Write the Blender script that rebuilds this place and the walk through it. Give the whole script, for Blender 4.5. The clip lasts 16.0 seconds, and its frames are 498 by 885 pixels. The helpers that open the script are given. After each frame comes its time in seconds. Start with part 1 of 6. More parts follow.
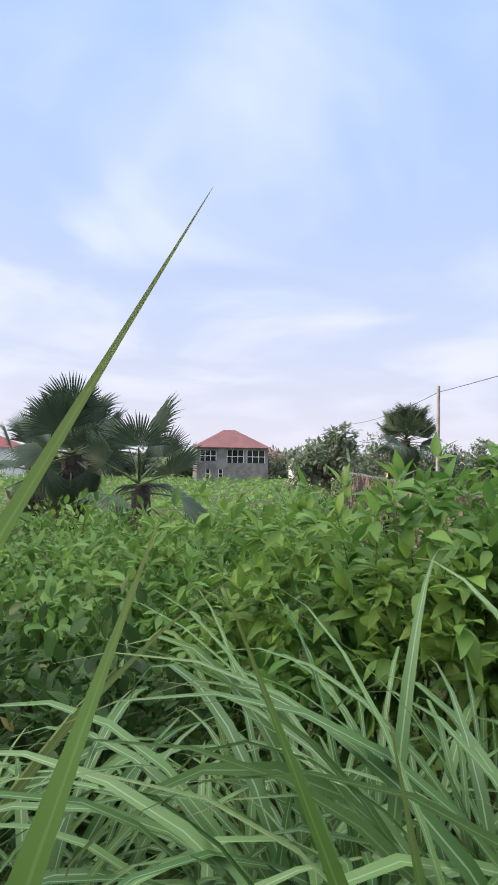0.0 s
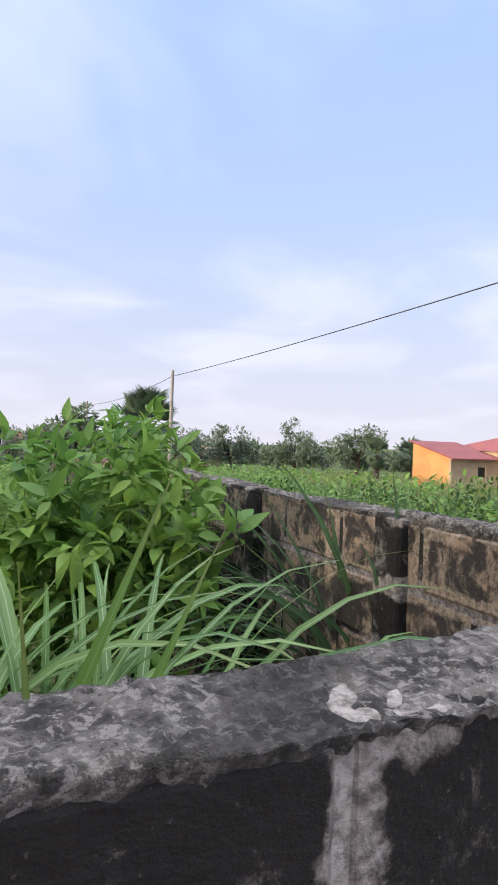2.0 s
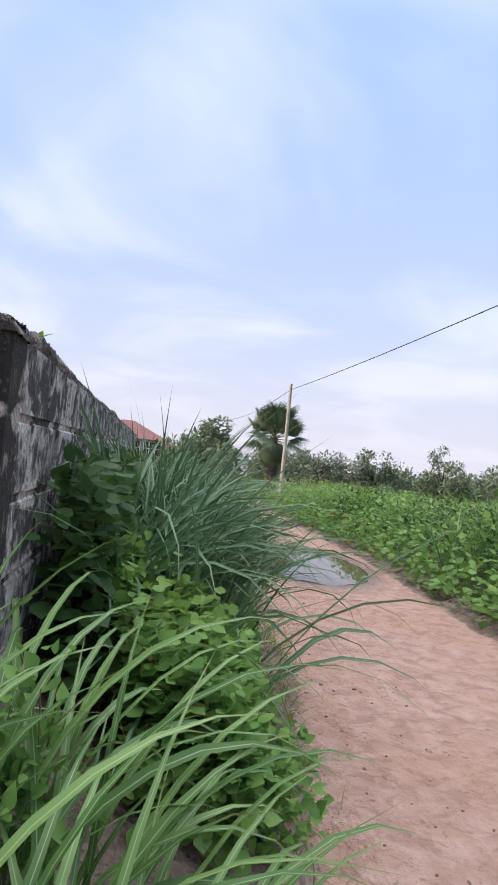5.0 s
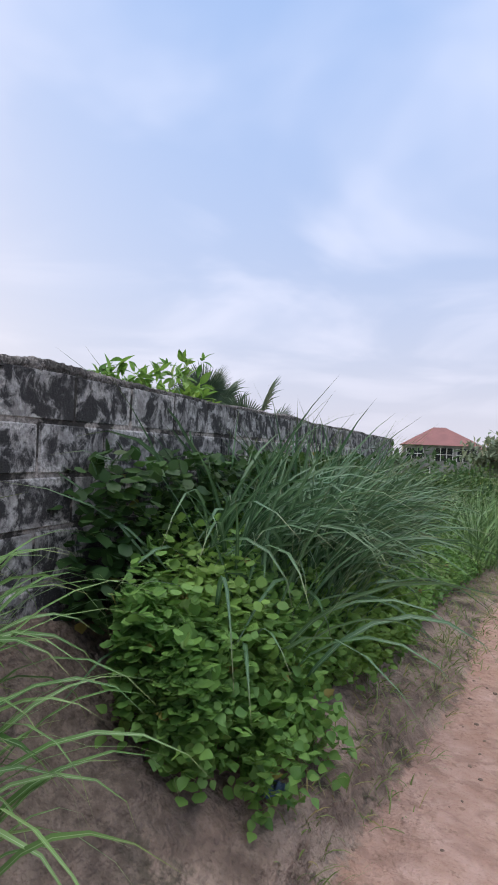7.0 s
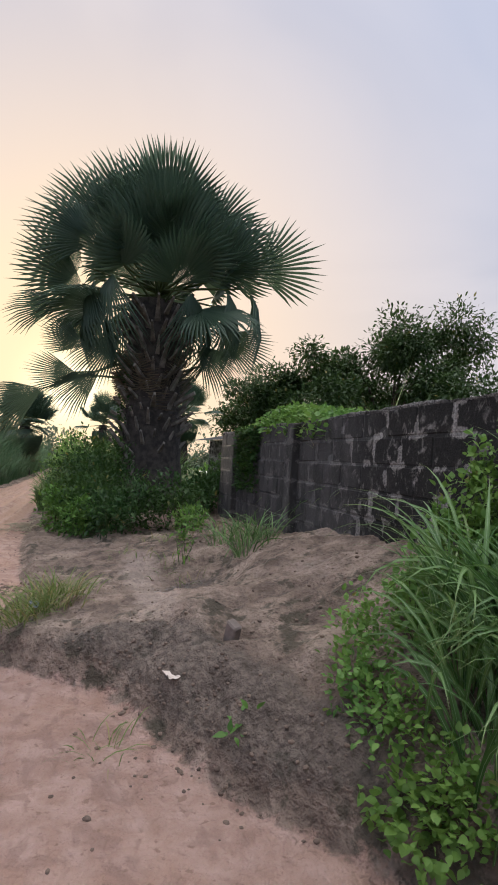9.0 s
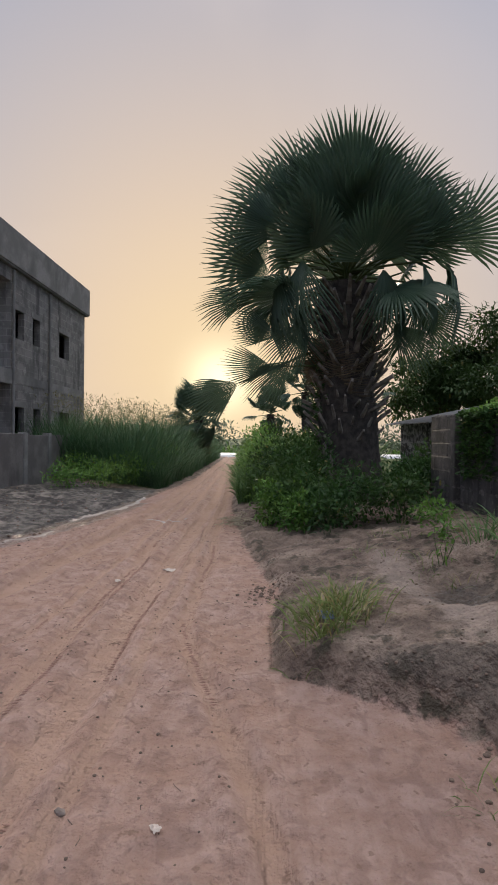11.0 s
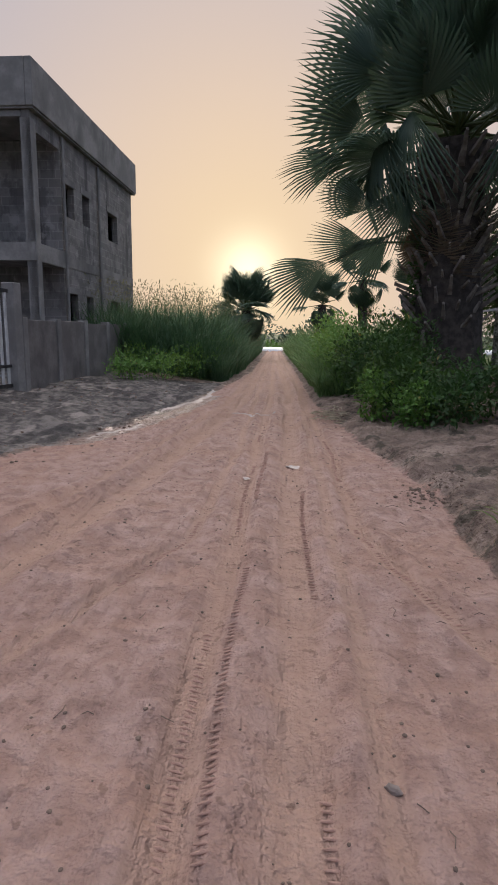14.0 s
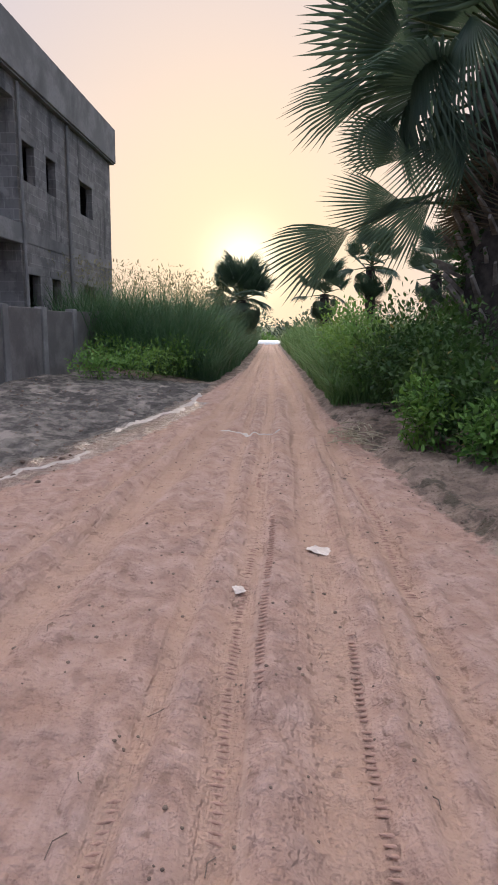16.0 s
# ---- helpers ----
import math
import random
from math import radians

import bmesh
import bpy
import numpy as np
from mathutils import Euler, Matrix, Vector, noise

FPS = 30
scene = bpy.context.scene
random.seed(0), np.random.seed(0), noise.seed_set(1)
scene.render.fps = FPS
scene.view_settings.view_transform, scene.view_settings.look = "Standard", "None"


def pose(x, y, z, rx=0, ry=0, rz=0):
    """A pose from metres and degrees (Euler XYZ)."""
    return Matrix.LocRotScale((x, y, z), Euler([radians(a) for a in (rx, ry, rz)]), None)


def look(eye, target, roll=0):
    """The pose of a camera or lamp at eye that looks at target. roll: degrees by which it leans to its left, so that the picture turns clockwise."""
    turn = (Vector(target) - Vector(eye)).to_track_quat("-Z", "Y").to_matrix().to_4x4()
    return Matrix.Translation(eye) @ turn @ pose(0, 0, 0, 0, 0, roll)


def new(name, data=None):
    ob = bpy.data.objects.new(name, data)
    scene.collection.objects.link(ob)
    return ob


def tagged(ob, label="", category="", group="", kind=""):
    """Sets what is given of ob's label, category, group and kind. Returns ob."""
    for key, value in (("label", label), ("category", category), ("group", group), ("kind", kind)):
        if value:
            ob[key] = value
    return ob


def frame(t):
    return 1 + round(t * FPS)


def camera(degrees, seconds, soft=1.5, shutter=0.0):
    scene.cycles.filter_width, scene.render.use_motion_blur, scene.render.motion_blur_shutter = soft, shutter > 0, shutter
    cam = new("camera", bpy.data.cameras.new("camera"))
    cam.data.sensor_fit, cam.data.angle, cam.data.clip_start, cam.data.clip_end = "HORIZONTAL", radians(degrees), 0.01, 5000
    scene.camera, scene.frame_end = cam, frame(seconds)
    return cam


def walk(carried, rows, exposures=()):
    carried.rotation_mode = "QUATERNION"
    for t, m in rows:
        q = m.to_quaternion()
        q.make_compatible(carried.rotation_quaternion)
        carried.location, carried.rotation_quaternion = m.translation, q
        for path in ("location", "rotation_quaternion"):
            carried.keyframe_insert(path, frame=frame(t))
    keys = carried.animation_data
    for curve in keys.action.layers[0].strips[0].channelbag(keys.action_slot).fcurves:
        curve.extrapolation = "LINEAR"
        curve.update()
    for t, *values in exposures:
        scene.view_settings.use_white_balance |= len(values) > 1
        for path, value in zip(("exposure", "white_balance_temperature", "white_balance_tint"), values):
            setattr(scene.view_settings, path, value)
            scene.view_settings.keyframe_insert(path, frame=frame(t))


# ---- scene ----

# ---------------------------------------------------------------- camera and walk
cam = camera(46.2, 16.0, soft=1.8)
PATH = [
    (0, (-2.15, -0.20, 2.33), (-2.113, 1.799, 2.368), 1.0),
    (0.5, (-2.028, -0.19, 2.326), (-1.841, 1.801, 2.355), 0.6),
    (1, (-1.86, -0.215, 2.327), (-1.411, 1.734, 2.323), 0.9),
    (1.5, (-1.725, -0.30, 2.31), (-1.028, 1.575, 2.294), 1.6),
    (2, (-1.47, -0.405, 2.238), (-0.622, 1.407, 2.241), 2.1),
    (2.5, (-1.173, -0.585, 2.145), (-0.278, 1.203, 2.168), 2.2),
    (3, (-0.902, -0.748, 2.066), (-0.038, 1.055, 2.127), 3.4),
    (3.5, (-0.697, -0.888, 2.013), (0.083, 0.952, 2.093), 3.7),
    (4, (-0.421, -1.176, 1.88), (0.189, 0.727, 1.957), 2.8),
    (4.5, (-0.016, -1.347, 1.714), (0.439, 0.598, 1.812), 4.0),
    (4.7, (0.136, -1.433, 1.72), (0.525, 0.527, 1.801), 4.9),
    (6.8, (1.621, -1.552, 1.72), (1.231, 0.41, 1.718), 1.5),
    (7, (1.70, -1.55, 1.69), (0.967, 0.31, 1.712), 2.2),
    (7.5, (1.831, -1.575, 1.606), (0.435, -0.148, 1.719), 3.1),
    (8, (1.874, -1.72, 1.59), (0.182, -0.66, 1.712), 2.3),
    (8.5, (2.004, -1.983, 1.546), (0.139, -1.268, 1.647), 3.3),
    (9, (2.213, -2.2, 1.515), (0.271, -1.725, 1.577), 3.5),
    (9.5, (2.262, -2.366, 1.516), (0.287, -2.057, 1.563), 2.7),
    (10, (2.054, -2.696, 1.517), (0.06, -2.551, 1.572), 1.7),
    (10.2, (1.96, -2.805, 1.526), (-0.038, -2.722, 1.571), 1.3),
    (12.3, (1.327, -3.62, 1.643), (-0.669, -3.718, 1.577), 0.5),
    (12.5, (1.282, -3.68, 1.645), (-0.713, -3.784, 1.546), 0.6),
    (13, (1.179, -3.9, 1.548), (-0.807, -4.024, 1.341), 0.7),
    (13.5, (1.011, -4.175, 1.439), (-0.959, -4.306, 1.12), 0.6),
    (14, (0.873, -4.353, 1.416), (-1.09, -4.469, 1.05), 0.7),
    (14.3, (0.8, -4.395, 1.405), (-1.163, -4.508, 1.028), 0.7),
    (14.5, (0.42, -4.44, 1.4), (-1.525, -4.55, 0.935), 0.8),
    (15, (-0.7, -4.5, 1.39), (-2.647, -4.6, 0.935), 1.1),
    (15.5, (-1.4, -4.52, 1.39), (-3.352, -4.62, 0.96), 1.2),
    (16, (-1.9, -4.53, 1.38), (-3.86, -4.625, 0.99), 1.2),
]
EXPOSURES = [(0, 1.32, 6500, 10), (4.7, 1.35, 6500, 10), (6.8, 1.2, 6500, 10), (8, 1.0, 6450, 9), (9, 0.72, 6450, 9), (10.2, 0.45, 6450, 9), (12.3, 0.16, 6450, 10), (14, 0.26, 6250, 13), (14.5, 0.38, 6250, 13), (16, 0.66, 6200, 13)]
walk(cam, [(t, look(e, g, r)) for t, e, g, r in PATH], EXPOSURES)

# ---------------------------------------------------------------- world and sun
SUN_AZ, SUN_EL = radians(93.6), radians(5.8)      # azimuth from +y towards -x
SUN_DIR = Vector((-math.sin(SUN_AZ) * math.cos(SUN_EL), math.cos(SUN_AZ) * math.cos(SUN_EL), math.sin(SUN_EL)))


def build_world():
    w = bpy.data.worlds.new("evening_sky")
    scene.world = w
    w.use_nodes = True
    nt = w.node_tree
    N, L = nt.nodes, nt.links
    N.clear()

    def mth(op, a, b=None, clamp=False):
        n = N.new("ShaderNodeMath")
        n.operation, n.use_clamp = op, clamp
        for i, v in enumerate((a, b)):
            if v is None:
                continue
            if isinstance(v, (int, float)):
                n.inputs[i].default_value = v
            else:
                L.new(v, n.inputs[i])
        return n.outputs[0]

    def mix(f, a, b, blend="MIX"):
        n = N.new("ShaderNodeMix")
        n.data_type, n.blend_type, n.clamp_factor = "RGBA", blend, True
        for s, v in ((n.inputs[0], f), (n.inputs[6], a), (n.inputs[7], b)):
            if isinstance(v, (int, float)):
                s.default_value = v
            elif isinstance(v, tuple):
                s.default_value = (*v, 1)
            else:
                L.new(v, s)
        return n.outputs[2]

    sky = N.new("ShaderNodeTexSky")
    sky.sky_type, sky.sun_disc = "NISHITA", False
    sky.sun_elevation, sky.sun_rotation = SUN_EL, -SUN_AZ
    sky.air_density, sky.dust_density, sky.ozone_density = 1.0, 3.0, 2.0
    tc = N.new("ShaderNodeTexCoord")
    sep = N.new("ShaderNodeSeparateXYZ")
    L.new(tc.outputs["Generated"], sep.inputs[0])
    x, y, z = sep.outputs
    zc = mth("MAXIMUM", z, 0.0)
    dot = N.new("ShaderNodeVectorMath")
    dot.operation = "DOT_PRODUCT"
    L.new(tc.outputs["Generated"], dot.inputs[0])
    dot.inputs[1].default_value = SUN_DIR
    d = mth("MAXIMUM", dot.outputs["Value"], 0.0)
    # clear air: pale blue above, milky towards the horizon
    up = mth("POWER", zc, 0.55)
    base = mix(up, (4.7, 4.85, 5.9), (2.5, 4.0, 7.1))
    air = mix(0.75, sky.outputs[0], base)
    # thin clouds in a flat layer
    zz = mth("ADD", zc, 0.16)
    comb = N.new("ShaderNodeCombineXYZ")
    L.new(mth("DIVIDE", x, zz), comb.inputs[0])
    L.new(mth("DIVIDE", y, zz), comb.inputs[1])
    ns = N.new("ShaderNodeTexNoise")
    ns.inputs["Scale"].default_value, ns.inputs["Detail"].default_value = 1.1, 4.0
    ns.inputs["Roughness"].default_value, ns.inputs["Distortion"].default_value = 0.48, 0.5
    L.new(comb.outputs[0], ns.inputs["Vector"])
    cl = N.new("ShaderNodeMapRange")
    cl.interpolation_type = "SMOOTHSTEP"
    cl.inputs["From Min"].default_value, cl.inputs["From Max"].default_value = 0.42, 0.70
    L.new(ns.outputs[0], cl.inputs["Value"])
    thin_cloud = mix(mth("MULTIPLY", cl.outputs[0], 0.5), air, (6.0, 6.1, 7.2))
    # unseen bright zenith, added above the view to light ground and growth
    over = N.new("ShaderNodeMapRange")
    over.interpolation_type = "SMOOTHSTEP"
    over.inputs["From Min"].default_value, over.inputs["From Max"].default_value = 0.62, 1.0
    L.new(zc, over.inputs["Value"])
    cloud_and_fill = mix(over.outputs[0], thin_cloud, (24.0, 24.0, 24.5))
    # haze along the horizon, rosy away from the sun
    hz = mth("POWER", mth("SUBTRACT", 1.0, zc, True), 5.5)
    hazed = mix(mth("MULTIPLY", hz, 0.92), cloud_and_fill, (4.5, 4.4, 5.0))
    # evening glow round the sun, in haze
    veil = mix(mth("MULTIPLY", mth("POWER", d, 3.0), 0.55), hazed, (6.6, 6.25, 6.35))
    wide = mix(mth("MULTIPLY", mth("POWER", d, 7.0), 0.85), veil, (9.6, 6.9, 4.5))
    core = mix(mth("MULTIPLY", mth("POWER", d, 45.0), 0.55), wide, (11.0, 8.4, 4.6))
    disc = mix(mth("POWER", d, 800.0), core, (17.0, 14.5, 9.5))
    bg = N.new("ShaderNodeBackground")
    bg.inputs["Strength"].default_value = 0.076
    L.new(disc, bg.inputs["Color"])
    out = N.new("ShaderNodeOutputWorld")
    L.new(bg.outputs[0], out.inputs[0])


build_world()
sun_data = bpy.data.lights.new("sun", "SUN")
sun_data.energy, sun_data.angle, sun_data.color = 3.4, radians(20), (1.0, 0.84, 0.66)
sun = new("sun", sun_data)
sun.matrix_world = look(SUN_DIR * 60, (0, 0, 0))


# ---------------------------------------------------------------- materials
class Mat:
    """A node material under construction."""

    def __init__(self, name, rough=0.85, metal=0.0):
        self.m = bpy.data.materials.new(name)
        self.m.use_nodes = True
        self.N, self.L = self.m.node_tree.nodes, self.m.node_tree.links
        self.b = self.N["Principled BSDF"]
        self.b.inputs["Roughness"].default_value = rough
        self.b.inputs["Metallic"].default_value = metal
        self.b.inputs["Specular IOR Level"].default_value = 0.3
        self.pos = self.N.new("ShaderNodeNewGeometry").outputs["Position"]

    def put(self, socket, v):
        if isinstance(v, tuple):
            socket.default_value = (*v, 1) if len(v) == 3 else v
        elif isinstance(v, (int, float)):
            socket.default_value = v
        else:
            self.L.new(v, socket)

    def noise(self, scale, detail=4.0, rough=0.55, stretch=None, distort=0.0):
        n = self.N.new("ShaderNodeTexNoise")
        n.inputs["Scale"].default_value, n.inputs["Detail"].default_value = scale, detail
        n.inputs["Roughness"].default_value, n.inputs["Distortion"].default_value = rough, distort
        v = self.pos
        if stretch:
            mp = self.N.new("ShaderNodeMapping")
            mp.inputs["Scale"].default_value = stretch
            self.L.new(v, mp.inputs["Vector"])
            v = mp.outputs[0]
        self.L.new(v, n.inputs["Vector"])
        return n.outputs[0]

    def ramp(self, f, lo, hi, a=0.0, b=1.0):
        n = self.N.new("ShaderNodeMapRange")
        n.interpolation_type = "SMOOTHSTEP"
        for k, v in (("From Min", lo), ("From Max", hi), ("To Min", a), ("To Max", b)):
            n.inputs[k].default_value = v
        self.L.new(f, n.inputs["Value"])
        return n.outputs[0]

    def mix(self, f, a, b, blend="MIX"):
        n = self.N.new("ShaderNodeMix")
        n.data_type, n.blend_type = "RGBA", blend
        self.put(n.inputs[0], f), self.put(n.inputs[6], a), self.put(n.inputs[7], b)
        return n.outputs[2]

    def math(self, op, a, b):
        n = self.N.new("ShaderNodeMath")
        n.operation = op
        self.put(n.inputs[0], a), self.put(n.inputs[1], b)
        return n.outputs[0]

    def attr(self, name):
        n = self.N.new("ShaderNodeAttribute")
        n.attribute_name = name
        return n.outputs["Fac"]

    def island(self):
        return self.N.new("ShaderNodeNewGeometry").outputs["Random Per Island"]

    def own(self):
        return self.N.new("ShaderNodeObjectInfo").outputs["Random"]

    def uv(self):
        n = self.N.new("ShaderNodeSeparateXYZ")
        self.L.new(self.N.new("ShaderNodeUVMap").outputs[0], n.inputs[0])
        return n.outputs[0], n.outputs[1]

    def colour(self, c):
        self.put(self.b.inputs["Base Color"], c)
        return self

    def bump(self, h, strength, dist=0.01):
        n = self.N.new("ShaderNodeBump")
        n.inputs["Strength"].default_value, n.inputs["Distance"].default_value = strength, dist
        self.L.new(h, n.inputs["Height"])
        self.L.new(n.outputs[0], self.b.inputs["Normal"])
        return self

    def thin(self, colour, amount):
        """Lets light through, as leaves do."""
        t = self.N.new("ShaderNodeBsdfTranslucent")
        self.put(t.inputs["Color"], colour)
        mx = self.N.new("ShaderNodeMixShader")
        mx.inputs[0].default_value = amount
        self.L.new(self.b.outputs[0], mx.inputs[1])
        self.L.new(t.outputs[0], mx.inputs[2])
        self.L.new(mx.outputs[0], self.N["Material Output"].inputs["Surface"])
        return self


def mottled(name, a, b, scale, rough=0.85, bump=0.3, dist=0.01, dirt=None, metal=0.0):
    k = Mat(name, rough, metal)
    c = k.mix(k.ramp(k.noise(scale, 6), 0.35, 0.65), a, b)
    c = k.mix(k.ramp(k.noise(scale * 9, 3), 0.4, 0.7, 0, 0.35), c, tuple(v * 0.6 for v in a))
    if dirt:
        c = k.mix(k.ramp(k.noise(scale * 0.4, 5, 0.6, (1, 1, 0.5)), 0.5, 0.7, 0, 0.8), c, dirt)
    k.colour(c)
    if bump:
        k.bump(k.noise(scale * 14, 5), bump, dist)
    return k.m


def foliage(name, a, b, tip, rough=0.5, through_light=0.4, dry=(0.25, 0.21, 0.06), dry_amount=0.012):
    k = Mat(name, rough)
    r = k.island()
    c = k.mix(r, a, b)
    c = k.mix(k.ramp(k.noise(1.3, 3), 0.4, 0.7, 0, 0.6), c, tip)
    c = k.mix(k.ramp(k.math("FRACT", k.math("MULTIPLY", r, 37.7), 0.0), 1 - dry_amount, 1 - dry_amount + 0.01), c, dry)
    k.colour(c).thin(c, through_light)
    return k.m


def blade_material(name, a, b, rib, dry_amount=0.004):
    k = Mat(name, 0.42)
    k.b.inputs["Specular IOR Level"].default_value = 0.38
    r = k.island()
    u, v = k.uv()
    c = k.mix(r, a, b)
    c = k.mix(k.ramp(k.math("FRACT", k.math("MULTIPLY", r, 53.3), 0.0), 1 - dry_amount, 1 - dry_amount + 0.01), c, (0.30, 0.24, 0.10))
    c = k.mix(k.ramp(k.math("ABSOLUTE", k.math("SUBTRACT", u, 0.5), 0.0), 0.03, 0.08, 0.42, 0.0), c, rib)
    c = k.mix(k.ramp(v, 0.82, 1.0, 0, 0.6), c, (0.20, 0.17, 0.06))
    k.colour(c).thin(c, 0.3)
    return k.m


def ground_material():
    k = Mat("sandy_ground", 0.95)
    fine, mid, wide = k.noise(38, 4), k.noise(6, 5), k.noise(0.9, 4)
    sand = k.mix(k.ramp(mid, 0.3, 0.7), (0.36, 0.222, 0.174), (0.465, 0.31, 0.258))
    sand = k.mix(k.ramp(wide, 0.42, 0.66, 0, 0.5), sand, (0.40, 0.235, 0.165))
    sand = k.mix(k.ramp(fine, 0.55, 0.75, 0, 0.35), sand, (0.26, 0.16, 0.12))
    # wheel marks drawn out along the track, and the compacted ruts
    drawn = k.noise(1.3, 5, 0.6, (0.45, 3.4, 1.0), 0.3)
    rut = k.attr("rut")
    west = k.math("MULTIPLY", k.attr("west"), k.ramp(rut, 0.0, 0.5, 0.4, 1.0))
    sand = k.mix(k.math("MULTIPLY", west, k.ramp(drawn, 0.52, 0.66, 0, 0.45)), sand, (0.29, 0.17, 0.13))
    sand = k.mix(k.math("MULTIPLY", west, k.ramp(drawn, 0.28, 0.42, 0.4, 0.0)), sand, (0.62, 0.43, 0.35))
    lines = k.noise(1.0, 4, 0.6, (0.22, 11.0, 1.0), 0.15)
    worn = k.math("MULTIPLY", west, k.ramp(k.noise(0.7, 3, 0.5, (0.4, 1.6, 1.0)), 0.44, 0.6))
    sand = k.mix(k.math("MULTIPLY", worn, k.ramp(lines, 0.54, 0.64, 0, 0.5)), sand, (0.25, 0.148, 0.112))
    sand = k.mix(k.math("MULTIPLY", worn, k.ramp(lines, 0.34, 0.44, 0.4, 0.0)), sand, (0.56, 0.40, 0.335))
    sand = k.mix(k.math("MULTIPLY", rut, 0.65), sand, (0.445, 0.282, 0.205))
    sand = k.mix(k.ramp(k.noise(15, 3, 0.5), 0.63, 0.70, 0, 0.6), sand, (0.21, 0.125, 0.092))
    trodden = k.math("MULTIPLY", k.ramp(rut, 0.1, 0.5, 1.0, 0.2), k.ramp(k.noise(5.2, 3, 0.55, (1, 1.3, 1), 0.8), 0.5, 0.64, 0, 0.5))
    sand = k.mix(trodden, sand, (0.255, 0.155, 0.125))
    soil = k.mix(k.ramp(mid, 0.3, 0.7), (0.13, 0.092, 0.072), (0.27, 0.195, 0.155))
    soil = k.mix(k.ramp(k.noise(1.9, 5, 0.6), 0.47, 0.6, 0, 0.8), soil, (0.36, 0.27, 0.215))
    soil = k.mix(k.ramp(k.noise(3.1, 6, 0.68), 0.53, 0.62, 0, 0.8), soil, (0.055, 0.050, 0.034))
    soil = k.mix(k.ramp(fine, 0.5, 0.72, 0, 0.5), soil, (0.08, 0.06, 0.045))
    rag = k.math("MULTIPLY", k.math("SUBTRACT", k.noise(7, 6, 0.7), 0.5), 0.8)
    soil = k.mix(k.ramp(k.math("ADD", k.attr("pale"), rag), 0.4, 0.95, 0, 0.6), soil, (0.40, 0.31, 0.262))
    # dark soil of the scarp, plus shade painted in the hollow and by the tussock
    soil = k.mix(k.ramp(k.math("ADD", k.attr("dug_shaded"), rag), 0.35, 0.7, 0, 0.72), soil, k.mix(k.ramp(k.noise(19, 5, 0.7), 0.4, 0.62), (0.072, 0.058, 0.048), (0.18, 0.14, 0.117)))
    grey = k.mix(k.ramp(mid, 0.35, 0.65), (0.085, 0.074, 0.066), (0.22, 0.19, 0.168))
    grey = k.mix(k.ramp(k.noise(1.4, 5, 0.65), 0.48, 0.58, 0, 0.75), grey, (0.045, 0.04, 0.037))
    grey = k.mix(k.ramp(k.noise(2.3, 4, 0.6, (0.6, 1, 1)), 0.55, 0.66, 0, 0.7), grey, (0.37, 0.31, 0.27))
    green = k.mix(k.ramp(mid, 0.35, 0.65), (0.045, 0.075, 0.02), (0.10, 0.125, 0.04))
    edge = k.math("MULTIPLY", k.math("SUBTRACT", k.noise(9, 6, 0.7), 0.5), 0.9)
    f = lambda n: k.ramp(k.math("ADD", k.attr(n), edge), 0.38, 0.62)  # noqa: E731
    c = k.mix(f("grey"), soil, grey)
    c = k.mix(f("green"), c, green)
    c = k.mix(f("sand"), c, sand)
    wet = k.ramp(k.math("ADD", k.attr("wet"), edge), 0.4, 0.7)
    c = k.mix(k.math("MULTIPLY", wet, 0.55), c, (0.09, 0.07, 0.06))
    k.colour(c)
    k.put(k.b.inputs["Roughness"], k.ramp(wet, 0, 1, 0.95, 0.35))
    h = k.math("ADD", k.math("MULTIPLY", k.noise(24, 6, 0.65), 0.5), k.math("MULTIPLY", k.noise(110, 3), 0.15))
    h = k.math("ADD", h, k.math("MULTIPLY", k.noise(6, 4, 0.55), 2.0))
    h = k.math("ADD", h, k.math("MULTIPLY", k.math("MULTIPLY", drawn, west), 1.1))
    h = k.math("ADD", h, k.math("MULTIPLY", k.math("MULTIPLY", lines, worn), 1.3))
    k.bump(h, 1.0, 0.06)
    return k.m


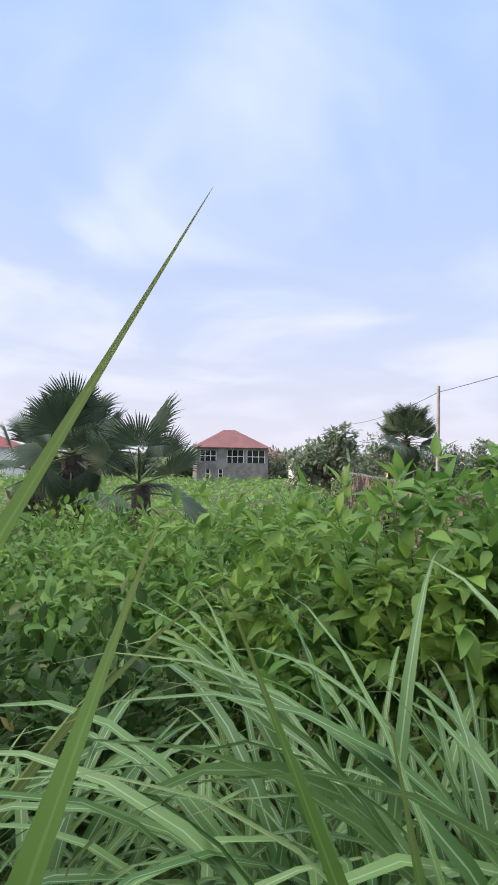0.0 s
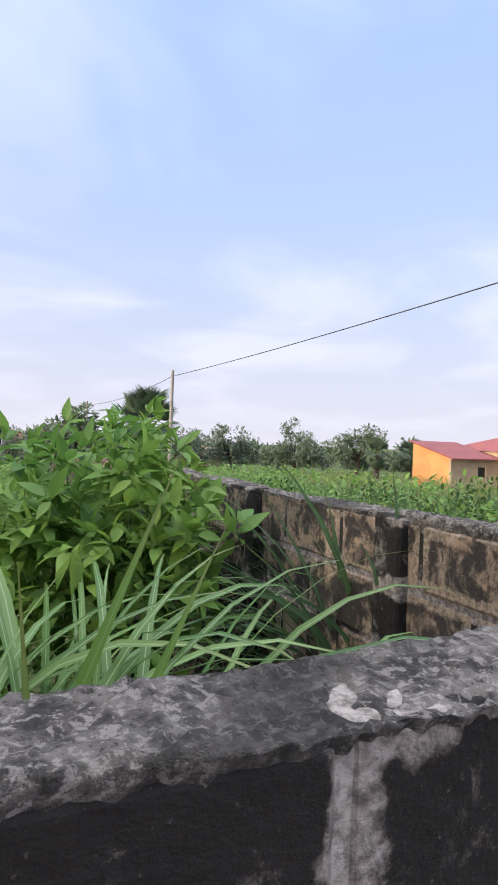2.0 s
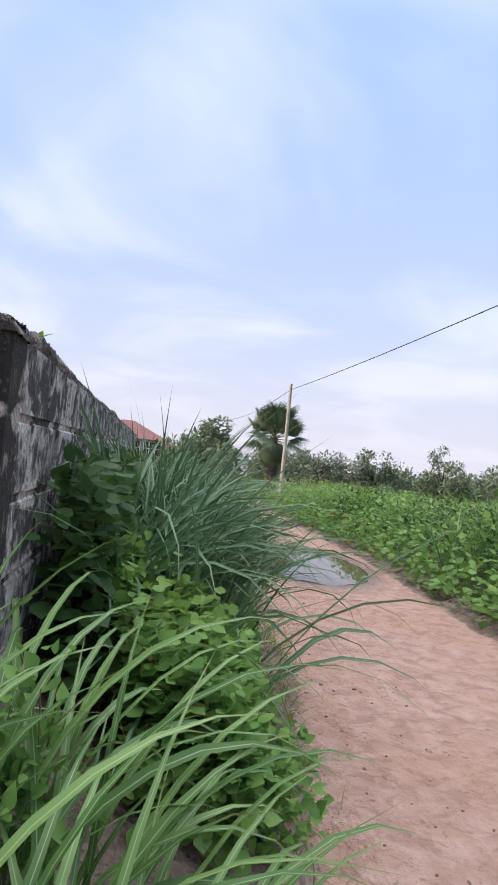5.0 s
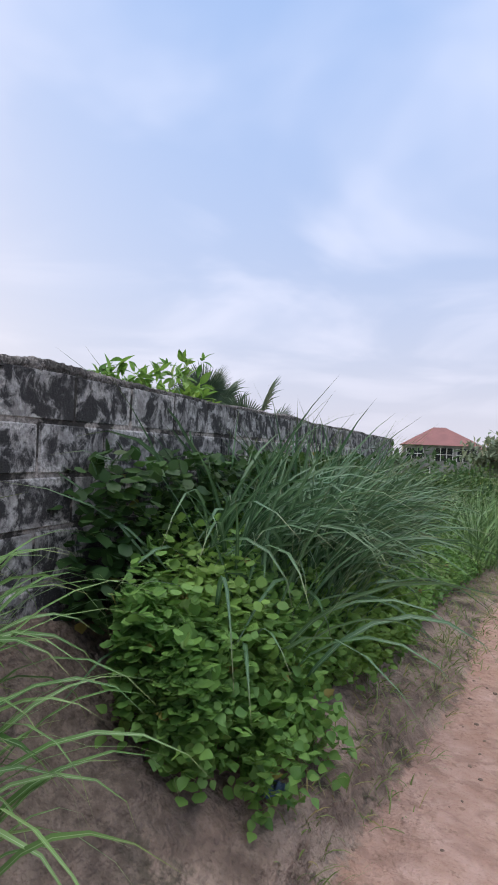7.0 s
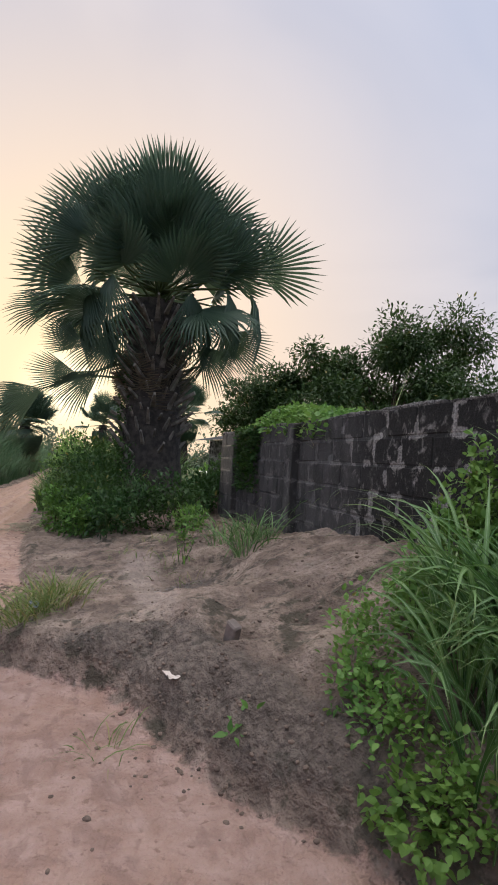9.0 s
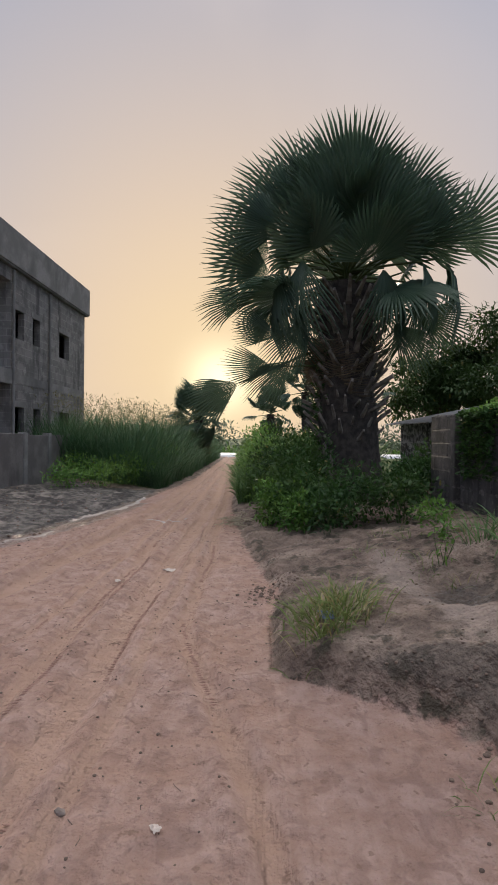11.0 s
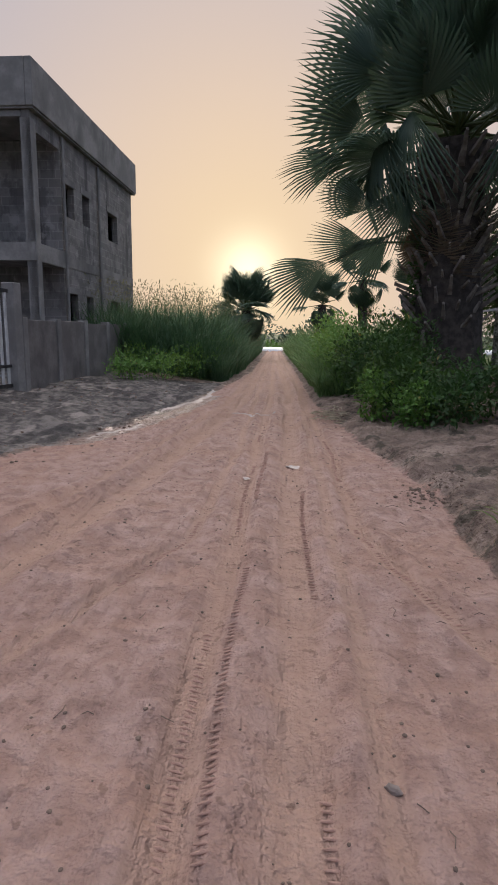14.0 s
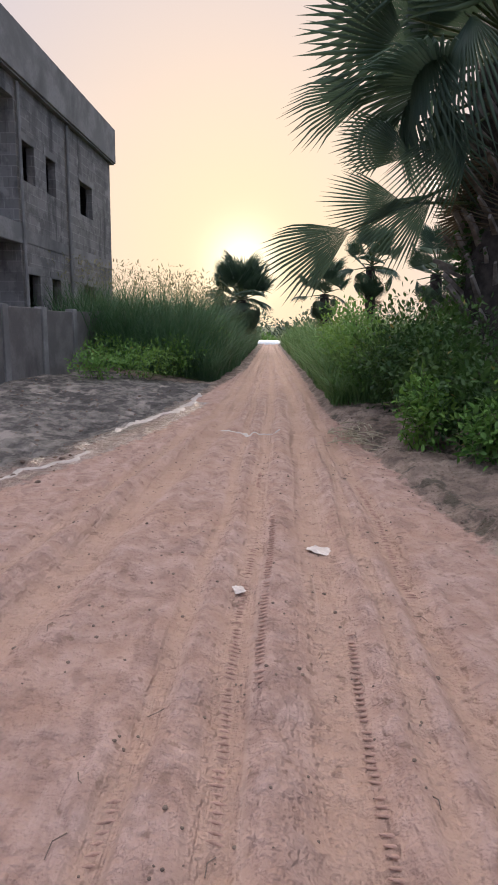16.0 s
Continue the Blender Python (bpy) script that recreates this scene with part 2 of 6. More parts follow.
def wall_material(name, dark, pale, cover, warm, along=0):
    """Sandcrete darkened by black mould that runs down from the top in streaks."""
    k = Mat(name, 0.93)
    fine = k.noise(45, 5, 0.65)
    streak = k.noise(10, 8, 0.70, (1, 1, 0.85), 0.5)
    blot = k.noise(4.2, 8, 0.68, None, 0.6)
    c = k.mix(k.ramp(fine, 0.35, 0.7), pale, tuple(v * 0.66 for v in pale))
    c = k.mix(k.ramp(blot, 0.48, 0.62, 0, 0.7), c, warm)
    mould = k.math("ADD", k.math("MULTIPLY", streak, 0.6), k.math("MULTIPLY", blot, 0.4))
    c = k.mix(k.ramp(mould, cover - 0.035, cover + 0.065, 0.98, 0.0), c, k.mix(fine, dark, tuple(v * 1.45 for v in dark)))
    c = k.mix(k.ramp(k.noise(10, 9, 0.74, (1, 1, 0.75), 0.3), 0.55, 0.66, 0, 0.42), c, tuple(v * 0.62 for v in pale))
    # mortar smeared round the joints of the courses (0.228 m high, blocks 0.46 m long)
    sp = k.N.new("ShaderNodeSeparateXYZ")
    k.L.new(k.pos, sp.inputs[0])
    lin = k.math("ADD", sp.outputs[along], 9.0 if along == 0 else -0.152)
    row = k.math("DIVIDE", k.math("SUBTRACT", 2.0, sp.outputs[2]), 0.228)
    odd = k.math("MODULO", k.math("FLOOR", row, 0.0), 2.0)
    bed = k.math("MULTIPLY", k.math("SUBTRACT", 0.5, k.math("ABSOLUTE", k.math("SUBTRACT", k.math("FRACT", row, 0.0), 0.5), 0.0)), 0.228)
    pos = k.math("FRACT", k.math("DIVIDE", k.math("ADD", lin, k.math("MULTIPLY", odd, 0.23)), 0.46), 0.0)
    perp = k.math("MULTIPLY", k.math("SUBTRACT", 0.5, k.math("ABSOLUTE", k.math("SUBTRACT", pos, 0.5), 0.0)), 0.46)
    near = k.math("MINIMUM", bed, perp)
    reach = k.ramp(k.noise(3.3, 3, 0.5), 0.44, 0.62, -0.010, 0.046)
    ragged = k.math("MULTIPLY", k.math("SUBTRACT", k.noise(26, 6, 0.7), 0.5), 0.07)
    gone = k.math("SUBTRACT", k.math("ADD", near, ragged), reach)
    sm = k.ramp(gone, -0.012, 0.006, 0.88, 0.0)
    c = k.mix(sm, c, k.mix(k.ramp(k.noise(60, 5, 0.7), 0.35, 0.65), tuple(v * 1.3 for v in pale), tuple(v * 0.45 for v in pale)))
    c = k.mix(k.ramp(k.noise(120, 3), 0.64, 0.74, 0, 0.22), c, pale)
    if along == 0:
        # thin grey render over the blocks of the western length
        skim = k.math("ADD", sp.outputs[0], k.math("MULTIPLY", k.math("SUBTRACT", k.noise(2.2, 6, 0.65), 0.5), 2.2))
        c = k.mix(k.ramp(skim, -3.4, -2.0, 0.72, 0.0), c, k.mix(k.ramp(k.noise(3.4, 6, 0.6, (1, 1, 0.4)), 0.38, 0.64), (0.105, 0.096, 0.093), (0.05, 0.046, 0.045)))
    k.colour(c).bump(k.math("ADD", k.math("MULTIPLY", k.noise(30, 6, 0.7), 0.8), k.math("MULTIPLY", blot, 0.6)), 0.8, 0.02)
    return k.m


M_GROUND = ground_material()
M_MOULD = wall_material("mouldy_block", (0.0105, 0.0094, 0.009), (0.32, 0.287, 0.268), 0.56, (0.17, 0.155, 0.147))
# faces towards the plot: warm low sunlight is put into the block's tan tones
M_SUNNY = wall_material("weathered_block_inner_sunlit", (0.030, 0.026, 0.025), (0.32, 0.255, 0.20), 0.51, (0.36, 0.26, 0.18), 1)
M_BLOCK = wall_material("weathered_block", (0.022, 0.021, 0.022), (0.44, 0.425, 0.415), 0.505, (0.12, 0.11, 0.11), 1)
M_JOINT = wall_material("stained_joint", (0.0125, 0.0112, 0.0106), (0.27, 0.242, 0.226), 0.56, (0.2, 0.175, 0.16))


def cap_material():
    """Crumbling mortar: pale grit standing out of dark lichen."""
    k = Mat("wall_cap_mortar", 0.96)
    grit = k.noise(70, 5, 0.7)
    c = k.mix(k.ramp(k.noise(16, 6, 0.65), 0.4, 0.6), (0.06, 0.055, 0.052), (0.21, 0.19, 0.178))
    c = k.mix(k.ramp(grit, 0.5, 0.6, 0, 0.7), c, (0.42, 0.385, 0.36))
    c = k.mix(k.ramp(grit, 0.34, 0.44, 0.85, 0.0), c, (0.035, 0.032, 0.03))
    c = k.mix(k.ramp(k.noise(2.6, 4), 0.47, 0.6, 0, 0.7), c, (0.034, 0.032, 0.03))
    k.colour(c).bump(k.math("ADD", k.noise(45, 6, 0.7), k.math("MULTIPLY", k.noise(14, 4), 1.2)), 1.0, 0.03)
    return k.m


M_CAP = cap_material()
M_CONCRETE = mottled("grey_concrete", (0.27, 0.257, 0.247), (0.18, 0.172, 0.166), 1.6, 0.9, 0.3, 0.01, (0.11, 0.105, 0.102))


def facade_material():
    """Unplastered block courses with pale mortar and dark run-off stains."""
    k = Mat("rough_block_facade", 0.95)
    sp, cb = k.N.new("ShaderNodeSeparateXYZ"), k.N.new("ShaderNodeCombineXYZ")
    k.L.new(k.pos, sp.inputs[0])
    k.L.new(k.math("ADD", sp.outputs[0], sp.outputs[1]), cb.inputs[0])
    k.L.new(sp.outputs[2], cb.inputs[1])
    br = k.N.new("ShaderNodeTexBrick")
    k.L.new(cb.outputs[0], br.inputs["Vector"])
    for key, v in (("Scale", 1.0), ("Mortar Size", 0.014), ("Mortar Smooth", 0.3), ("Brick Width", 0.46), ("Row Height", 0.23)):
        br.inputs[key].default_value = v
    br.inputs["Color1"].default_value, br.inputs["Color2"].default_value, br.inputs["Mortar"].default_value = (0.24, 0.225, 0.215, 1), (0.18, 0.17, 0.162, 1), (0.28, 0.262, 0.25, 1)
    c = k.mix(k.ramp(k.noise(2.2, 6, 0.65), 0.45, 0.62, 0, 0.75), br.outputs["Color"], (0.115, 0.108, 0.105))
    c = k.mix(k.ramp(k.noise(1.1, 5, 0.6, (1.6, 1.6, 0.3)), 0.54, 0.68, 0, 0.8), c, (0.07, 0.066, 0.065))
    c = k.mix(k.ramp(k.noise(1.7, 5, 0.6), 0.58, 0.68, 0, 0.7), c, (0.34, 0.32, 0.30))
    k.colour(c).bump(k.math("ADD", br.outputs["Fac"], k.noise(20, 5)), 0.6, 0.02)
    return k.m


M_RENDER = facade_material()
# the rooms' lack of light is put into this darker grey
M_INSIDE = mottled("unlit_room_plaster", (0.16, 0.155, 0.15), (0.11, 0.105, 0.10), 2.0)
M_YARD = mottled("yard_wall_render", (0.20, 0.182, 0.172), (0.135, 0.123, 0.116), 1.8, 0.95, 0.4, 0.01, (0.075, 0.068, 0.064))
M_GATE = mottled("white_gate_metal", (0.62, 0.62, 0.62), (0.45, 0.44, 0.43), 3, 0.5)
M_DARKMETAL = mottled("dark_metal", (0.03, 0.03, 0.03), (0.06, 0.055, 0.05), 6, 0.5)
M_WOODPOLE = mottled("grey_wood_pole", (0.30, 0.28, 0.26), (0.20, 0.185, 0.17), 3, 0.85)
M_WIRE = mottled("black_cable", (0.03, 0.03, 0.03), (0.045, 0.045, 0.045), 20, 0.6, 0)
M_RED = mottled("red_roof_sheet", (0.27, 0.075, 0.07), (0.21, 0.06, 0.06), 0.8, 0.6, 0.1)
M_BROWNROOF = mottled("faded_red_roof_sheet", (0.20, 0.075, 0.073), (0.165, 0.062, 0.062), 0.8, 0.6, 0.1)
M_ORANGE = mottled("orange_house_paint", (0.62, 0.30, 0.12), (0.54, 0.25, 0.10), 0.9, 0.85, 0.1)
M_TAN = mottled("tan_house_paint", (0.42, 0.31, 0.22), (0.34, 0.25, 0.18), 0.9, 0.85, 0.1)
M_CREAM = mottled("cream_house_paint", (0.55, 0.45, 0.33), (0.45, 0.36, 0.27), 0.9, 0.85, 0.1)
M_WHITE = mottled("white_paint", (0.78, 0.77, 0.76), (0.68, 0.67, 0.66), 1.5, 0.6, 0.05)
M_BLUEROOF = mottled("blue_grey_roof", (0.16, 0.21, 0.28), (0.13, 0.17, 0.23), 0.8, 0.5, 0.1)
M_TIN = mottled("grey_tin_roof", (0.25, 0.25, 0.26), (0.17, 0.165, 0.165), 2, 0.6, 0.2)
M_GLASSDARK = mottled("dark_window_glass", (0.02, 0.022, 0.025), (0.03, 0.032, 0.036), 2, 0.08, 0)
M_CARPAINT = mottled("white_car_paint", (0.75, 0.75, 0.76), (0.70, 0.70, 0.71), 1, 0.25, 0)
M_RUBBER = mottled("black_rubber", (0.02, 0.02, 0.02), (0.03, 0.03, 0.03), 10, 0.8)
M_BARK = mottled("brown_bark", (0.11, 0.085, 0.065), (0.055, 0.043, 0.035), 9, 0.95, 0.8, 0.03)
M_PALMBARK = mottled("dark_palm_bark", (0.085, 0.07, 0.06), (0.035, 0.03, 0.026), 7, 0.95, 0.9, 0.03)
M_BOOT = mottled("grey_palm_leaf_base", (0.24, 0.21, 0.18), (0.10, 0.085, 0.07), 6, 0.9, 0.5)
M_STEM = mottled("green_stem", (0.06, 0.10, 0.03), (0.085, 0.10, 0.035), 12, 0.6, 0.1)
M_PETIOLE = mottled("palm_petiole", (0.10, 0.13, 0.05), (0.07, 0.09, 0.04), 4, 0.5, 0.1)
M_SAND = mottled("loose_sand", (0.43, 0.262, 0.205), (0.34, 0.205, 0.158), 12, 0.95, 0.5, 0.02)
M_SILT = mottled("pale_wet_silt", (0.48, 0.41, 0.37), (0.36, 0.30, 0.27), 5, 0.42, 0.3)
M_PAPER = mottled("pale_paper", (0.70, 0.60, 0.53), (0.58, 0.48, 0.42), 9, 0.9, 0.1)
M_STONE = mottled("rough_stone", (0.30, 0.24, 0.21), (0.17, 0.135, 0.12), 9, 0.95, 0.6)
M_PLASTIC = mottled("blue_plastic", (0.05, 0.08, 0.16), (0.09, 0.13, 0.22), 12, 0.35, 0.2)
M_STRAW = mottled("dry_straw", (0.42, 0.36, 0.26), (0.30, 0.25, 0.17), 9, 0.9, 0.2)
M_CLOD = mottled("dark_soil_clod", (0.22, 0.155, 0.12), (0.12, 0.085, 0.068), 14, 0.98, 0.6)
M_BLADE = blade_material("guinea_grass_blade", (0.056, 0.135, 0.030), (0.165, 0.275, 0.088), (0.46, 0.57, 0.36))
M_BROAD = blade_material("broad_grass_blade", (0.125, 0.235, 0.045), (0.17, 0.29, 0.065), (0.30, 0.42, 0.16), 0.0)
M_BLADE_D = blade_material("dark_grass_blade", (0.050, 0.115, 0.048), (0.095, 0.175, 0.080), (0.28, 0.38, 0.25))
M_BLADE_Y = blade_material("yellow_grass_blade", (0.115, 0.17, 0.035), (0.17, 0.21, 0.06), (0.3, 0.34, 0.15), 0.15)
M_LEAF = foliage("broad_shrub_leaf", (0.070, 0.165, 0.034), (0.145, 0.275, 0.060), (0.21, 0.32, 0.055), 0.5, 0.4, (0.25, 0.21, 0.06), 0.003)
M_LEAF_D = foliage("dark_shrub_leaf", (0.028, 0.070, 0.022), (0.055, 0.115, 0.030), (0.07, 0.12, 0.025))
M_CREEP = foliage("creeper_leaf", (0.095, 0.205, 0.048), (0.175, 0.315, 0.075), (0.21, 0.32, 0.062))
M_TREE = foliage("tree_leaf", (0.035, 0.068, 0.022), (0.06, 0.10, 0.032), (0.07, 0.11, 0.03), 0.5, 0.28)
M_PALM = foliage("fan_palm_leaf", (0.058, 0.098, 0.066), (0.085, 0.130, 0.088), (0.07, 0.11, 0.065), 0.36, 0.3, (0.2, 0.15, 0.08), 0.02)
# for far palms and trees: distance haze is painted in as paler, greyer leaves
M_PALMFAR = foliage("hazy_palm_leaf", (0.065, 0.10, 0.062), (0.095, 0.135, 0.085), (0.08, 0.12, 0.07), 0.5, 0.25)
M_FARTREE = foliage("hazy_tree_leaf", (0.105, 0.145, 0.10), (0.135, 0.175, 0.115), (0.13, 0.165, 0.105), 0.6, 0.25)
M_DEADFAN = foliage("dead_palm_leaf", (0.12, 0.095, 0.065), (0.19, 0.15, 0.10), (0.10, 0.08, 0.05), 0.8, 0.15)
M_SEED = foliage("grass_seed_head", (0.20, 0.19, 0.10), (0.28, 0.25, 0.15), (0.2, 0.2, 0.1), 0.8, 0.3)


def water_material():
    k = Mat("still_water", 0.03)
    k.b.inputs["Specular IOR Level"].default_value = 0.5
    k.colour(k.mix(k.noise(1.5), (0.10, 0.075, 0.055), (0.07, 0.055, 0.04)))
    return k.m


M_WATER = water_material()


# ---------------------------------------------------------------- builders
def mesh_np(name, V, F, mats=(), uv=None, attrs=None, smooth=False):
    """A mesh from arrays; F: (n, 3) or (n, 4) corners."""
    me = bpy.data.meshes.new(name)
    V = np.asarray(V, np.float32)
    F = np.asarray(F, np.int32)
    n, k = F.shape
    me.vertices.add(len(V)), me.loops.add(n * k), me.polygons.add(n)
    me.vertices.foreach_set("co", V.ravel())
    me.loops.foreach_set("vertex_index", F.ravel())
    me.polygons.foreach_set("loop_start", np.arange(0, n * k, k, dtype=np.int32))
    if uv is not None:
        lay = me.uv_layers.new(name="UVMap")
        lay.data.foreach_set("uv", np.asarray(uv, np.float32)[F.ravel()].ravel())
    for key, val in (attrs or {}).items():
        me.attributes.new(key, "FLOAT", "POINT").data.foreach_set("value", np.asarray(val, np.float32))
    if smooth:
        me.polygons.foreach_set("use_smooth", np.ones(n, bool))
    for m in mats if isinstance(mats, (list, tuple)) else [mats]:
        me.materials.append(m)
    me.update(calc_edges=True)
    return me


def under(ob, parent, label=""):
    ob.parent = parent
    if label:
        ob["label"] = label
    return ob


def part(name, bm, material, parent, label=""):
    me = bpy.data.meshes.new(name)
    bm.normal_update()
    bm.to_mesh(me)
    bm.free()
    me.materials.append(material)
    return under(new(name, me), parent, label)


def empty(name, x, y, z, turn=0.0, label="", category="", group="", kind=""):
    ob = new(name)
    ob.empty_display_size = 0.2
    ob.matrix_world = pose(x, y, z, 0, 0, turn)
    return tagged(ob, label, category, group, kind)


def box_bm(x0, x1, y0, y1, z0, z1, bevel=0.0, bm=None):
    bm = bm or bmesh.new()
    m = Matrix.LocRotScale(((x0 + x1) / 2, (y0 + y1) / 2, (z0 + z1) / 2), None, (x1 - x0, y1 - y0, z1 - z0))
    made = bmesh.ops.create_cube(bm, size=1, matrix=m)["verts"]
    if bevel:
        edges = list({e for v in made for e in v.link_edges})
        bmesh.ops.bevel(bm, geom=edges, offset=bevel, segments=1, affect="EDGES")
    return bm


def tube(points, radii, sides=8):
    """A tapered tube along points, as arrays."""
    P = np.asarray(points, float)
    R = np.broadcast_to(np.asarray(radii, float), (len(P),))
    T = np.gradient(P, axis=0)
    T /= np.linalg.norm(T, axis=1)[:, None] + 1e-9
    ref = np.array((0.3, 0.2, 1.0)) if abs(T[0, 2]) < 0.9 else np.array((1.0, 0.2, 0.1))
    A = np.cross(T, ref)
    A /= np.linalg.norm(A, axis=1)[:, None] + 1e-9
    B = np.cross(T, A)
    ang = np.linspace(0, 2 * np.pi, sides, endpoint=False)
    V = P[:, None] + R[:, None, None] * (np.cos(ang)[None, :, None] * A[:, None] + np.sin(ang)[None, :, None] * B[:, None])
    n = len(P)
    i, j = np.meshgrid(np.arange(n - 1), np.arange(sides), indexing="ij")
    j2 = (j + 1) % sides
    F = np.stack([i * sides + j, i * sides + j2, (i + 1) * sides + j2, (i + 1) * sides + j], -1).reshape(-1, 4)
    return V.reshape(-1, 3), F


def join(chunks):
    Vs, Fs, o = [], [], 0
    for V, F in chunks:
        Vs.append(V), Fs.append(F + o)
        o += len(V)
    return np.concatenate(Vs), np.concatenate(Fs)


def blades(rng, base, length, width, az, lean, curl, segs=6, power=1.6, turned=None):
    """Arching grass blades with a folded section: vertices, quads, uv."""
    n = len(base)
    s = np.linspace(0, 1, segs + 1)
    th = lean[:, None] + curl[:, None] * s[None] ** power
    ds = length[:, None] / segs
    r = np.concatenate([np.zeros((n, 1)), np.cumsum(np.sin(th[:, 1:]) * ds, 1)], 1)
    h = np.concatenate([np.zeros((n, 1)), np.cumsum(np.cos(th[:, 1:]) * ds, 1)], 1)
    sway = rng.normal(0, 0.12, n)[:, None] * s[None] ** 2 * length[:, None]
    ca, sa = np.cos(az)[:, None], np.sin(az)[:, None]
    C = np.stack([base[:, :1] + r * ca - sway * sa, base[:, 1:2] + r * sa + sway * ca, base[:, 2:3] + h], -1)
    w = width[:, None] * (0.45 + 1.1 * s * (1 - s) * 2)[None] * np.clip((1 - s) * 3.2, 0.03, 1)[None]
    side = np.stack([-sa, ca, np.zeros_like(ca)], -1)
    twist = (rng.normal(0, 0.5, n) if turned is None else np.full(n, turned))[:, None]
    upv = np.stack([-np.cos(th) * ca, -np.cos(th) * sa, np.sin(th)], -1)
    sd = side * np.cos(twist)[..., None] + upv * np.sin(twist)[..., None]
    Lf, Rt = C + sd * w[..., None] * 0.5 + upv * w[..., None] * 0.12, C - sd * w[..., None] * 0.5 + upv * w[..., None] * 0.12
    V = np.stack([Lf, C, Rt], 2).reshape(-1, 3)
    k = segs + 1
    a = (np.arange(n)[:, None] * k + np.arange(segs)[None]).ravel() * 3
    F = np.concatenate([np.stack([a, a + 1, a + 4, a + 3], 1), np.stack([a + 1, a + 2, a + 5, a + 4], 1)])
    uv = np.stack([np.tile([0, 0.5, 1], n * k), np.repeat(np.tile(s, n), 3)], 1)
    return V, F, uv


def leaves(rng, at, way, size, wide=0.5, droop=0.15):
    """Folded leaves: at (n,3), way (n,3) along the midrib, size (n,)."""
    n = len(at)
    way = way / (np.linalg.norm(way, axis=1)[:, None] + 1e-9)
    ref = np.tile((0.0, 0.0, 1.0), (n, 1)) + rng.normal(0, 0.35, (n, 3))
    sd = np.cross(way, ref)
    sd /= np.linalg.norm(sd, axis=1)[:, None] + 1e-9
    nm = np.cross(sd, way)
    L = size[:, None]
    wd = L * wide * 0.5
    b = at
    m = at + way * L * 0.45 - nm * L * 0.06
    t = at + way * L - nm * L * droop
    l1, r1 = at + way * L * 0.22 + sd * wd * 0.8, at + way * L * 0.22 - sd * wd * 0.8
    l2, r2 = at + way * L * 0.6 + sd * wd * 0.9, at + way * L * 0.6 - sd * wd * 0.9
    V = np.stack([b, m, t, l1, l2, r1, r2], 1).reshape(-1, 3)
    o = (np.arange(n) * 7)[:, None]
    F = np.concatenate([o + np.array(q) for q in ((0, 1, 3), (3, 1, 4), (4, 1, 2), (0, 5, 1), (5, 6, 1), (6, 2, 1))])
    return V, F


def fine_leaves(rng, at, way, size, wide=0.5, droop=0.15):
    """Ovate folded leaves with a rounded outline and a bent tip."""
    n = len(at)
    way = way / (np.linalg.norm(way, axis=1)[:, None] + 1e-9)
    sd = np.cross(way, np.tile((0.0, 0.0, 1.0), (n, 1)) + rng.normal(0, 0.35, (n, 3)))
    sd /= np.linalg.norm(sd, axis=1)[:, None] + 1e-9
    nm = np.cross(sd, way)
    L = size[:, None]
    s = np.array((0.0, 0.1, 0.26, 0.45, 0.65, 0.84, 1.0))
    w = np.array((0.04, 0.52, 0.92, 1.0, 0.74, 0.36, 0.02)) * wide * 0.5
    V = []
    for a, b in zip(s, w):
        c = at + way * L * a - nm * L * droop * a * a
        V += [c + sd * L * b + nm * L * b * 0.3, c, c - sd * L * b + nm * L * b * 0.3]
    V = np.stack(V, 1).reshape(-1, 3)
    o = (np.arange(n) * 21)[:, None]
    q = [(3 * i + k, 3 * i + k + 1, 3 * i + k + 4, 3 * i + k + 3) for i in range(6) for k in (0, 1)]
    F = np.concatenate([o + np.array(f) for f in q])
    F = np.concatenate([F[:, [0, 1, 2]], F[:, [0, 2, 3]]])
    return V, F


def in_blob(rng, blob, n, shell=0.45):
    """Points in a lumpy ellipsoid (cx, cy, cz, rx, ry, rz), mostly near its skin, and the ways out."""
    d = rng.normal(0, 1, (n, 3))
    d /= np.linalg.norm(d, axis=1)[:, None]
    lump = 1 + 0.22 * np.sin(d[:, 0] * 5 + blob[0] * 3) * np.cos(d[:, 1] * 4 + blob[1]) + 0.15 * np.sin(d[:, 2] * 7 + blob[2])
    r = (rng.random(n) ** shell) * lump * rng.uniform(0.85, 1.08, n)
    return np.array(blob[:3]) + d * r[:, None] * np.array(blob[3:6]), d


# ---------------------------------------------------------------- ground and road
def edge_n(x):
    return np.interp(x, [-60, -45, -22, -12, -7.2, -4.2, -3.3, -2.3, -2.05, -1.7, -1.48, -0.87, -0.44, 0.07, 0.7, 1.1],
                     [-4.9, -4.6, -3.95, -3.75, -3.36, -2.95, -3.05, -3.05, -2.75, -2.32, -2.08, -1.8, -1.6, -1.22, -0.6, 0.2])


def edge_s(x):
    return np.interp(x, [-60, -42, -21, -14, -9.5, -8.2, -5.85, -3, 3, 6], [-6.0, -5.8, -5.6, -6.0, -6.45, -6.7, -7.4, -8, -9, -9.5])


def edge_w(y):
    return np.interp(y, [-0.6, 0.2, 1, 1.8, 2.9, 4.8, 7, 11, 20, 57, 120], [0.7, 1.1, 1.26, 1.4, 1.64, 1.75, 2.2, 2.6, 3.0, 4.2, 6.0])


def edge_e(y):
    return np.interp(y, [-9, 0, 3.75, 5, 9, 15, 24, 57, 120], [6, 4.6, 4.3, 4.3, 4.65, 5.0, 5.5, 7.2, 9.0])


def step01(v, lo, hi):
    t = np.clip((v - lo) / (hi - lo), 0, 1)
    return t * t * (3 - 2 * t)


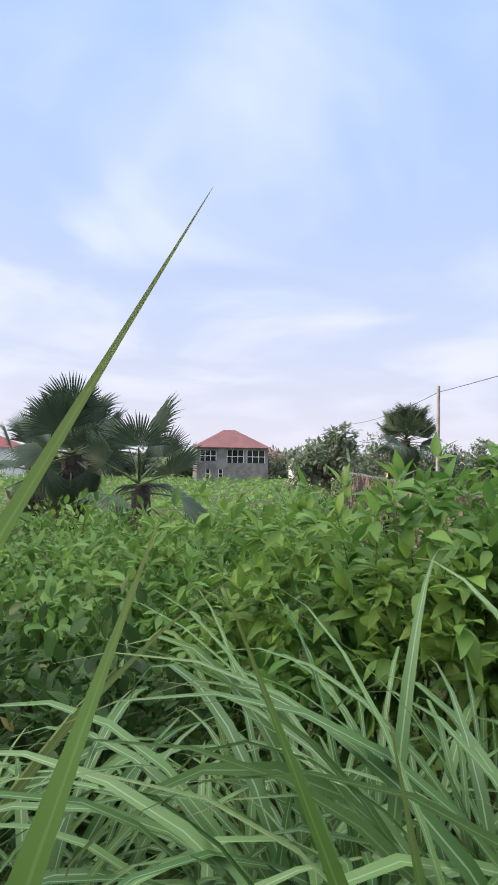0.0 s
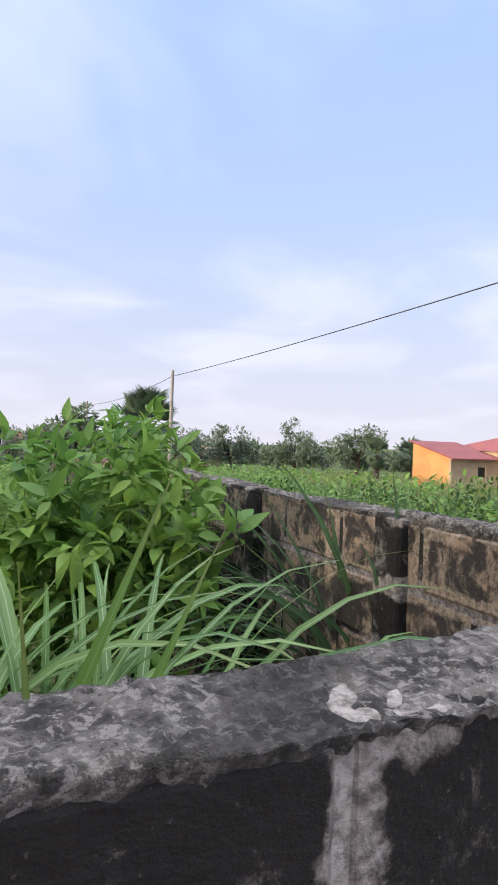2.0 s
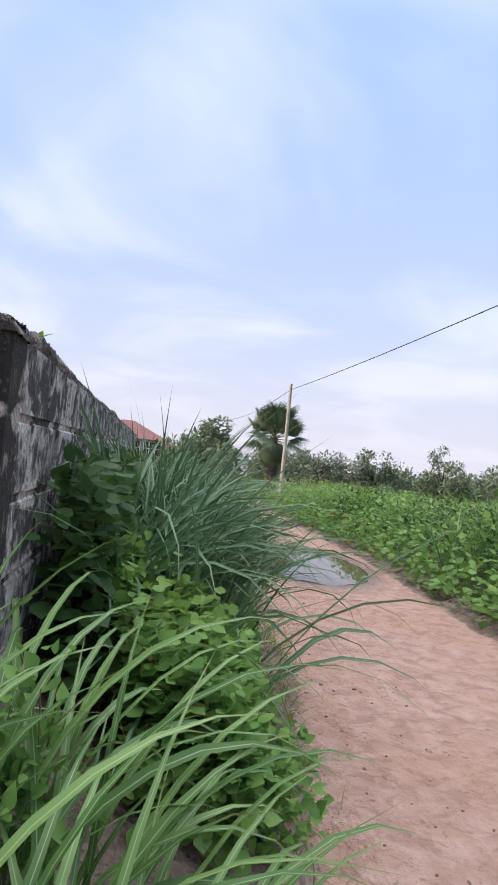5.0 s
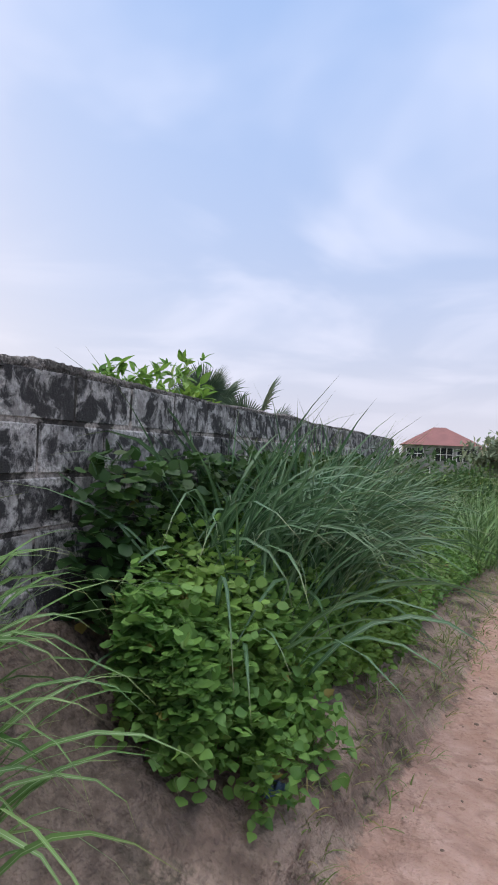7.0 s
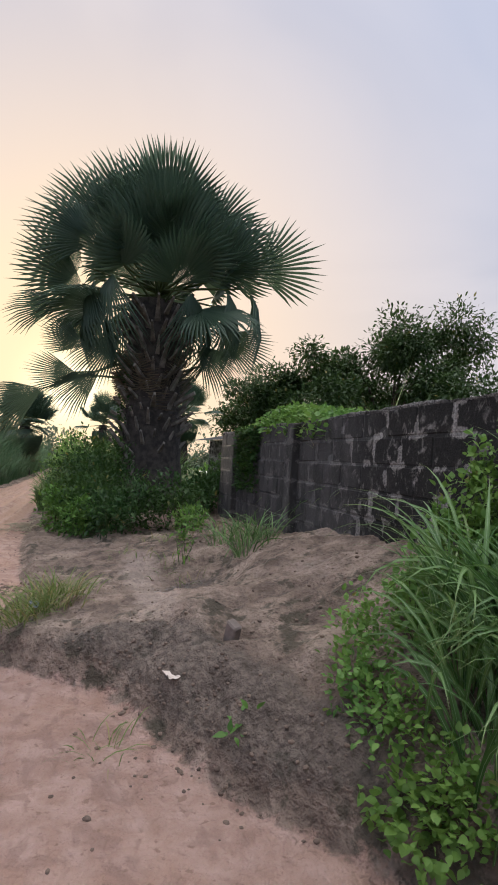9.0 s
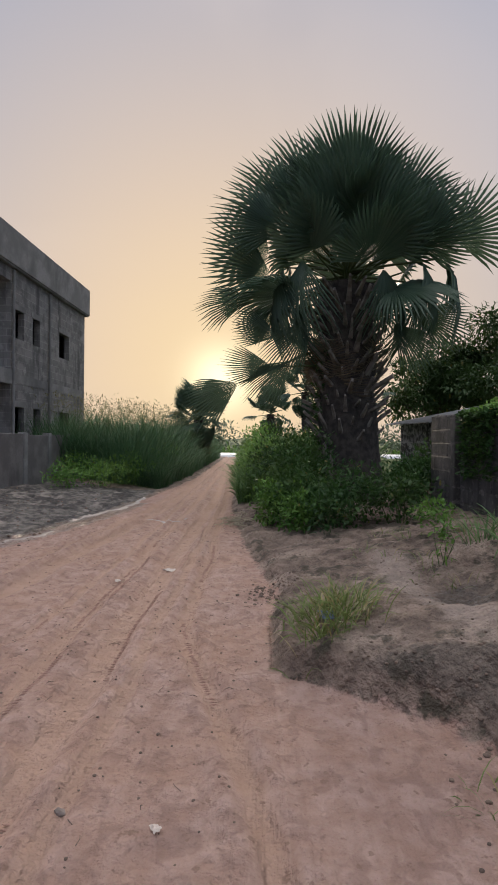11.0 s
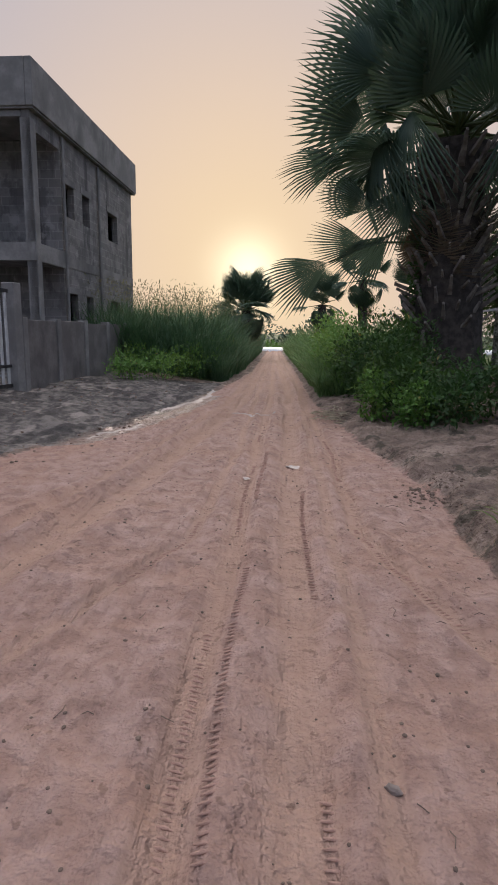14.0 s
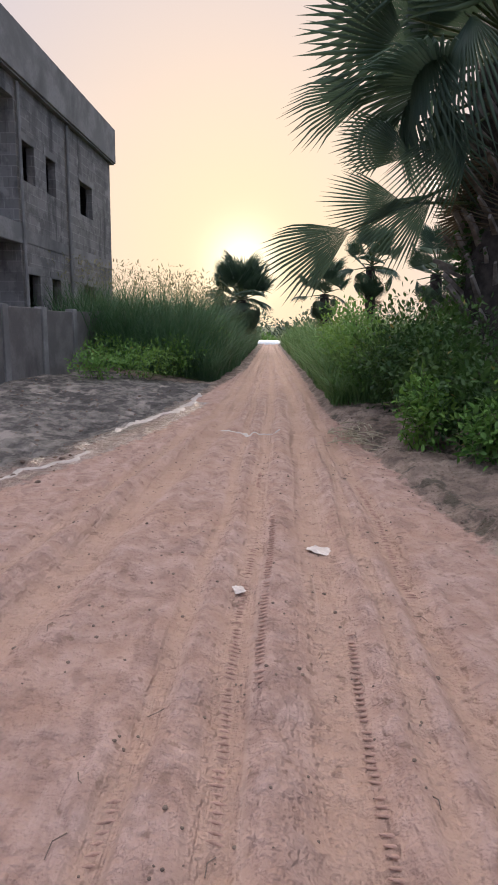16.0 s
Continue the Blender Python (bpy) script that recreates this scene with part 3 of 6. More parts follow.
def ripple(x, y, scale, seed):
    r = np.random.default_rng(seed)
    out = 0
    for i in range(7):
        a, p, k = r.uniform(0, 6.28), r.uniform(0, 6.28), scale * 1.5 ** i
        out = out + np.sin((x * np.cos(a) + y * np.sin(a)) * k + p + 1.3 * np.sin((y * np.cos(a) - x * np.sin(a)) * k * 0.7 + p)) / 1.4 ** i
    return out / 2.6


STRIPS = [(-11.6, -6.28, 2.4, 0.12, -0.10), (-7.4, -6.78, 0.8, 0.08, -0.16), (-9.5, -5.0, 0.5, 0.06, 1.4)]
PUDDLES = [(3.25, 9.0, 1.15, 2.1), (4.0, 17.5, 1.2, 1.7)]


def sand_in(x, y):
    """How far inside the sandy road a place lies, in metres."""
    s1 = np.minimum(np.minimum(edge_n(x) - y, y - edge_s(x)), 1.6 - x)
    s2 = np.minimum(np.minimum(x - edge_w(y), edge_e(y) - x), y + 9)
    s2 = np.where((y < -0.6) & (x < 0.75), -9, s2)
    s3 = np.minimum(np.minimum(x - 0.07, edge_e(y) - x), np.minimum(-1.22 + 0.97 * (x - 0.07) - y, y + 9))
    return np.maximum(np.maximum(s1, s2), s3)


# wheel tracks: their course (x, then y), width and depth
TRACKS = (([-60, -30, -14, 2], [-5.3, -4.75, -4.24, -4.27], 0.12, 0.048),
          ([-60, -30, -14, 2], [-5.45, -4.95, -4.66, -4.69], 0.075, 0.03),
          ([-60, -17, -8.2, -6, -3.3, -1.9, 1.5], [-5.2, -4.0, -3.85, -3.76, -3.8, -3.42, -2.6], 0.07, 0.034),
          ([-60, -11.6, -7, -4.6, -3.2, -1, 2], [-5.6, -5.26, -5.56, -5.75, -5.92, -6.3, -7.1], 0.15, 0.055),
          ([-60, -11.6, -7, -4.6, -3.2, -1, 2], [-5.75, -5.5, -5.9, -6.12, -6.32, -6.75, -7.6], 0.08, 0.04),
          ([-60, -6, -3, -1.5, 2], [-5.5, -4.9, -5.0, -5.53, -6.9], 0.05, 0.022),
          ([-60, -30, -14, 2], [-5.2, -4.6, -4.0, -3.98], 0.05, 0.02))


def rut_line(x, k):
    """The course of wheel track k; between the tracks for a fraction."""
    a = TRACKS[int(k)]
    return np.interp(x, a[0], a[1]) + (k - int(k)) + 0.015 * np.sin(np.asarray(x) * 2.3 + 2 * int(k))


def ruts(x, y):
    out = 0 * x
    for k, (tx, ty, wd, dp) in enumerate(TRACKS):
        out = np.maximum(out, np.where(x < 1.5, np.exp(-((y - rut_line(x, k)) / wd) ** 4), 0))
    return out


def height(x, y):
    x, y = np.asarray(x, float), np.asarray(y, float)
    s = sand_in(x, y)
    de = np.maximum(-s, 0)
    dw = np.where(y < 0, np.where(x < 0, -y, np.hypot(x, y)), np.maximum(x, 0))
    fr = de / (de + dw + 1e-6)
    top = np.interp(x, [-24, -14, -11, -8.5, -7, -5, -3, -1.5, 0], [0.15, 0.45, 0.48, 0.45, 0.5, 0.66, 0.88, 1.0, 0.95])
    top = top * np.interp(y, [0, 4, 9, 14], [1, 0.8, 0.35, 0.1])
    bank = top * (0.16 * step01(de, 0.0, 0.16) + 0.84 * np.clip(fr, 0, 1) ** 1.25)
    scarp = np.exp(-((x + 0.95) / 1.0) ** 4) * (y < 0)
    bank = bank + scarp * (0.13 * step01(de, 0.06, 0.36) * (1 - 0.8 * step01(de, 0.4, 1.2)) + 0.06 * ripple(x, y, 5.5, 31) * step01(de, 0.1, 0.3))
    north = (y < 0.5) | ((x > 0) & (y < 20))
    inside = (x < -0.07) & (y > 0.08)
    h = np.where(north & (y > edge_s(x)) & (x < 2.5), bank, 0.0)
    h = np.where(inside, np.interp(y, [0, 2, 8], [0.75, 0.65, 0.0]), h)
    h = np.where((x > edge_e(y)) & (y > -9), 0.12 * step01(x - edge_e(y), 0, 0.6), h)
    south = np.maximum(edge_s(x) - y, 0)
    h = np.where(y < edge_s(x), 0.26 * step01(south, 0.3, 4) + 0.06 * ripple(x, y, 0.9, 5) * step01(south, 0.1, 0.8), h)
    rough = np.where(s > 0, 0.016, 0.055)
    h = h + rough * ripple(x, y, 2.3, 3) + np.where(s > 0, 0.012, 0.036) * ripple(x, y, 9.0, 4) + np.where(s > 0, 0.003, 0.012) * ripple(x, y, 26.0, 9) * (np.hypot(x, y) < 14)
    # hollow and mound of dug soil on the bank
    h = h - 0.32 * np.exp(-(((x + 3.3) / 0.75) ** 2 + ((y + 1.35) / 0.5) ** 2))
    h = h + 0.16 * np.exp(-(((x + 1.75) / 0.5) ** 2 + ((y + 1.55) / 0.4) ** 2))
    h = h + 0.10 * np.exp(-(((x + 2.6) / 0.5) ** 2 + ((y + 2.5) / 0.35) ** 2))
    # wheel ruts along the road to the west
    for k, (tx, ty, wd, dp) in enumerate(TRACKS):
        line = rut_line(x, k)
        g = np.exp(-((y - line) / wd) ** 4)
        h = h - np.where((s > 0.02) & (x < 1.5), dp, 0) * g
        h = h + np.where((s > 0.02) & (x < 1.5), dp * 0.6, 0) * np.exp(-((np.abs(y - line) - wd * 1.9) / (wd * 0.6)) ** 2)
    for cx, cy, rx, ry, tn in STRIPS:
        u, v = (x - cx) * math.cos(tn) + (y - cy) * math.sin(tn), (y - cy) * math.cos(tn) - (x - cx) * math.sin(tn)
        w = step01(-((u / rx) ** 2 + (v / ry) ** 2), -2.5, -0.9)
        h = h * (1 - w) + w * 0.0
    h = h - 0.022 * np.clip(y - 8, 0, 95)
    for cx, cy, rx, ry in PUDDLES:
        q = ((x - cx) / rx) ** 2 + ((y - cy) / ry) ** 2
        flat = -0.022 * max(cy - 8, 0)
        w = step01(-q, -2.2, -1.0)
        h = h * (1 - w) + (flat - 0.05 * step01(-q, -1.15, -0.6) + 0.012 * ripple(x, y, 3, 8)) * w
    return h


def build_ground():
    def axis(dense, mid, far):
        a = [np.arange(dense[0], dense[1], dense[2])]
        lo, hi = dense[0], dense[1]
        for (m0, m1, st) in mid:
            a.append(np.arange(m0, lo, st)), a.append(np.arange(hi, m1, st))
            lo, hi = m0, m1
        g = np.geomspace(1, far, 26)
        a.append(lo - g), a.append(hi + g)
        return np.unique(np.round(np.concatenate(a), 3))

    xs = axis((-13, 5, 0.075), [(-30, 12, 0.3), (-64, 50, 0.8)], 2600)
    ys = axis((-8, 8, 0.075), [(-14, 26, 0.3), (-40, 110, 1.0)], 2600)
    xs = np.unique(np.round(np.concatenate([xs, np.arange(-6, 1.2, 0.04)]), 3))
    ys = np.unique(np.round(np.concatenate([ys, np.arange(-6.8, -0.3, 0.035)]), 3))
    X, Y = np.meshgrid(xs, ys, indexing="ij")
    Z = height(X, Y)
    s = sand_in(X, Y)
    s = np.where((X < -62) | (Y > 115), -5, s)
    sand = step01(s, -0.22, 0.22)
    green = np.maximum(step01(np.where((X < -0.07) & (Y > 0.1), 1.0, 0.0), 0, 1),
                       np.maximum(step01(-s, 1.2, 3.0) * (Y < -3) * (X < -17), step01(X - edge_e(Y), 0.1, 0.7)))
    green = np.maximum(green, ((X > 0) & (Y > 0.9) & (s < -0.5)) * 0.9)
    green = np.maximum(green, ((X < -17) | ((X < -12) & (Y > -3))) * (s < -0.5) * 1.0)
    green = np.maximum(green, (np.hypot(X, Y) > 70) * 1.0)
    green = np.where((Y < 0) & (X < 0) & (X > -8) & (Y > edge_n(X)), 0.22 + 0.2 * ripple(X, Y, 1.1, 21), green)
    grey = ((Y < edge_s(X) + 0.25) & (X > -16) & (X < 4)) * step01(edge_s(X) - Y, -0.2, 0.5)
    dug_shaded = np.exp(-((X + 0.95) / 1.1) ** 4) * step01(-s, 0.03, 0.14) * (1 - step01(-s, 0.3, 0.62)) * (Y < 0)
    # darker soil with painted shadow in the bank's hollow
    dug_shaded = np.maximum(dug_shaded, 0.8 * np.exp(-(((X + 3.3) / 0.8) ** 2 + ((Y + 1.3) / 0.4) ** 2)))
    # the grass tussock's shade, painted as dark soil beside the corner
    dug_shaded = np.maximum(dug_shaded, np.exp(-(((X - 0.4) / 0.45) ** 2 + ((Y - 0.25) / 0.55) ** 2)))
    pale = np.exp(-(((X + 2.3) / 1.0) ** 2 + ((Y + 1.75) / 0.22) ** 2)) + np.exp(-(((X + 4.3) / 1.3) ** 2 + ((Y + 1.75) / 0.3) ** 2)) + 0.7 * np.exp(-(((X + 2.0) / 0.6) ** 2 + ((Y + 0.6) / 0.4) ** 2))
    wet = np.exp(-((Y - edge_s(X) - 0.1) / 0.35) ** 2) * (X < -6.2) * (X > -12.5)
    wet = np.maximum(wet, np.exp(-(((X + 3.3) / 0.8) ** 2 + ((Y + 1.4) / 0.45) ** 2)) * 0.75)
    for cx, cy, rx, ry in PUDDLES:
        wet = np.maximum(wet, np.exp(-((((X - cx) / rx) ** 2 + ((Y - cy) / ry) ** 2) / 1.6) ** 2))
    n, m = X.shape
    i, j = np.meshgrid(np.arange(n - 1), np.arange(m - 1), indexing="ij")
    F = np.stack([i * m + j, (i + 1) * m + j, (i + 1) * m + j + 1, i * m + j + 1], -1).reshape(-1, 4)
    V = np.stack([X, Y, Z], -1).reshape(-1, 3)
    on_road = (sand.reshape(-1)[F].mean(1) > 0.5)
    west = step01(1.6 - X, 0, 1.2) * step01(-Y, 1.5, 3.0) * step01(X + 45, 0, 5)
    rut = ruts(X, Y) * (s > 0)
    at = {"dug_shaded": dug_shaded.ravel(), "pale": np.clip(pale, 0, 1).ravel(), "west": west.ravel(), "rut": rut.ravel(), "sand": sand.ravel(), "green": green.ravel(), "grey": grey.ravel(), "wet": wet.ravel()}
    for name, pick, label in (("ground", ~on_road, "brown and grey soil with patches of low green growth"),
                              ("road", on_road, "pinkish sand track with tyre marks and footprints")):
        f = F[pick]
        used, inv = np.unique(f, return_inverse=True)
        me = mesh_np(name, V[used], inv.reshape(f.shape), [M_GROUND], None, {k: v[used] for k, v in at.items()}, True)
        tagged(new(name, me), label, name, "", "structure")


build_ground()


def pond(name, cx, cy, rx, ry, z, label, turn=0.0):
    a = np.linspace(0, 2 * np.pi, 48, endpoint=False)
    r = 1 + 0.12 * np.sin(a * 3 + cx) + 0.07 * np.sin(a * 7)
    px, py = rx * r * np.cos(a), ry * r * np.sin(a)
    c, s = math.cos(turn), math.sin(turn)
    V = np.stack([np.r_[0, px * c - py * s], np.r_[0, px * s + py * c], np.zeros(49)], 1)
    F = np.stack([np.zeros(48, int), 1 + np.arange(48), 1 + (np.arange(48) + 1) % 48], 1)
    ob = new(name, mesh_np(name, V, F, [M_WATER]))
    ob.location = (cx, cy, z)
    return tagged(ob, label, "puddle", "puddles on the track", "structure")


for cx, cy, rx, ry in PUDDLES:
    pond("water", cx, cy, rx * 0.98, ry * 0.98, -0.022 * max(cy - 8, 0) - 0.022, "still brown rain puddle reflecting the pale sky")
def silt(cx, cy, rx, ry, tn, seed):
    """A thin, ragged, domed film of wet silt."""
    rng = np.random.default_rng(seed)
    n = 60
    u = np.linspace(-1, 1, n)
    wv = ry * (1 - u ** 2) ** 0.4 * (0.75 + 0.4 * np.sin(u * 9 + seed) * np.sin(u * 23)) + 0.01
    mid = 0.12 * np.sin(u * 3.0 + seed) + 0.03 * np.sin(u * 14)
    P = []
    for k in range(n):
        for q in (-1, -0.5, 0, 0.5, 1):
            a, b = u[k] * rx, mid[k] + q * wv[k] * (1 + 0.2 * rng.normal())
            x, y = cx + a * math.cos(tn) - b * math.sin(tn), cy + a * math.sin(tn) + b * math.cos(tn)
            P.append((x, y, float(height(x, y)) + 0.007 - 0.013 * q * q))
    i, j = np.meshgrid(np.arange(n - 1), np.arange(4), indexing="ij")
    F = np.stack([i * 5 + j, (i + 1) * 5 + j, (i + 1) * 5 + j + 1, i * 5 + j + 1], -1).reshape(-1, 4)
    tagged(new("silt_film", mesh_np("silt_film", P, F, [M_SILT], smooth=True)), "pale wet silt left along the track's edge", "silt", "silt films", "structure")


for k, (cx, cy, rx, ry, tn) in enumerate(STRIPS):
    silt(cx, cy, rx, ry, tn, k + 2)


# ---------------------------------------------------------------- block walls
def block_meshes(outer, inner):
    rng = np.random.default_rng(11)
    out = []
    for k in range(4):
        bm = box_bm(-0.2225, 0.2225, 0, 0.15, -0.1065, 0.1065, 0.009)
        for v in bm.verts:
            v.co += Vector(rng.normal(0, 0.0022, 3))
        me = bpy.data.meshes.new("block")
        bm.normal_update()
        for f in bm.faces:
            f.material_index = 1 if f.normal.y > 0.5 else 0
        bm.to_mesh(me)
        bm.free()
        me.materials.append(outer), me.materials.append(inner)
        out.append(me)
    return out


def block_wall(name, m, length, z_low, z_top, outer, inner, label, rows):
    """A wall of hollow blocks along local +x; its outer face looks to local -y. Mortar core, blocks, cap."""
    rng = np.random.default_rng(len(name) * 7 + int(length))
    core = mesh_np("core", *_box(0, length, 0.006, 0.144, z_low - 0.5, z_top - 0.012), [M_JOINT])
    wall = tagged(new(name, core), label, "wall", "", "structure")
    wall.matrix_world = m
    meshes = block_meshes(outer, inner)
    for r in range(rows):
        z = z_top - 0.115 - 0.228 * r
        off = 0.23 if r % 2 else 0.0
        x = -off
        while x < length - 0.02:
            a, b = max(x, 0.0), min(x + 0.46, length)
            if b - a > 0.06:
                ob = new("block", meshes[rng.integers(4)])
                ob.parent = wall
                ob.location = ((a + b) / 2, rng.normal(0, 0.0025), z)
                ob.scale = ((b - a - 0.015) / 0.445, 1, 1)
            x += 0.46
    # rough cap
    n = int(length / 0.014)
    xs = np.linspace(-0.004, length, n)
    ys = np.array([0.004, -0.003, 0.004, 0.017, 0.03, 0.043, 0.056, 0.069, 0.082, 0.095, 0.108, 0.121, 0.134, 0.147, 0.153, 0.146])
    k = len(ys)
    X, Y = np.meshgrid(xs, ys, indexing="ij")
    H = 0.008 + 0.007 * np.sin(X * 2.1 + 1) + 0.006 * np.sin(X * 5.3 + Y * 20) + 0.012 * step01(np.sin(X * 1.9 + 0.4), 0.55, 0.7)
    H = H + 0.0025 * ripple(X, Y, 30, 3) + rng.normal(0, 0.0024, X.shape)
    H[:, [0, -1]] = -0.02
    H[:, [1, -2]] = np.minimum(H[:, [1, -2]], 0.002)
    P = np.stack([X + rng.normal(0, 0.002, X.shape), Y + rng.normal(0, 0.0025, X.shape), z_top + H], -1)
    i, j = np.meshgrid(np.arange(n - 1), np.arange(k - 1), indexing="ij")
    F = np.stack([i * k + j, (i + 1) * k + j, (i + 1) * k + j + 1, i * k + j + 1], -1).reshape(-1, 4)
    under(new("cap", mesh_np("cap", P.reshape(-1, 3), F, [M_CAP])), wall, "crumbling mortar cap speckled grey")
    return wall


def _box(x0, x1, y0, y1, z0, z1):
    V = np.array([(x, y, z) for x in (x0, x1) for y in (y0, y1) for z in (z0, z1)])
    return V, np.array([(0, 1, 3, 2), (4, 6, 7, 5), (0, 4, 5, 1), (2, 3, 7, 6), (0, 2, 6, 4), (1, 5, 7, 3)])


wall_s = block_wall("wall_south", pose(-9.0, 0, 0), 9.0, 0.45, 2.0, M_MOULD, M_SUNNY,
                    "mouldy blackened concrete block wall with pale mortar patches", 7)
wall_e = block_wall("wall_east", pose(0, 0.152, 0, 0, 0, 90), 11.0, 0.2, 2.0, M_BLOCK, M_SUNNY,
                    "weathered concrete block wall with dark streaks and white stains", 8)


def pilaster(wall, x, y0, y1, zt, w=0.24):
    bm = box_bm(x - w / 2, x + w / 2, y0, y1, 0.1, zt, 0.012)
    bmesh.ops.subdivide_edges(bm, edges=bm.edges[:], cuts=4)
    for v in bm.verts:
        v.co += Vector(np.random.default_rng(int(v.co.z * 1000)).normal(0, 0.003, 3))
    part("pilaster", bm, M_MOULD, wall, "dark concrete pillar in the wall")


pilaster(wall_s, 4.6, -0.09, 0.16, 1.99)
pilaster(wall_s, 1.4, -0.09, 0.16, 1.95)
for x in (1.05, 2.15, 4.3, 7.4):
    pilaster(wall_e, x, 0.10, 0.19, 2.01, 0.14)
def corner_cap(wall):
    """A lump of mortar that peaks over the corner of the two walls."""
    rng = np.random.default_rng(19)
    bm = bmesh.new()
    bmesh.ops.create_grid(bm, x_segments=22, y_segments=12, size=0.5)
    for v in bm.verts:
        u, w = v.co.x * 2, v.co.y * 2
        rise = 0.024 * (1 - abs(u - 0.15) ** 1.6) * (1 - 0.5 * w * w) + rng.normal(0, 0.0025)
        low = max(abs(u), abs(w)) > 0.96
        v.co = Vector((8.72 + 0.30 * u + rng.normal(0, 0.002), 0.077 + 0.088 * w + rng.normal(0, 0.002), 1.97 if low else 2.004 + max(rise, 0.0)))
    part("corner_cap", bm, M_MOULD, wall, "blackened mortar lump over the wall's corner")


corner_cap(wall_s)
part("corner", box_bm(8.80, 9.012, -0.006, 0.158, 0.2, 1.985, 0.012), M_MOULD, wall_s, "blackened corner of the wall")


# ---------------------------------------------------------------- unfinished building
def slab_with_holes(length, height_, thick, holes, z0=0.0):
    """A wall along +x with openings (x0, x1, z0, z1), built of the pieces between them."""
    bm = bmesh.new()
    xs = sorted({0.0, length, *[h[0] for h in holes], *[h[1] for h in holes]})
    for a, b in zip(xs, xs[1:]):
        zs = [z0]
        for h in sorted((h for h in holes if h[0] < b - 1e-6 and h[1] > a + 1e-6), key=lambda q: q[2]):
            zs += [h[2], h[3]]
        zs.append(height_)
        for lo, hi in zip(zs[::2], zs[1::2]):
            if hi - lo > 0.01:
                box_bm(a, b, 0, thick, lo, hi, 0, bm)
    bmesh.ops.remove_doubles(bm, verts=bm.verts, dist=0.0005)
    return bm


def unfinished_building():
    """Local x runs along the street front to the far corner, local y away from the street."""
    turn = math.degrees(math.atan2(0.17, -8.75))
    b = empty("unfinished_building", -14.0, -10.62, 0.2, turn, "unfinished two-storey grey block building with empty window openings", "building")
    L = 8.75
    wins = [(1.95, 2.72, 4.4, 5.27), (3.4, 4.0, 4.4, 5.27), (5.8, 6.88, 4.33, 5.25),
            (2.1, 2.75, 1.3, 2.3), (3.5, 4.1, 1.3, 2.3), (5.9, 6.95, 1.25, 2.3), (0.3, 1.74, 0.0, 2.95), (0.3, 1.74, 3.4, 6.05)]
    part("street_wall", slab_with_holes(L, 6.45, 0.2, wins), M_RENDER, b, "rough grey block wall with render patches")
    part("loggia_wall", box_bm(1.75, 1.88, 0.21, 3.4, 0, 6.29), M_RENDER, b)
    part("loggia_back_wall", slab_with_holes(1.74, 6.28, 0.2, [(0.45, 1.15, 0.06, 2.3), (0.45, 1.15, 3.45, 5.6)]), M_RENDER, b).matrix_local = pose(1.74, 3.4, 0, 0, 0, 180)
    part("floor_slab", box_bm(0.0, L, 0.21, 9.0, 2.98, 3.38), M_CONCRETE, b)
    part("roof_slab", box_bm(0.0, L, 0.21, 9.0, 6.3, 6.44), M_CONCRETE, b)
    part("ground_slab", box_bm(0.0, L, 0.21, 9.0, -0.3, 0.05), M_CONCRETE, b)
    part("rear_wall", box_bm(0, L, 9.0, 9.2, 0, 6.44), M_RENDER, b)
    part("far_wall", box_bm(L - 0.2, L - 0.01, 0.21, 9.0, 0, 6.29), M_RENDER, b)
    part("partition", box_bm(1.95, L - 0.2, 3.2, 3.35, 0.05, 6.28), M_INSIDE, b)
    for y in (-0.03, 4.2, 8.6):
        part("column", box_bm(0.0, 0.26, y, y + 0.28, 0, 6.29, 0.01), M_CONCRETE, b, "slim grey concrete column")
    # parapet band with a shallow overhang
    part("parapet", box_bm(-0.12, L + 0.2, -0.16, 0.02, 6.5, 7.57, 0.012), M_CONCRETE, b, "plain grey cement parapet")
    part("parapet", box_bm(-0.12, 0.06, 0.025, 9.3, 6.5, 7.57, 0.012), M_CONCRETE, b, "plain grey cement parapet")
    part("parapet", box_bm(L + 0.02, L + 0.2, 0.025, 9.3, 6.5, 7.57, 0.012), M_CONCRETE, b, "plain grey cement parapet")
    part("eaves_slab", box_bm(-0.08, L + 0.16, -0.12, 9.28, 6.455, 6.56), M_CONCRETE, b)
    part("beam", box_bm(-0.02, 1.84, -0.04, -0.004, 2.96, 3.4), M_CONCRETE, b)
    part("beam", box_bm(-0.04, -0.004, 0.0, 9.0, 2.96, 3.4), M_CONCRETE, b)
    for x in (1.84, 4.75):
        part("drain_pipe", _bm_from(tube([(x, -0.06, 0), (x, -0.06, 6.4)], 0.04, 8)), M_CONCRETE, b)
    part("floor_band", box_bm(1.9, L, -0.012, -0.002, 3.02, 3.3), M_CONCRETE, b, "paler cement band between the storeys")
    # rough lintels over the openings
    for a, c, z0, z1 in wins[:6]:
        part("lintel", box_bm(a - 0.12, c + 0.12, -0.014, -0.003, z1 + 0.01, z1 + 0.18), M_CONCRETE, b)
    return b


def _bm_from(vf):
    V, F = vf
    bm = bmesh.new()
    vs = [bm.verts.new(v) for v in V]
    for f in F:
        bm.faces.new([vs[int(i)] for i in f])
    return bm


unfinished_building()


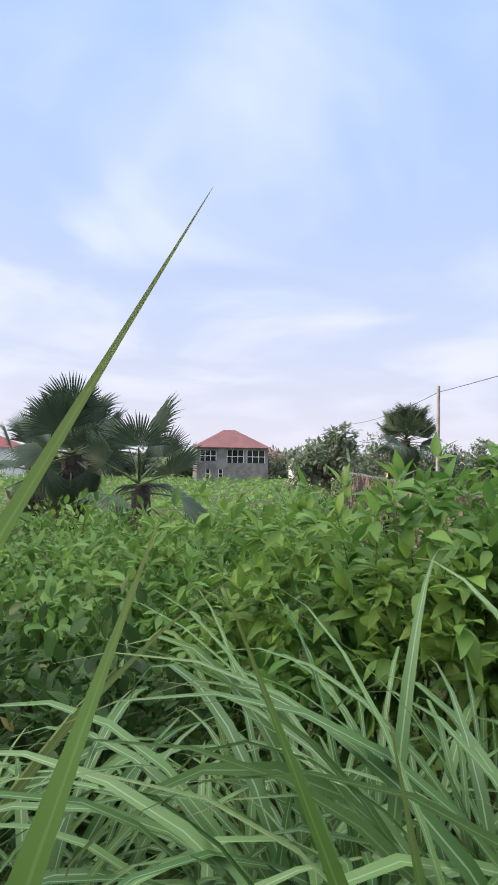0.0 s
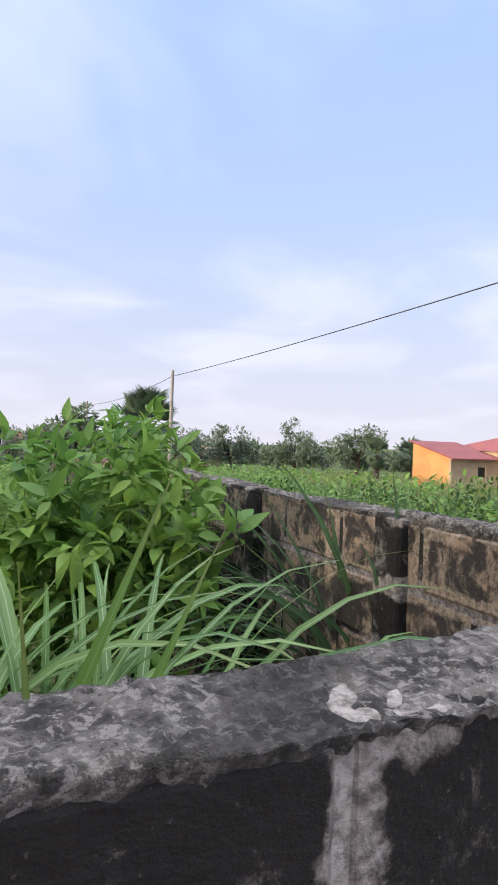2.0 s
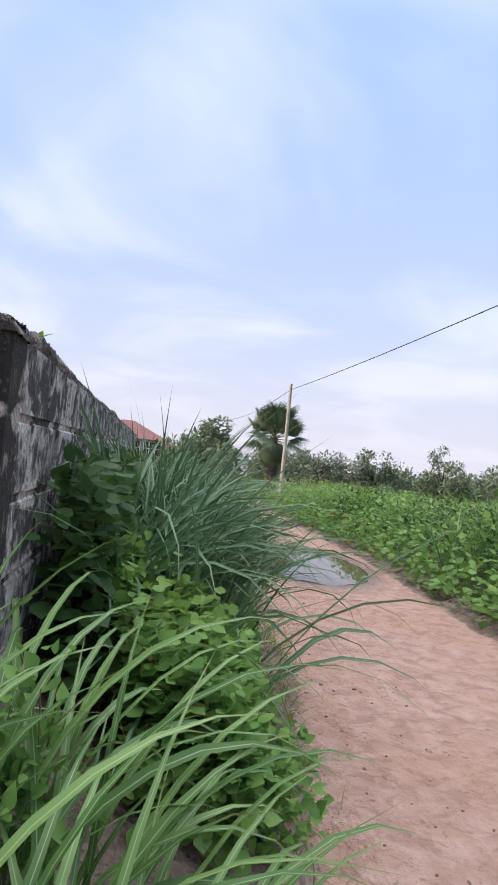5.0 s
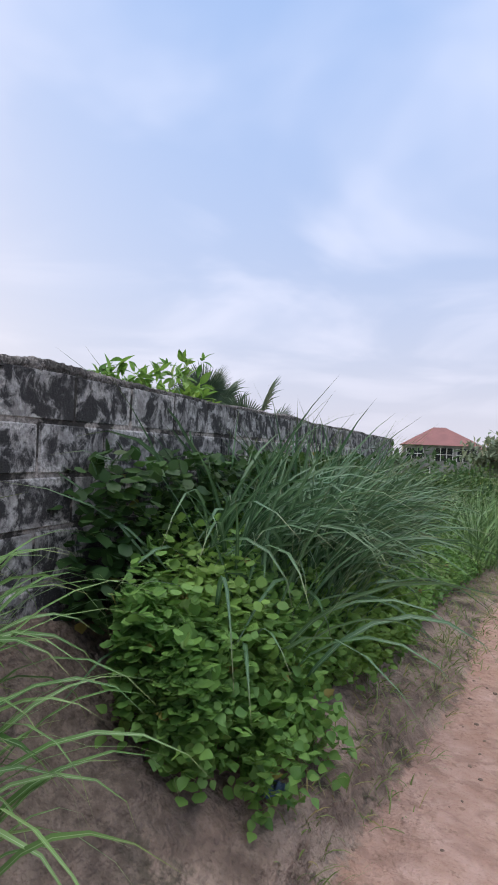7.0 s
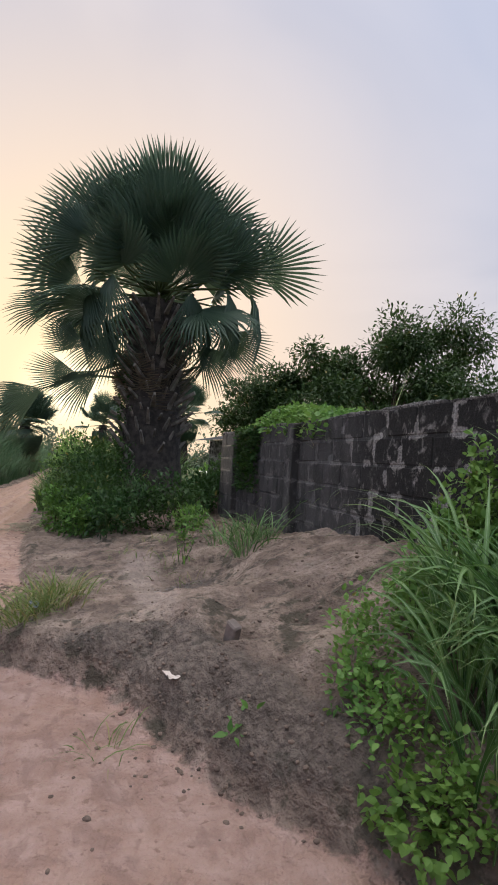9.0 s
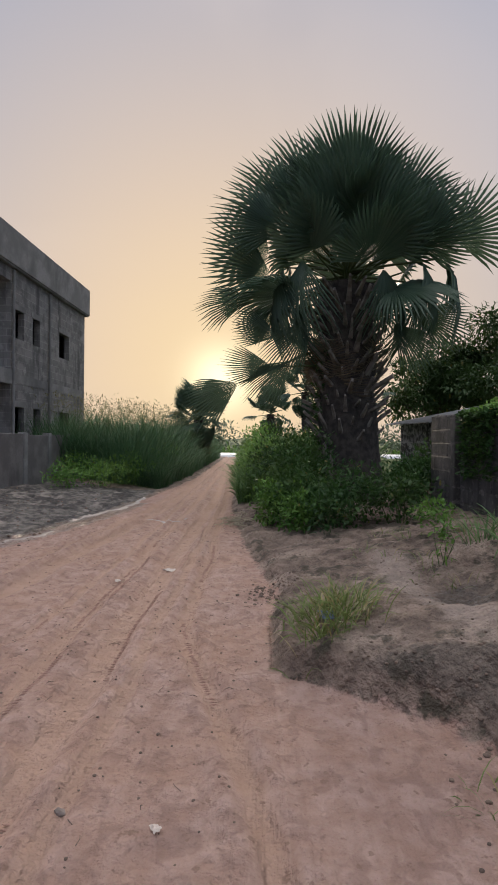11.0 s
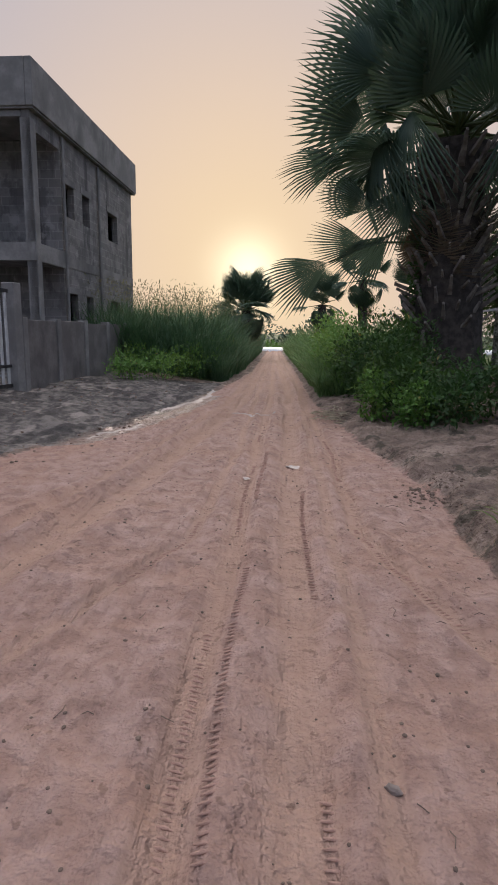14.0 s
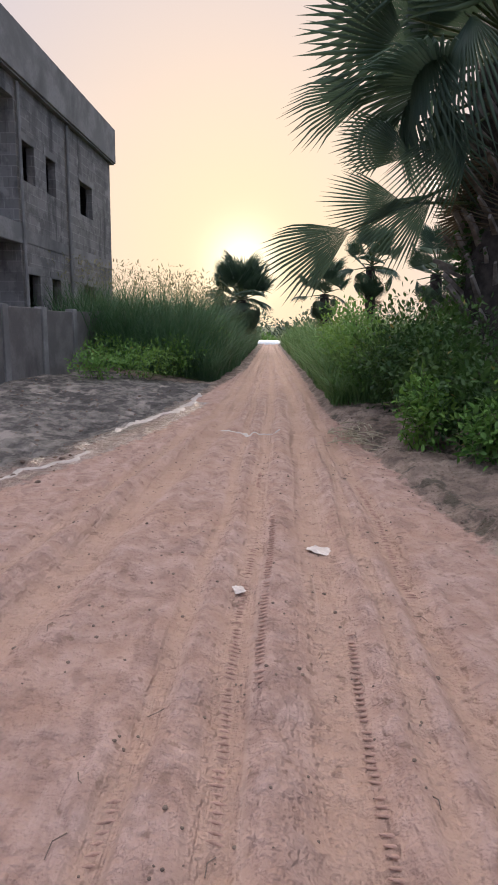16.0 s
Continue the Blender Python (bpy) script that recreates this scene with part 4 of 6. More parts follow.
def yard_wall(name, p0, p1, h, panels, label, z=0.2):
    d = Vector((p1[0] - p0[0], p1[1] - p0[1], 0))
    L = d.length
    w = empty(name, p0[0], p0[1], z, math.degrees(math.atan2(d.y, d.x)), label, "wall", "", "structure")
    for k in range(panels):
        a, b = k * L / panels, (k + 1) * L / panels
        part("panel", box_bm(a + 0.1, b - 0.1, -0.06, 0.06, -0.3, h + 0.02 * math.sin(k * 2.2), 0.01), M_YARD, w)
        part("post", box_bm(a - 0.1, a + 0.1, -0.1, 0.1, -0.3, h + 0.05, 0.01), M_CONCRETE, w)
    part("post", box_bm(L - 0.1, L + 0.1, -0.1, 0.1, -0.3, h + 0.05, 0.01), M_CONCRETE, w)
    return w


yard_wall("yard_wall", (-11.1, -9.8), (-17.6, -9.45), 1.45, 4, "grey cement-rendered yard wall with dark posts")
yard_wall("yard_wall", (-17.9, -9.44), (-21.6, -9.15), 1.33, 3, "low bare block yard wall half hidden by grass")
yard_wall("yard_wall", (-7.6, -10.0), (-5.4, -10.3), 1.5, 1, "grey cement-rendered yard wall beside the gate")


def gate():
    g = empty("metal_gate", -10.55, -9.8, 0.2, math.degrees(math.atan2(-0.35, 2.6)), "tall metal gate with white vertical bars", "gate")
    for a, b in ((0.1, 0.18), (0.5, 0.56), (1.95, 2.02)):
        part("rail", box_bm(0.0, 2.6, -0.02, 0.02, a, b), M_DARKMETAL, g)
    for k in range(14):
        part("bar", box_bm(0.06 + k * 0.19, 0.12 + k * 0.19, -0.015, 0.015, 0.18, 1.95), M_GATE, g)
    for x in (-0.28, 2.62):
        part("gate_post", box_bm(x, x + 0.26, -0.13, 0.13, -0.2, 2.15, 0.01), M_CONCRETE, g)


gate()


# ---------------------------------------------------------------- far houses, poles, cables, van
def hip_roof(L, W, z, h, over=0.4):
    bm = bmesh.new()
    a = [bm.verts.new(v) for v in ((-L / 2 - over, -W / 2 - over, z), (L / 2 + over, -W / 2 - over, z), (L / 2 + over, W / 2 + over, z), (-L / 2 - over, W / 2 + over, z))]
    r = max(L - W, 0.2) / 2
    t = [bm.verts.new((-r, 0, z + h)), bm.verts.new((r, 0, z + h))]
    for f in ((a[0], a[1], t[1], t[0]), (a[1], a[2], t[1]), (a[2], a[3], t[0], t[1]), (a[3], a[0], t[0])):
        bm.faces.new(f)
    bm.faces.new(a[::-1])
    return bm


def house(x, y, z, turn, L, W, H, roof_h, wall_m, roof_m, label, windows, group=""):
    """windows: (x0, x1, z0, z1) on the front, which looks to local -y."""
    h = empty("house", x, y, z, turn, label, "house", group)
    part("front_wall", slab_with_holes(L, H, 0.2, windows), wall_m, h).matrix_local = pose(-L / 2, -W / 2, 0)
    part("side_wall", box_bm(-L / 2, -L / 2 + 0.2, -W / 2 + 0.2, W / 2, 0, H), wall_m, h)
    part("side_wall", box_bm(L / 2 - 0.2, L / 2, -W / 2 + 0.2, W / 2, 0, H), wall_m, h)
    part("back_wall", box_bm(-L / 2 + 0.2, L / 2 - 0.2, W / 2 - 0.2, W / 2, 0, H), wall_m, h)
    part("roof", hip_roof(L, W, H, roof_h), roof_m, h)
    for a, b, c, d in windows:
        w = part("window", box_bm(a - L / 2, b - L / 2, -W / 2 + 0.1, -W / 2 + 0.14, c, d), M_GLASSDARK, h)
        bm = box_bm(a - L / 2, a - L / 2 + 0.08, -W / 2 + 0.02, -W / 2 + 0.09, c, d)
        n = max(1, round((b - a) / 0.8))
        for k in range(1, n + 1):
            xx = a - L / 2 + (b - a) * k / n
            box_bm(xx - 0.08, xx, -W / 2 + 0.02, -W / 2 + 0.09, c, d, 0, bm)
        box_bm(a - L / 2, b - L / 2, -W / 2 + 0.02, -W / 2 + 0.09, (c + d) / 2 - 0.04, (c + d) / 2 + 0.04, 0, bm)
        part("frame", bm, M_WHITE, w)
    return h


house(-3.4, 82, -1.65, 8, 9.6, 8, 4.75, 2.5, M_CONCRETE, M_BROWNROOF, "two-storey grey house with red hipped roof and white-framed windows",
      [(0.4, 2.6, 2.9, 4.3), (4.0, 6.3, 2.7, 4.4), (6.7, 9.2, 2.7, 4.4), (2.9, 3.5, 0.6, 1.8), (1.2, 1.8, 0.6, 1.8)])
house(-37, 78, -1.6, -10, 10, 8, 4.2, 2.4, M_WHITE, M_RED, "white house with red hipped roof behind palms", [(6, 7.2, 2.4, 3.6)])
house(38.8, 33, -0.6, 0, 9.6, 7, 2.9, 1.4, M_TAN, M_RED, "tan bungalow with bright red hipped roof", [(1.2, 2.4, 0.9, 2.0), (5.5, 6.7, 1.0, 2.0)], "bungalows")


def annex(x, y, z, L, W, low, high):
    """A lean-to house wing: its roof falls towards the front, which looks to -y."""
    h = empty("annex", x, y, z, 0, "orange and tan house wing with sloping red roof", "house", "bungalows")
    wins = [(2.6, 3.4, 0.9, 1.7)]
    part("front_wall", slab_with_holes(L, low, 0.2, wins), M_TAN, h).matrix_local = pose(-L / 2, -W / 2, 0)
    for sx in (-L / 2, L / 2 - 0.2):
        bm = box_bm(sx, sx + 0.2, -W / 2 + 0.2, W / 2, 0, low)
        for v in bm.verts:
            if v.co.z > 0.1:
                v.co.z += (high - low) * (v.co.y + W / 2) / W
        part("side_wall", bm, M_ORANGE, h)
    part("back_wall", box_bm(-L / 2 + 0.2, L / 2 - 0.2, W / 2 - 0.2, W / 2, 0, high), M_ORANGE, h)
    bm = box_bm(-L / 2 - 0.25, L / 2 + 0.02, -W / 2 - 0.4, W / 2 + 0.25, 0.03, 0.12)
    for v in bm.verts:
        v.co.z += low + (high - low) * (v.co.y + W / 2) / W
    part("roof", bm, M_RED, h)
    for a, b, c, d in wins:
        part("window", box_bm(a - L / 2, b - L / 2, -W / 2 + 0.1, -W / 2 + 0.14, c, d), M_GLASSDARK, h)


annex(31.4, 33.0, -0.6, 4.6, 4.0, 2.3, 3.35)
house(22, 72, -1.5, -10, 11, 7, 2.9, 0.5, M_CREAM, M_CREAM, "unroofed cream-coloured house shell among trees", [(1, 2, 1, 2), (4, 5, 1, 2), (8, 9, 1, 2)])
house(11, 95, -1.9, 0, 9, 8, 3.2, 2.2, M_WHITE, M_BLUEROOF, "distant house with blue-grey hipped roof", [(3, 4, 1, 2)])
house(3, 110, -2, 0, 9, 8, 3.4, 2.2, M_CREAM, M_RED, "distant house with red hipped roof", [(3, 4, 1, 2)])


def shed():
    s = empty("tin_shed", -12.3, 1.9, 0.45, 8, "low shed with grey tin roof behind the palm", "shed")
    part("wall", box_bm(-1.3, 1.3, -1.2, 1.2, 0, 1.55), M_BLOCK, s)
    bm = bmesh.new()
    n = 30
    for k in range(n + 1):
        x = -1.6 + 3.2 * k / n
        zz = 0.025 * (k % 2)
        bm.verts.new((x, -1.55, 1.52 + zz)), bm.verts.new((x, 1.5, 2.15 + zz))
    bm.verts.ensure_lookup_table()
    for k in range(n):
        bm.faces.new([bm.verts[i] for i in (2 * k, 2 * k + 2, 2 * k + 3, 2 * k + 1)])
    bmesh.ops.solidify(bm, geom=bm.faces[:], thickness=0.02)
    part("roof", bm, M_TIN, s, "corrugated grey tin roof")


shed()


def power_pole(x, y, h, arm=True):
    z = float(height(x, y))
    p = empty("power_pole", x, y, z - 0.1, 0, "thin grey wooden power pole beside the track", "pole", "power poles")
    V, F = tube([(0, 0, -0.3), (0, 0, h * 0.5), (0, 0, h + 0.1)], [0.095, 0.08, 0.065], 10)
    under(new("shaft", mesh_np("shaft", V, F, [M_WOODPOLE], smooth=True)), p)
    if arm:
        part("crossarm", box_bm(-0.45, 0.45, -0.04, 0.04, h - 0.25, h - 0.15), M_WOODPOLE, p)
        for k in (-0.38, 0.38):
            part("insulator", _bm_from(tube([(k, 0, h - 0.15), (k, 0, h - 0.05)], [0.03, 0.02], 8)), M_WHITE, p)


power_pole(6.08, 23.7, 5.45, False)
power_pole(5.7, 42.6, 5.6)
power_pole(5.9, 66, 5.6)
power_pole(7.2, -15, 7.2, False)


def cable(a, b, sag):
    t = np.linspace(0, 1, 40)[:, None]
    P = np.array(a) * (1 - t) + np.array(b) * t
    P[:, 2] -= sag * 4 * (t * (1 - t))[:, 0]
    V, F = tube(P, 0.012, 6)
    tagged(new("power_cable", mesh_np("power_cable", V, F, [M_WIRE], smooth=True)), "thin black power cable strung between poles", "cable", "power cables")


cable((6.08, 23.7, 5.0), (7.15, -15, 6.2), 0.38)
cable((6.08, 23.7, 5.0), (5.7, 42.6, 4.6), 0.3)
cable((5.7, 42.6, 4.6), (5.9, 66, 4.1), 0.3)


def van():
    v = empty("parked_van", 5.6, 57, float(height(5.6, 57)), 4, "white van parked on the far track", "van")
    bm = bmesh.new()
    prof = [(-2.1, 0.35), (-2.1, 1.0), (-1.9, 1.15), (-1.5, 1.8), (-1.2, 1.9), (2.1, 1.9), (2.2, 1.7), (2.2, 0.35)]
    rows = [[bm.verts.new((x * (1 if abs(y) else 1), y, z)) for y, z in prof] for x in (-0.85, 0.85)]
    for k in range(len(prof)):
        j = (k + 1) % len(prof)
        bm.faces.new((rows[0][k], rows[0][j], rows[1][j], rows[1][k]))
    bm.faces.new(rows[0]), bm.faces.new(rows[1][::-1])
    bmesh.ops.recalc_face_normals(bm, faces=bm.faces)
    bmesh.ops.bevel(bm, geom=bm.edges[:], offset=0.06, segments=2, affect="EDGES")
    part("body", bm, M_CARPAINT, v)
    bm = bmesh.new()
    a = [bm.verts.new(q) for q in ((-0.68, -1.90, 1.18), (0.68, -1.90, 1.18), (0.62, -1.56, 1.76), (-0.62, -1.56, 1.76))]
    bm.faces.new(a)
    bmesh.ops.solidify(bm, geom=bm.faces[:], thickness=0.03)
    part("windscreen", bm, M_GLASSDARK, v)
    for x in (-0.62, 0.62):
        part("headlight", box_bm(x - 0.15, x + 0.15, -2.13, -2.07, 0.7, 0.88, 0.02), M_GLASSDARK, v)
        for y in (-1.35, 1.35):
            xx = x * 1.25
            part("wheel", _bm_from(tube([(xx - 0.1, y, 0.32), (xx - 0.099, y, 0.32), (xx + 0.1, y, 0.32), (xx + 0.101, y, 0.32)], [0.02, 0.32, 0.32, 0.02], 16)), M_RUBBER, v)


van()
tagged(new("crossing_road", mesh_np("crossing_road", *_box(-62, -50, -40, 40, -0.2, 0.06), [M_WHITE])), "pale crossing road at the end of the track", "road", "", "structure")


# ---------------------------------------------------------------- plants: builders
def ground_z(P):
    return height(P[:, 0], P[:, 1])


def stuff(name, V, F, m, label, category, uv=None, smooth=True, kind="stuff", parent=None):
    ob = new(name, mesh_np(name, V, F, [m], uv, None, smooth))
    if parent is not None:
        return under(ob, parent, label)
    return tagged(ob, label, category, "", kind)


def tuft_points(rng, centres, per, spread):
    c = np.repeat(np.asarray(centres, float), per, 0)
    p = c + rng.normal(0, spread, c.shape)
    return p, c


def grass_clump(name, seed, centres, per, spread, length, width, m, label, curl=(0.7, 2.0), lean=(0.02, 0.35), segs=7, z=None, sink=0.03, power=1.6, ymin=None):
    """Tussocks of arching blades that rise from centres (x, y)."""
    rng = np.random.default_rng(seed)
    p, c = tuft_points(rng, centres, per, spread)
    n = len(p)
    zz = ground_z(p) if z is None else np.full(n, z)
    base = np.column_stack([p, zz - sink])
    out = np.arctan2(*(p - c)[:, ::-1].T) + rng.normal(0, 0.8, n)
    V, F, uv = blades(rng, base, rng.uniform(*length, n), rng.uniform(*width, n), out, rng.uniform(*lean, n), rng.uniform(*curl, n), segs, power)
    if ymin is not None:
        B3 = V.reshape(n, -1, 3)
        B3[:, :, 1] += np.maximum(ymin - B3[:, :, 1].min(1), 0)[:, None]
        V = B3.reshape(-1, 3)
    return stuff(name, V, F, m, label, "grass", uv)


def shrub(name, seed, blobs, count, size, m, label, category="shrub", wide=0.5, stems=True, shell=0.4, up=0.35, ground=None, droop=0.15, rosette=1):
    """A leafy shrub: stems from the ground into lumpy masses of single leaves."""
    rng = np.random.default_rng(seed)
    cx, cy = np.mean([b[0] for b in blobs]), np.mean([b[1] for b in blobs])
    g = float(height(cx, cy)) if ground is None else ground
    e = empty(name, cx, cy, g, 0, label, category)
    off = np.array((cx, cy, g))
    weights = np.array([b[3] * b[4] + b[4] * b[5] + b[3] * b[5] for b in blobs])
    parts_v = []
    for b, w in zip(blobs, weights / weights.sum()):
        k = max(8, int(count * w / rosette))
        P, d = in_blob(rng, b, k, shell)
        P = P[P[:, 2] > height(P[:, 0], P[:, 1]) + 0.02]
        way = rng.normal(0, 0.75, P.shape) + (P - np.array(b[:3])) / np.array(b[3:6]) * 0.8 + np.array((0, 0, up))
        if rosette > 1:
            P, way = np.repeat(P, rosette, 0), np.repeat(way / (np.linalg.norm(way, axis=1)[:, None] + 1e-9), rosette, 0)
            way = way * 0.55 + rng.normal(0, 0.62, way.shape)
            P = P + way * 0.02
        parts_v.append((fine_leaves if count < 5300 else leaves)(rng, P - off, way, rng.uniform(size[0], size[1], len(P)), wide, droop))
    V, F = join(parts_v)
    under(new("leaves", mesh_np("leaves", V, F, [m], None, None, True)), e)["kind"] = "stuff"
    if stems:
        ch = []
        for b in blobs:
            for k in range(5):
                d = np.clip(rng.normal(0, 0.4, 3), -0.6, 0.6) * np.array((b[3], b[4], b[5] * 0.5))
                tip = np.array(b[:3]) + d + np.array((0, 0, b[5] * 0.5))
                foot = np.array((b[0] + d[0] * 0.4, b[1] + d[1] * 0.4, 0))
                foot[2] = float(height(foot[0], foot[1])) - 0.03
                mid = (tip + foot) / 2 + rng.normal(0, 0.06, 3)
                ch.append(tube(np.array([foot, mid, tip]) - off, np.array((0.016, 0.011, 0.004)) * min(1.0, b[5] * 1.3), 5))
        V, F = join(ch)
        under(new("stems", mesh_np("stems", V, F, [M_STEM], None, None, True)), e)["kind"] = "stuff"
    return e


def leaf_carpet(name, seed, pts, zs, size, m, label, wide=0.85, category="creeper", tilt=0.7):
    rng = np.random.default_rng(seed)
    n = len(pts)
    at = np.column_stack([pts, zs])
    way = rng.normal(0, 1, (n, 3)) * np.array((1, 1, 0.5)) + np.array((0, 0, tilt * 0.3))
    V, F = leaves(rng, at, way, rng.uniform(size[0], size[1], n), wide, 0.1)
    return stuff(name, V, F, m, label, category)


# ---------------------------------------------------------------- fan palms
def fan_mesh(seed, R, spread, droop, cup, n=38, split=0.5, bend=0.5):
    """A pleated fan leaf from the origin towards +x, its fingers free in the outer half."""
    rng = np.random.default_rng(seed)
    th = np.linspace(-spread, spread, n + 1)
    V, F = [], []

    def at(a, r, lift):
        x, y = r * math.cos(a), r * math.sin(a)
        z = cup * r * r / R - droop * (r / R) ** 2 * R * (0.4 + 0.6 * abs(a) / spread) + lift
        c, s = math.cos(bend), math.sin(bend)
        return (x * c + z * s, y, -x * s + z * c)

    for i in range(n):
        a0, a1 = th[i], th[i + 1]
        am = (a0 + a1) / 2
        Rr = R * (1 - 0.28 * (abs(am) / spread) ** 2) * rng.uniform(0.93, 1.05)
        sp = split * rng.uniform(0.85, 1.15) * R
        o = len(V)
        tipz = -abs(rng.normal(0.06, 0.06)) * R - droop * 0.35 * R
        V += [at(a0, 0.02, 0), at(a0, sp, -0.012), at(am, sp, 0.035 * R * 0.5), at(a1, sp, -0.012),
              at(a0 * 0.55 + am * 0.45, (sp + Rr) / 2, -0.006 + tipz * 0.25), at(am, (sp + Rr) / 2, 0.012 + tipz * 0.25), at(a1 * 0.55 + am * 0.45, (sp + Rr) / 2, -0.006 + tipz * 0.25),
              at(am + rng.normal(0, 0.012), Rr, tipz)]
        F += [(o, o + 1, o + 2), (o, o + 2, o + 3), (o + 1, o + 4, o + 5), (o + 1, o + 5, o + 2), (o + 2, o + 5, o + 6), (o + 2, o + 6, o + 3), (o + 4, o + 7, o + 5), (o + 5, o + 7, o + 6)]
    return mesh_np("frond", V, np.array(F), [M_PALM])


FANS = [fan_mesh(1, 1.0, 1.3, 0.14, 0.06, 34, 0.54, 0.05), fan_mesh(2, 1.0, 1.5, 0.25, 0.05, bend=0.3), fan_mesh(3, 1.0, 1.1, 0.55, 0.0, 28, 0.36, 1.2), fan_mesh(4, 1.0, 1.5, 0.12, 0.12, 36, 0.54, -0.5), fan_mesh(5, 1.0, 1.2, 0.28, 0.03, 30, 0.5, -0.1)]
# the same fans in the leaf colour with painted haze
FAR_FANS = []
for q in FANS:
    q2 = q.copy()
    q2.materials.clear()
    q2.materials.append(M_PALMFAR)
    FAR_FANS.append(q2)
DEAD = fan_mesh(9, 1.0, 1.1, 0.7, 0.0, bend=0.9)
DEAD.materials.clear()
DEAD.materials.append(M_DEADFAN)
PV, PF = tube([(-1, 0, 0.02), (-0.5, 0, 0.03), (0, 0, 0)], [0.045, 0.028, 0.018], 6)
PETIOLE = mesh_np("petiole", PV, PF, [M_PETIOLE], smooth=True)


def frond(palm, centre, az, el, reach, size, fan, roll=0.0):
    """One leaf: its petiole runs reach metres from the crown's centre at azimuth az and elevation el (degrees)."""
    f = new("frond", fan)
    f.parent = palm
    m = Matrix.Translation(centre) @ pose(0, 0, 0, 0, 0, az) @ pose(0, 0, 0, 0, -el, 0) @ Matrix.Translation((reach, 0, 0)) @ pose(0, 0, 0, roll, 0, 0)
    f.matrix_local = m @ Matrix.Scale(size, 4)
    p = new("petiole", PETIOLE)
    p.parent = f
    p.matrix_local = Matrix.Diagonal((reach / size, 1 / size * 0.9, 1 / size * 0.9, 1))
    return f


def fan_palm(name, x, y, z, seed, trunk_h, trunk_r, fronds, reach, size, label, low=-45, dead=0, boots=0, group="fan palms", crown=0.6, fans=None):
    fans = fans or FANS
    rng = np.random.default_rng(seed)
    palm = empty(name, x, y, z, 0, label, "palm", group)
    hs = np.linspace(-0.2, trunk_h, 9)
    V, F = tube(np.column_stack([0.06 * np.sin(hs * 1.3), 0.05 * np.sin(hs * 0.9 + 1), hs]), trunk_r * np.interp(hs, [-0.2, 0.3, 1.0, trunk_h], [1.5, 1.25, 1.0, 0.9]), 14)
    V = V + rng.normal(0, trunk_r * 0.05, V.shape)
    under(new("trunk", mesh_np("trunk", V, F, [M_PALMBARK], smooth=True)), palm)
    ga = 137.5
    for k in range(fronds):
        q = (k + 0.5) / fronds
        el = 82 - (82 - low) * q ** 0.85 + rng.normal(0, 5)
        fan = fans[0] if el > 50 else (fans[3] if el > 12 else (fans[4 if k % 2 else 1] if el > -8 else fans[2]))
        frond(palm, (0, 0, trunk_h + crown * (0.5 - q)), k * ga + rng.normal(0, 8), el, reach * rng.uniform(0.75, 1.15), size * rng.uniform(0.88, 1.1), fan, rng.normal(0, 14))
    for k in range(dead):
        frond(palm, (0, 0, trunk_h - crown * 0.4 - rng.uniform(0, 0.8)), k * 77 + rng.normal(0, 12), rng.uniform(-72, -52), reach * 0.6, size * 0.8, DEAD, rng.normal(0, 20))
    if boots:
        bm = box_bm(0, 0.42, -0.045, 0.045, -0.02, 0.03)
        for v in bm.verts:
            if v.co.x > 0.2:
                v.co.y *= 0.35
                v.co.z += 0.08
        me = bpy.data.meshes.new("leaf_base")
        bm.to_mesh(me)
        bm.free()
        me.materials.append(M_BOOT)
        for k in range(boots):
            h = trunk_h * (0.04 + 0.9 * k / boots)
            b = new("leaf_base", me)
            b.parent = palm
            az = k * ga
            r = trunk_r * np.interp(h, [0, 0.3, 1.0, trunk_h], [1.3, 1.15, 0.9, 0.8])
            down = rng.uniform(-75, -35) if h > 1.0 else rng.uniform(-20, 25)
            b.matrix_local = pose(r * math.cos(radians(az)), r * math.sin(radians(az)), h, 0, 0, az) @ pose(0, 0, 0, 0, -(down + 85), 0) @ Matrix.Scale(rng.uniform(0.8, 1.5), 4)
    return palm


# the tall palm beside the track
def facing_frond(palm, centre, phi, tau, reach, size, fan, twist=0.0):
    """A leaf whose blade stands across the track: phi turns it from +y upwards, tau tips it towards +x (degrees)."""
    p, t = radians(phi), radians(tau)
    d = Vector((math.sin(t), math.cos(p) * math.cos(t), math.sin(p) * math.cos(t)))
    n = (Vector((1, 0, 0)) - d * d.x).normalized()
    m = Matrix((d, n.cross(d), n)).transposed().to_4x4()
    f = new("frond", fan)
    f.parent = palm
    f.matrix_local = Matrix.Translation(centre) @ m @ Matrix.Translation((reach, 0, 0)) @ pose(0, 0, 0, twist, 0, 0) @ Matrix.Scale(size, 4)
    q = new("petiole", PETIOLE)
    q.parent = f
    q.matrix_local = Matrix.Diagonal((reach / size, 1 / size * 0.9, 1 / size * 0.9, 1))


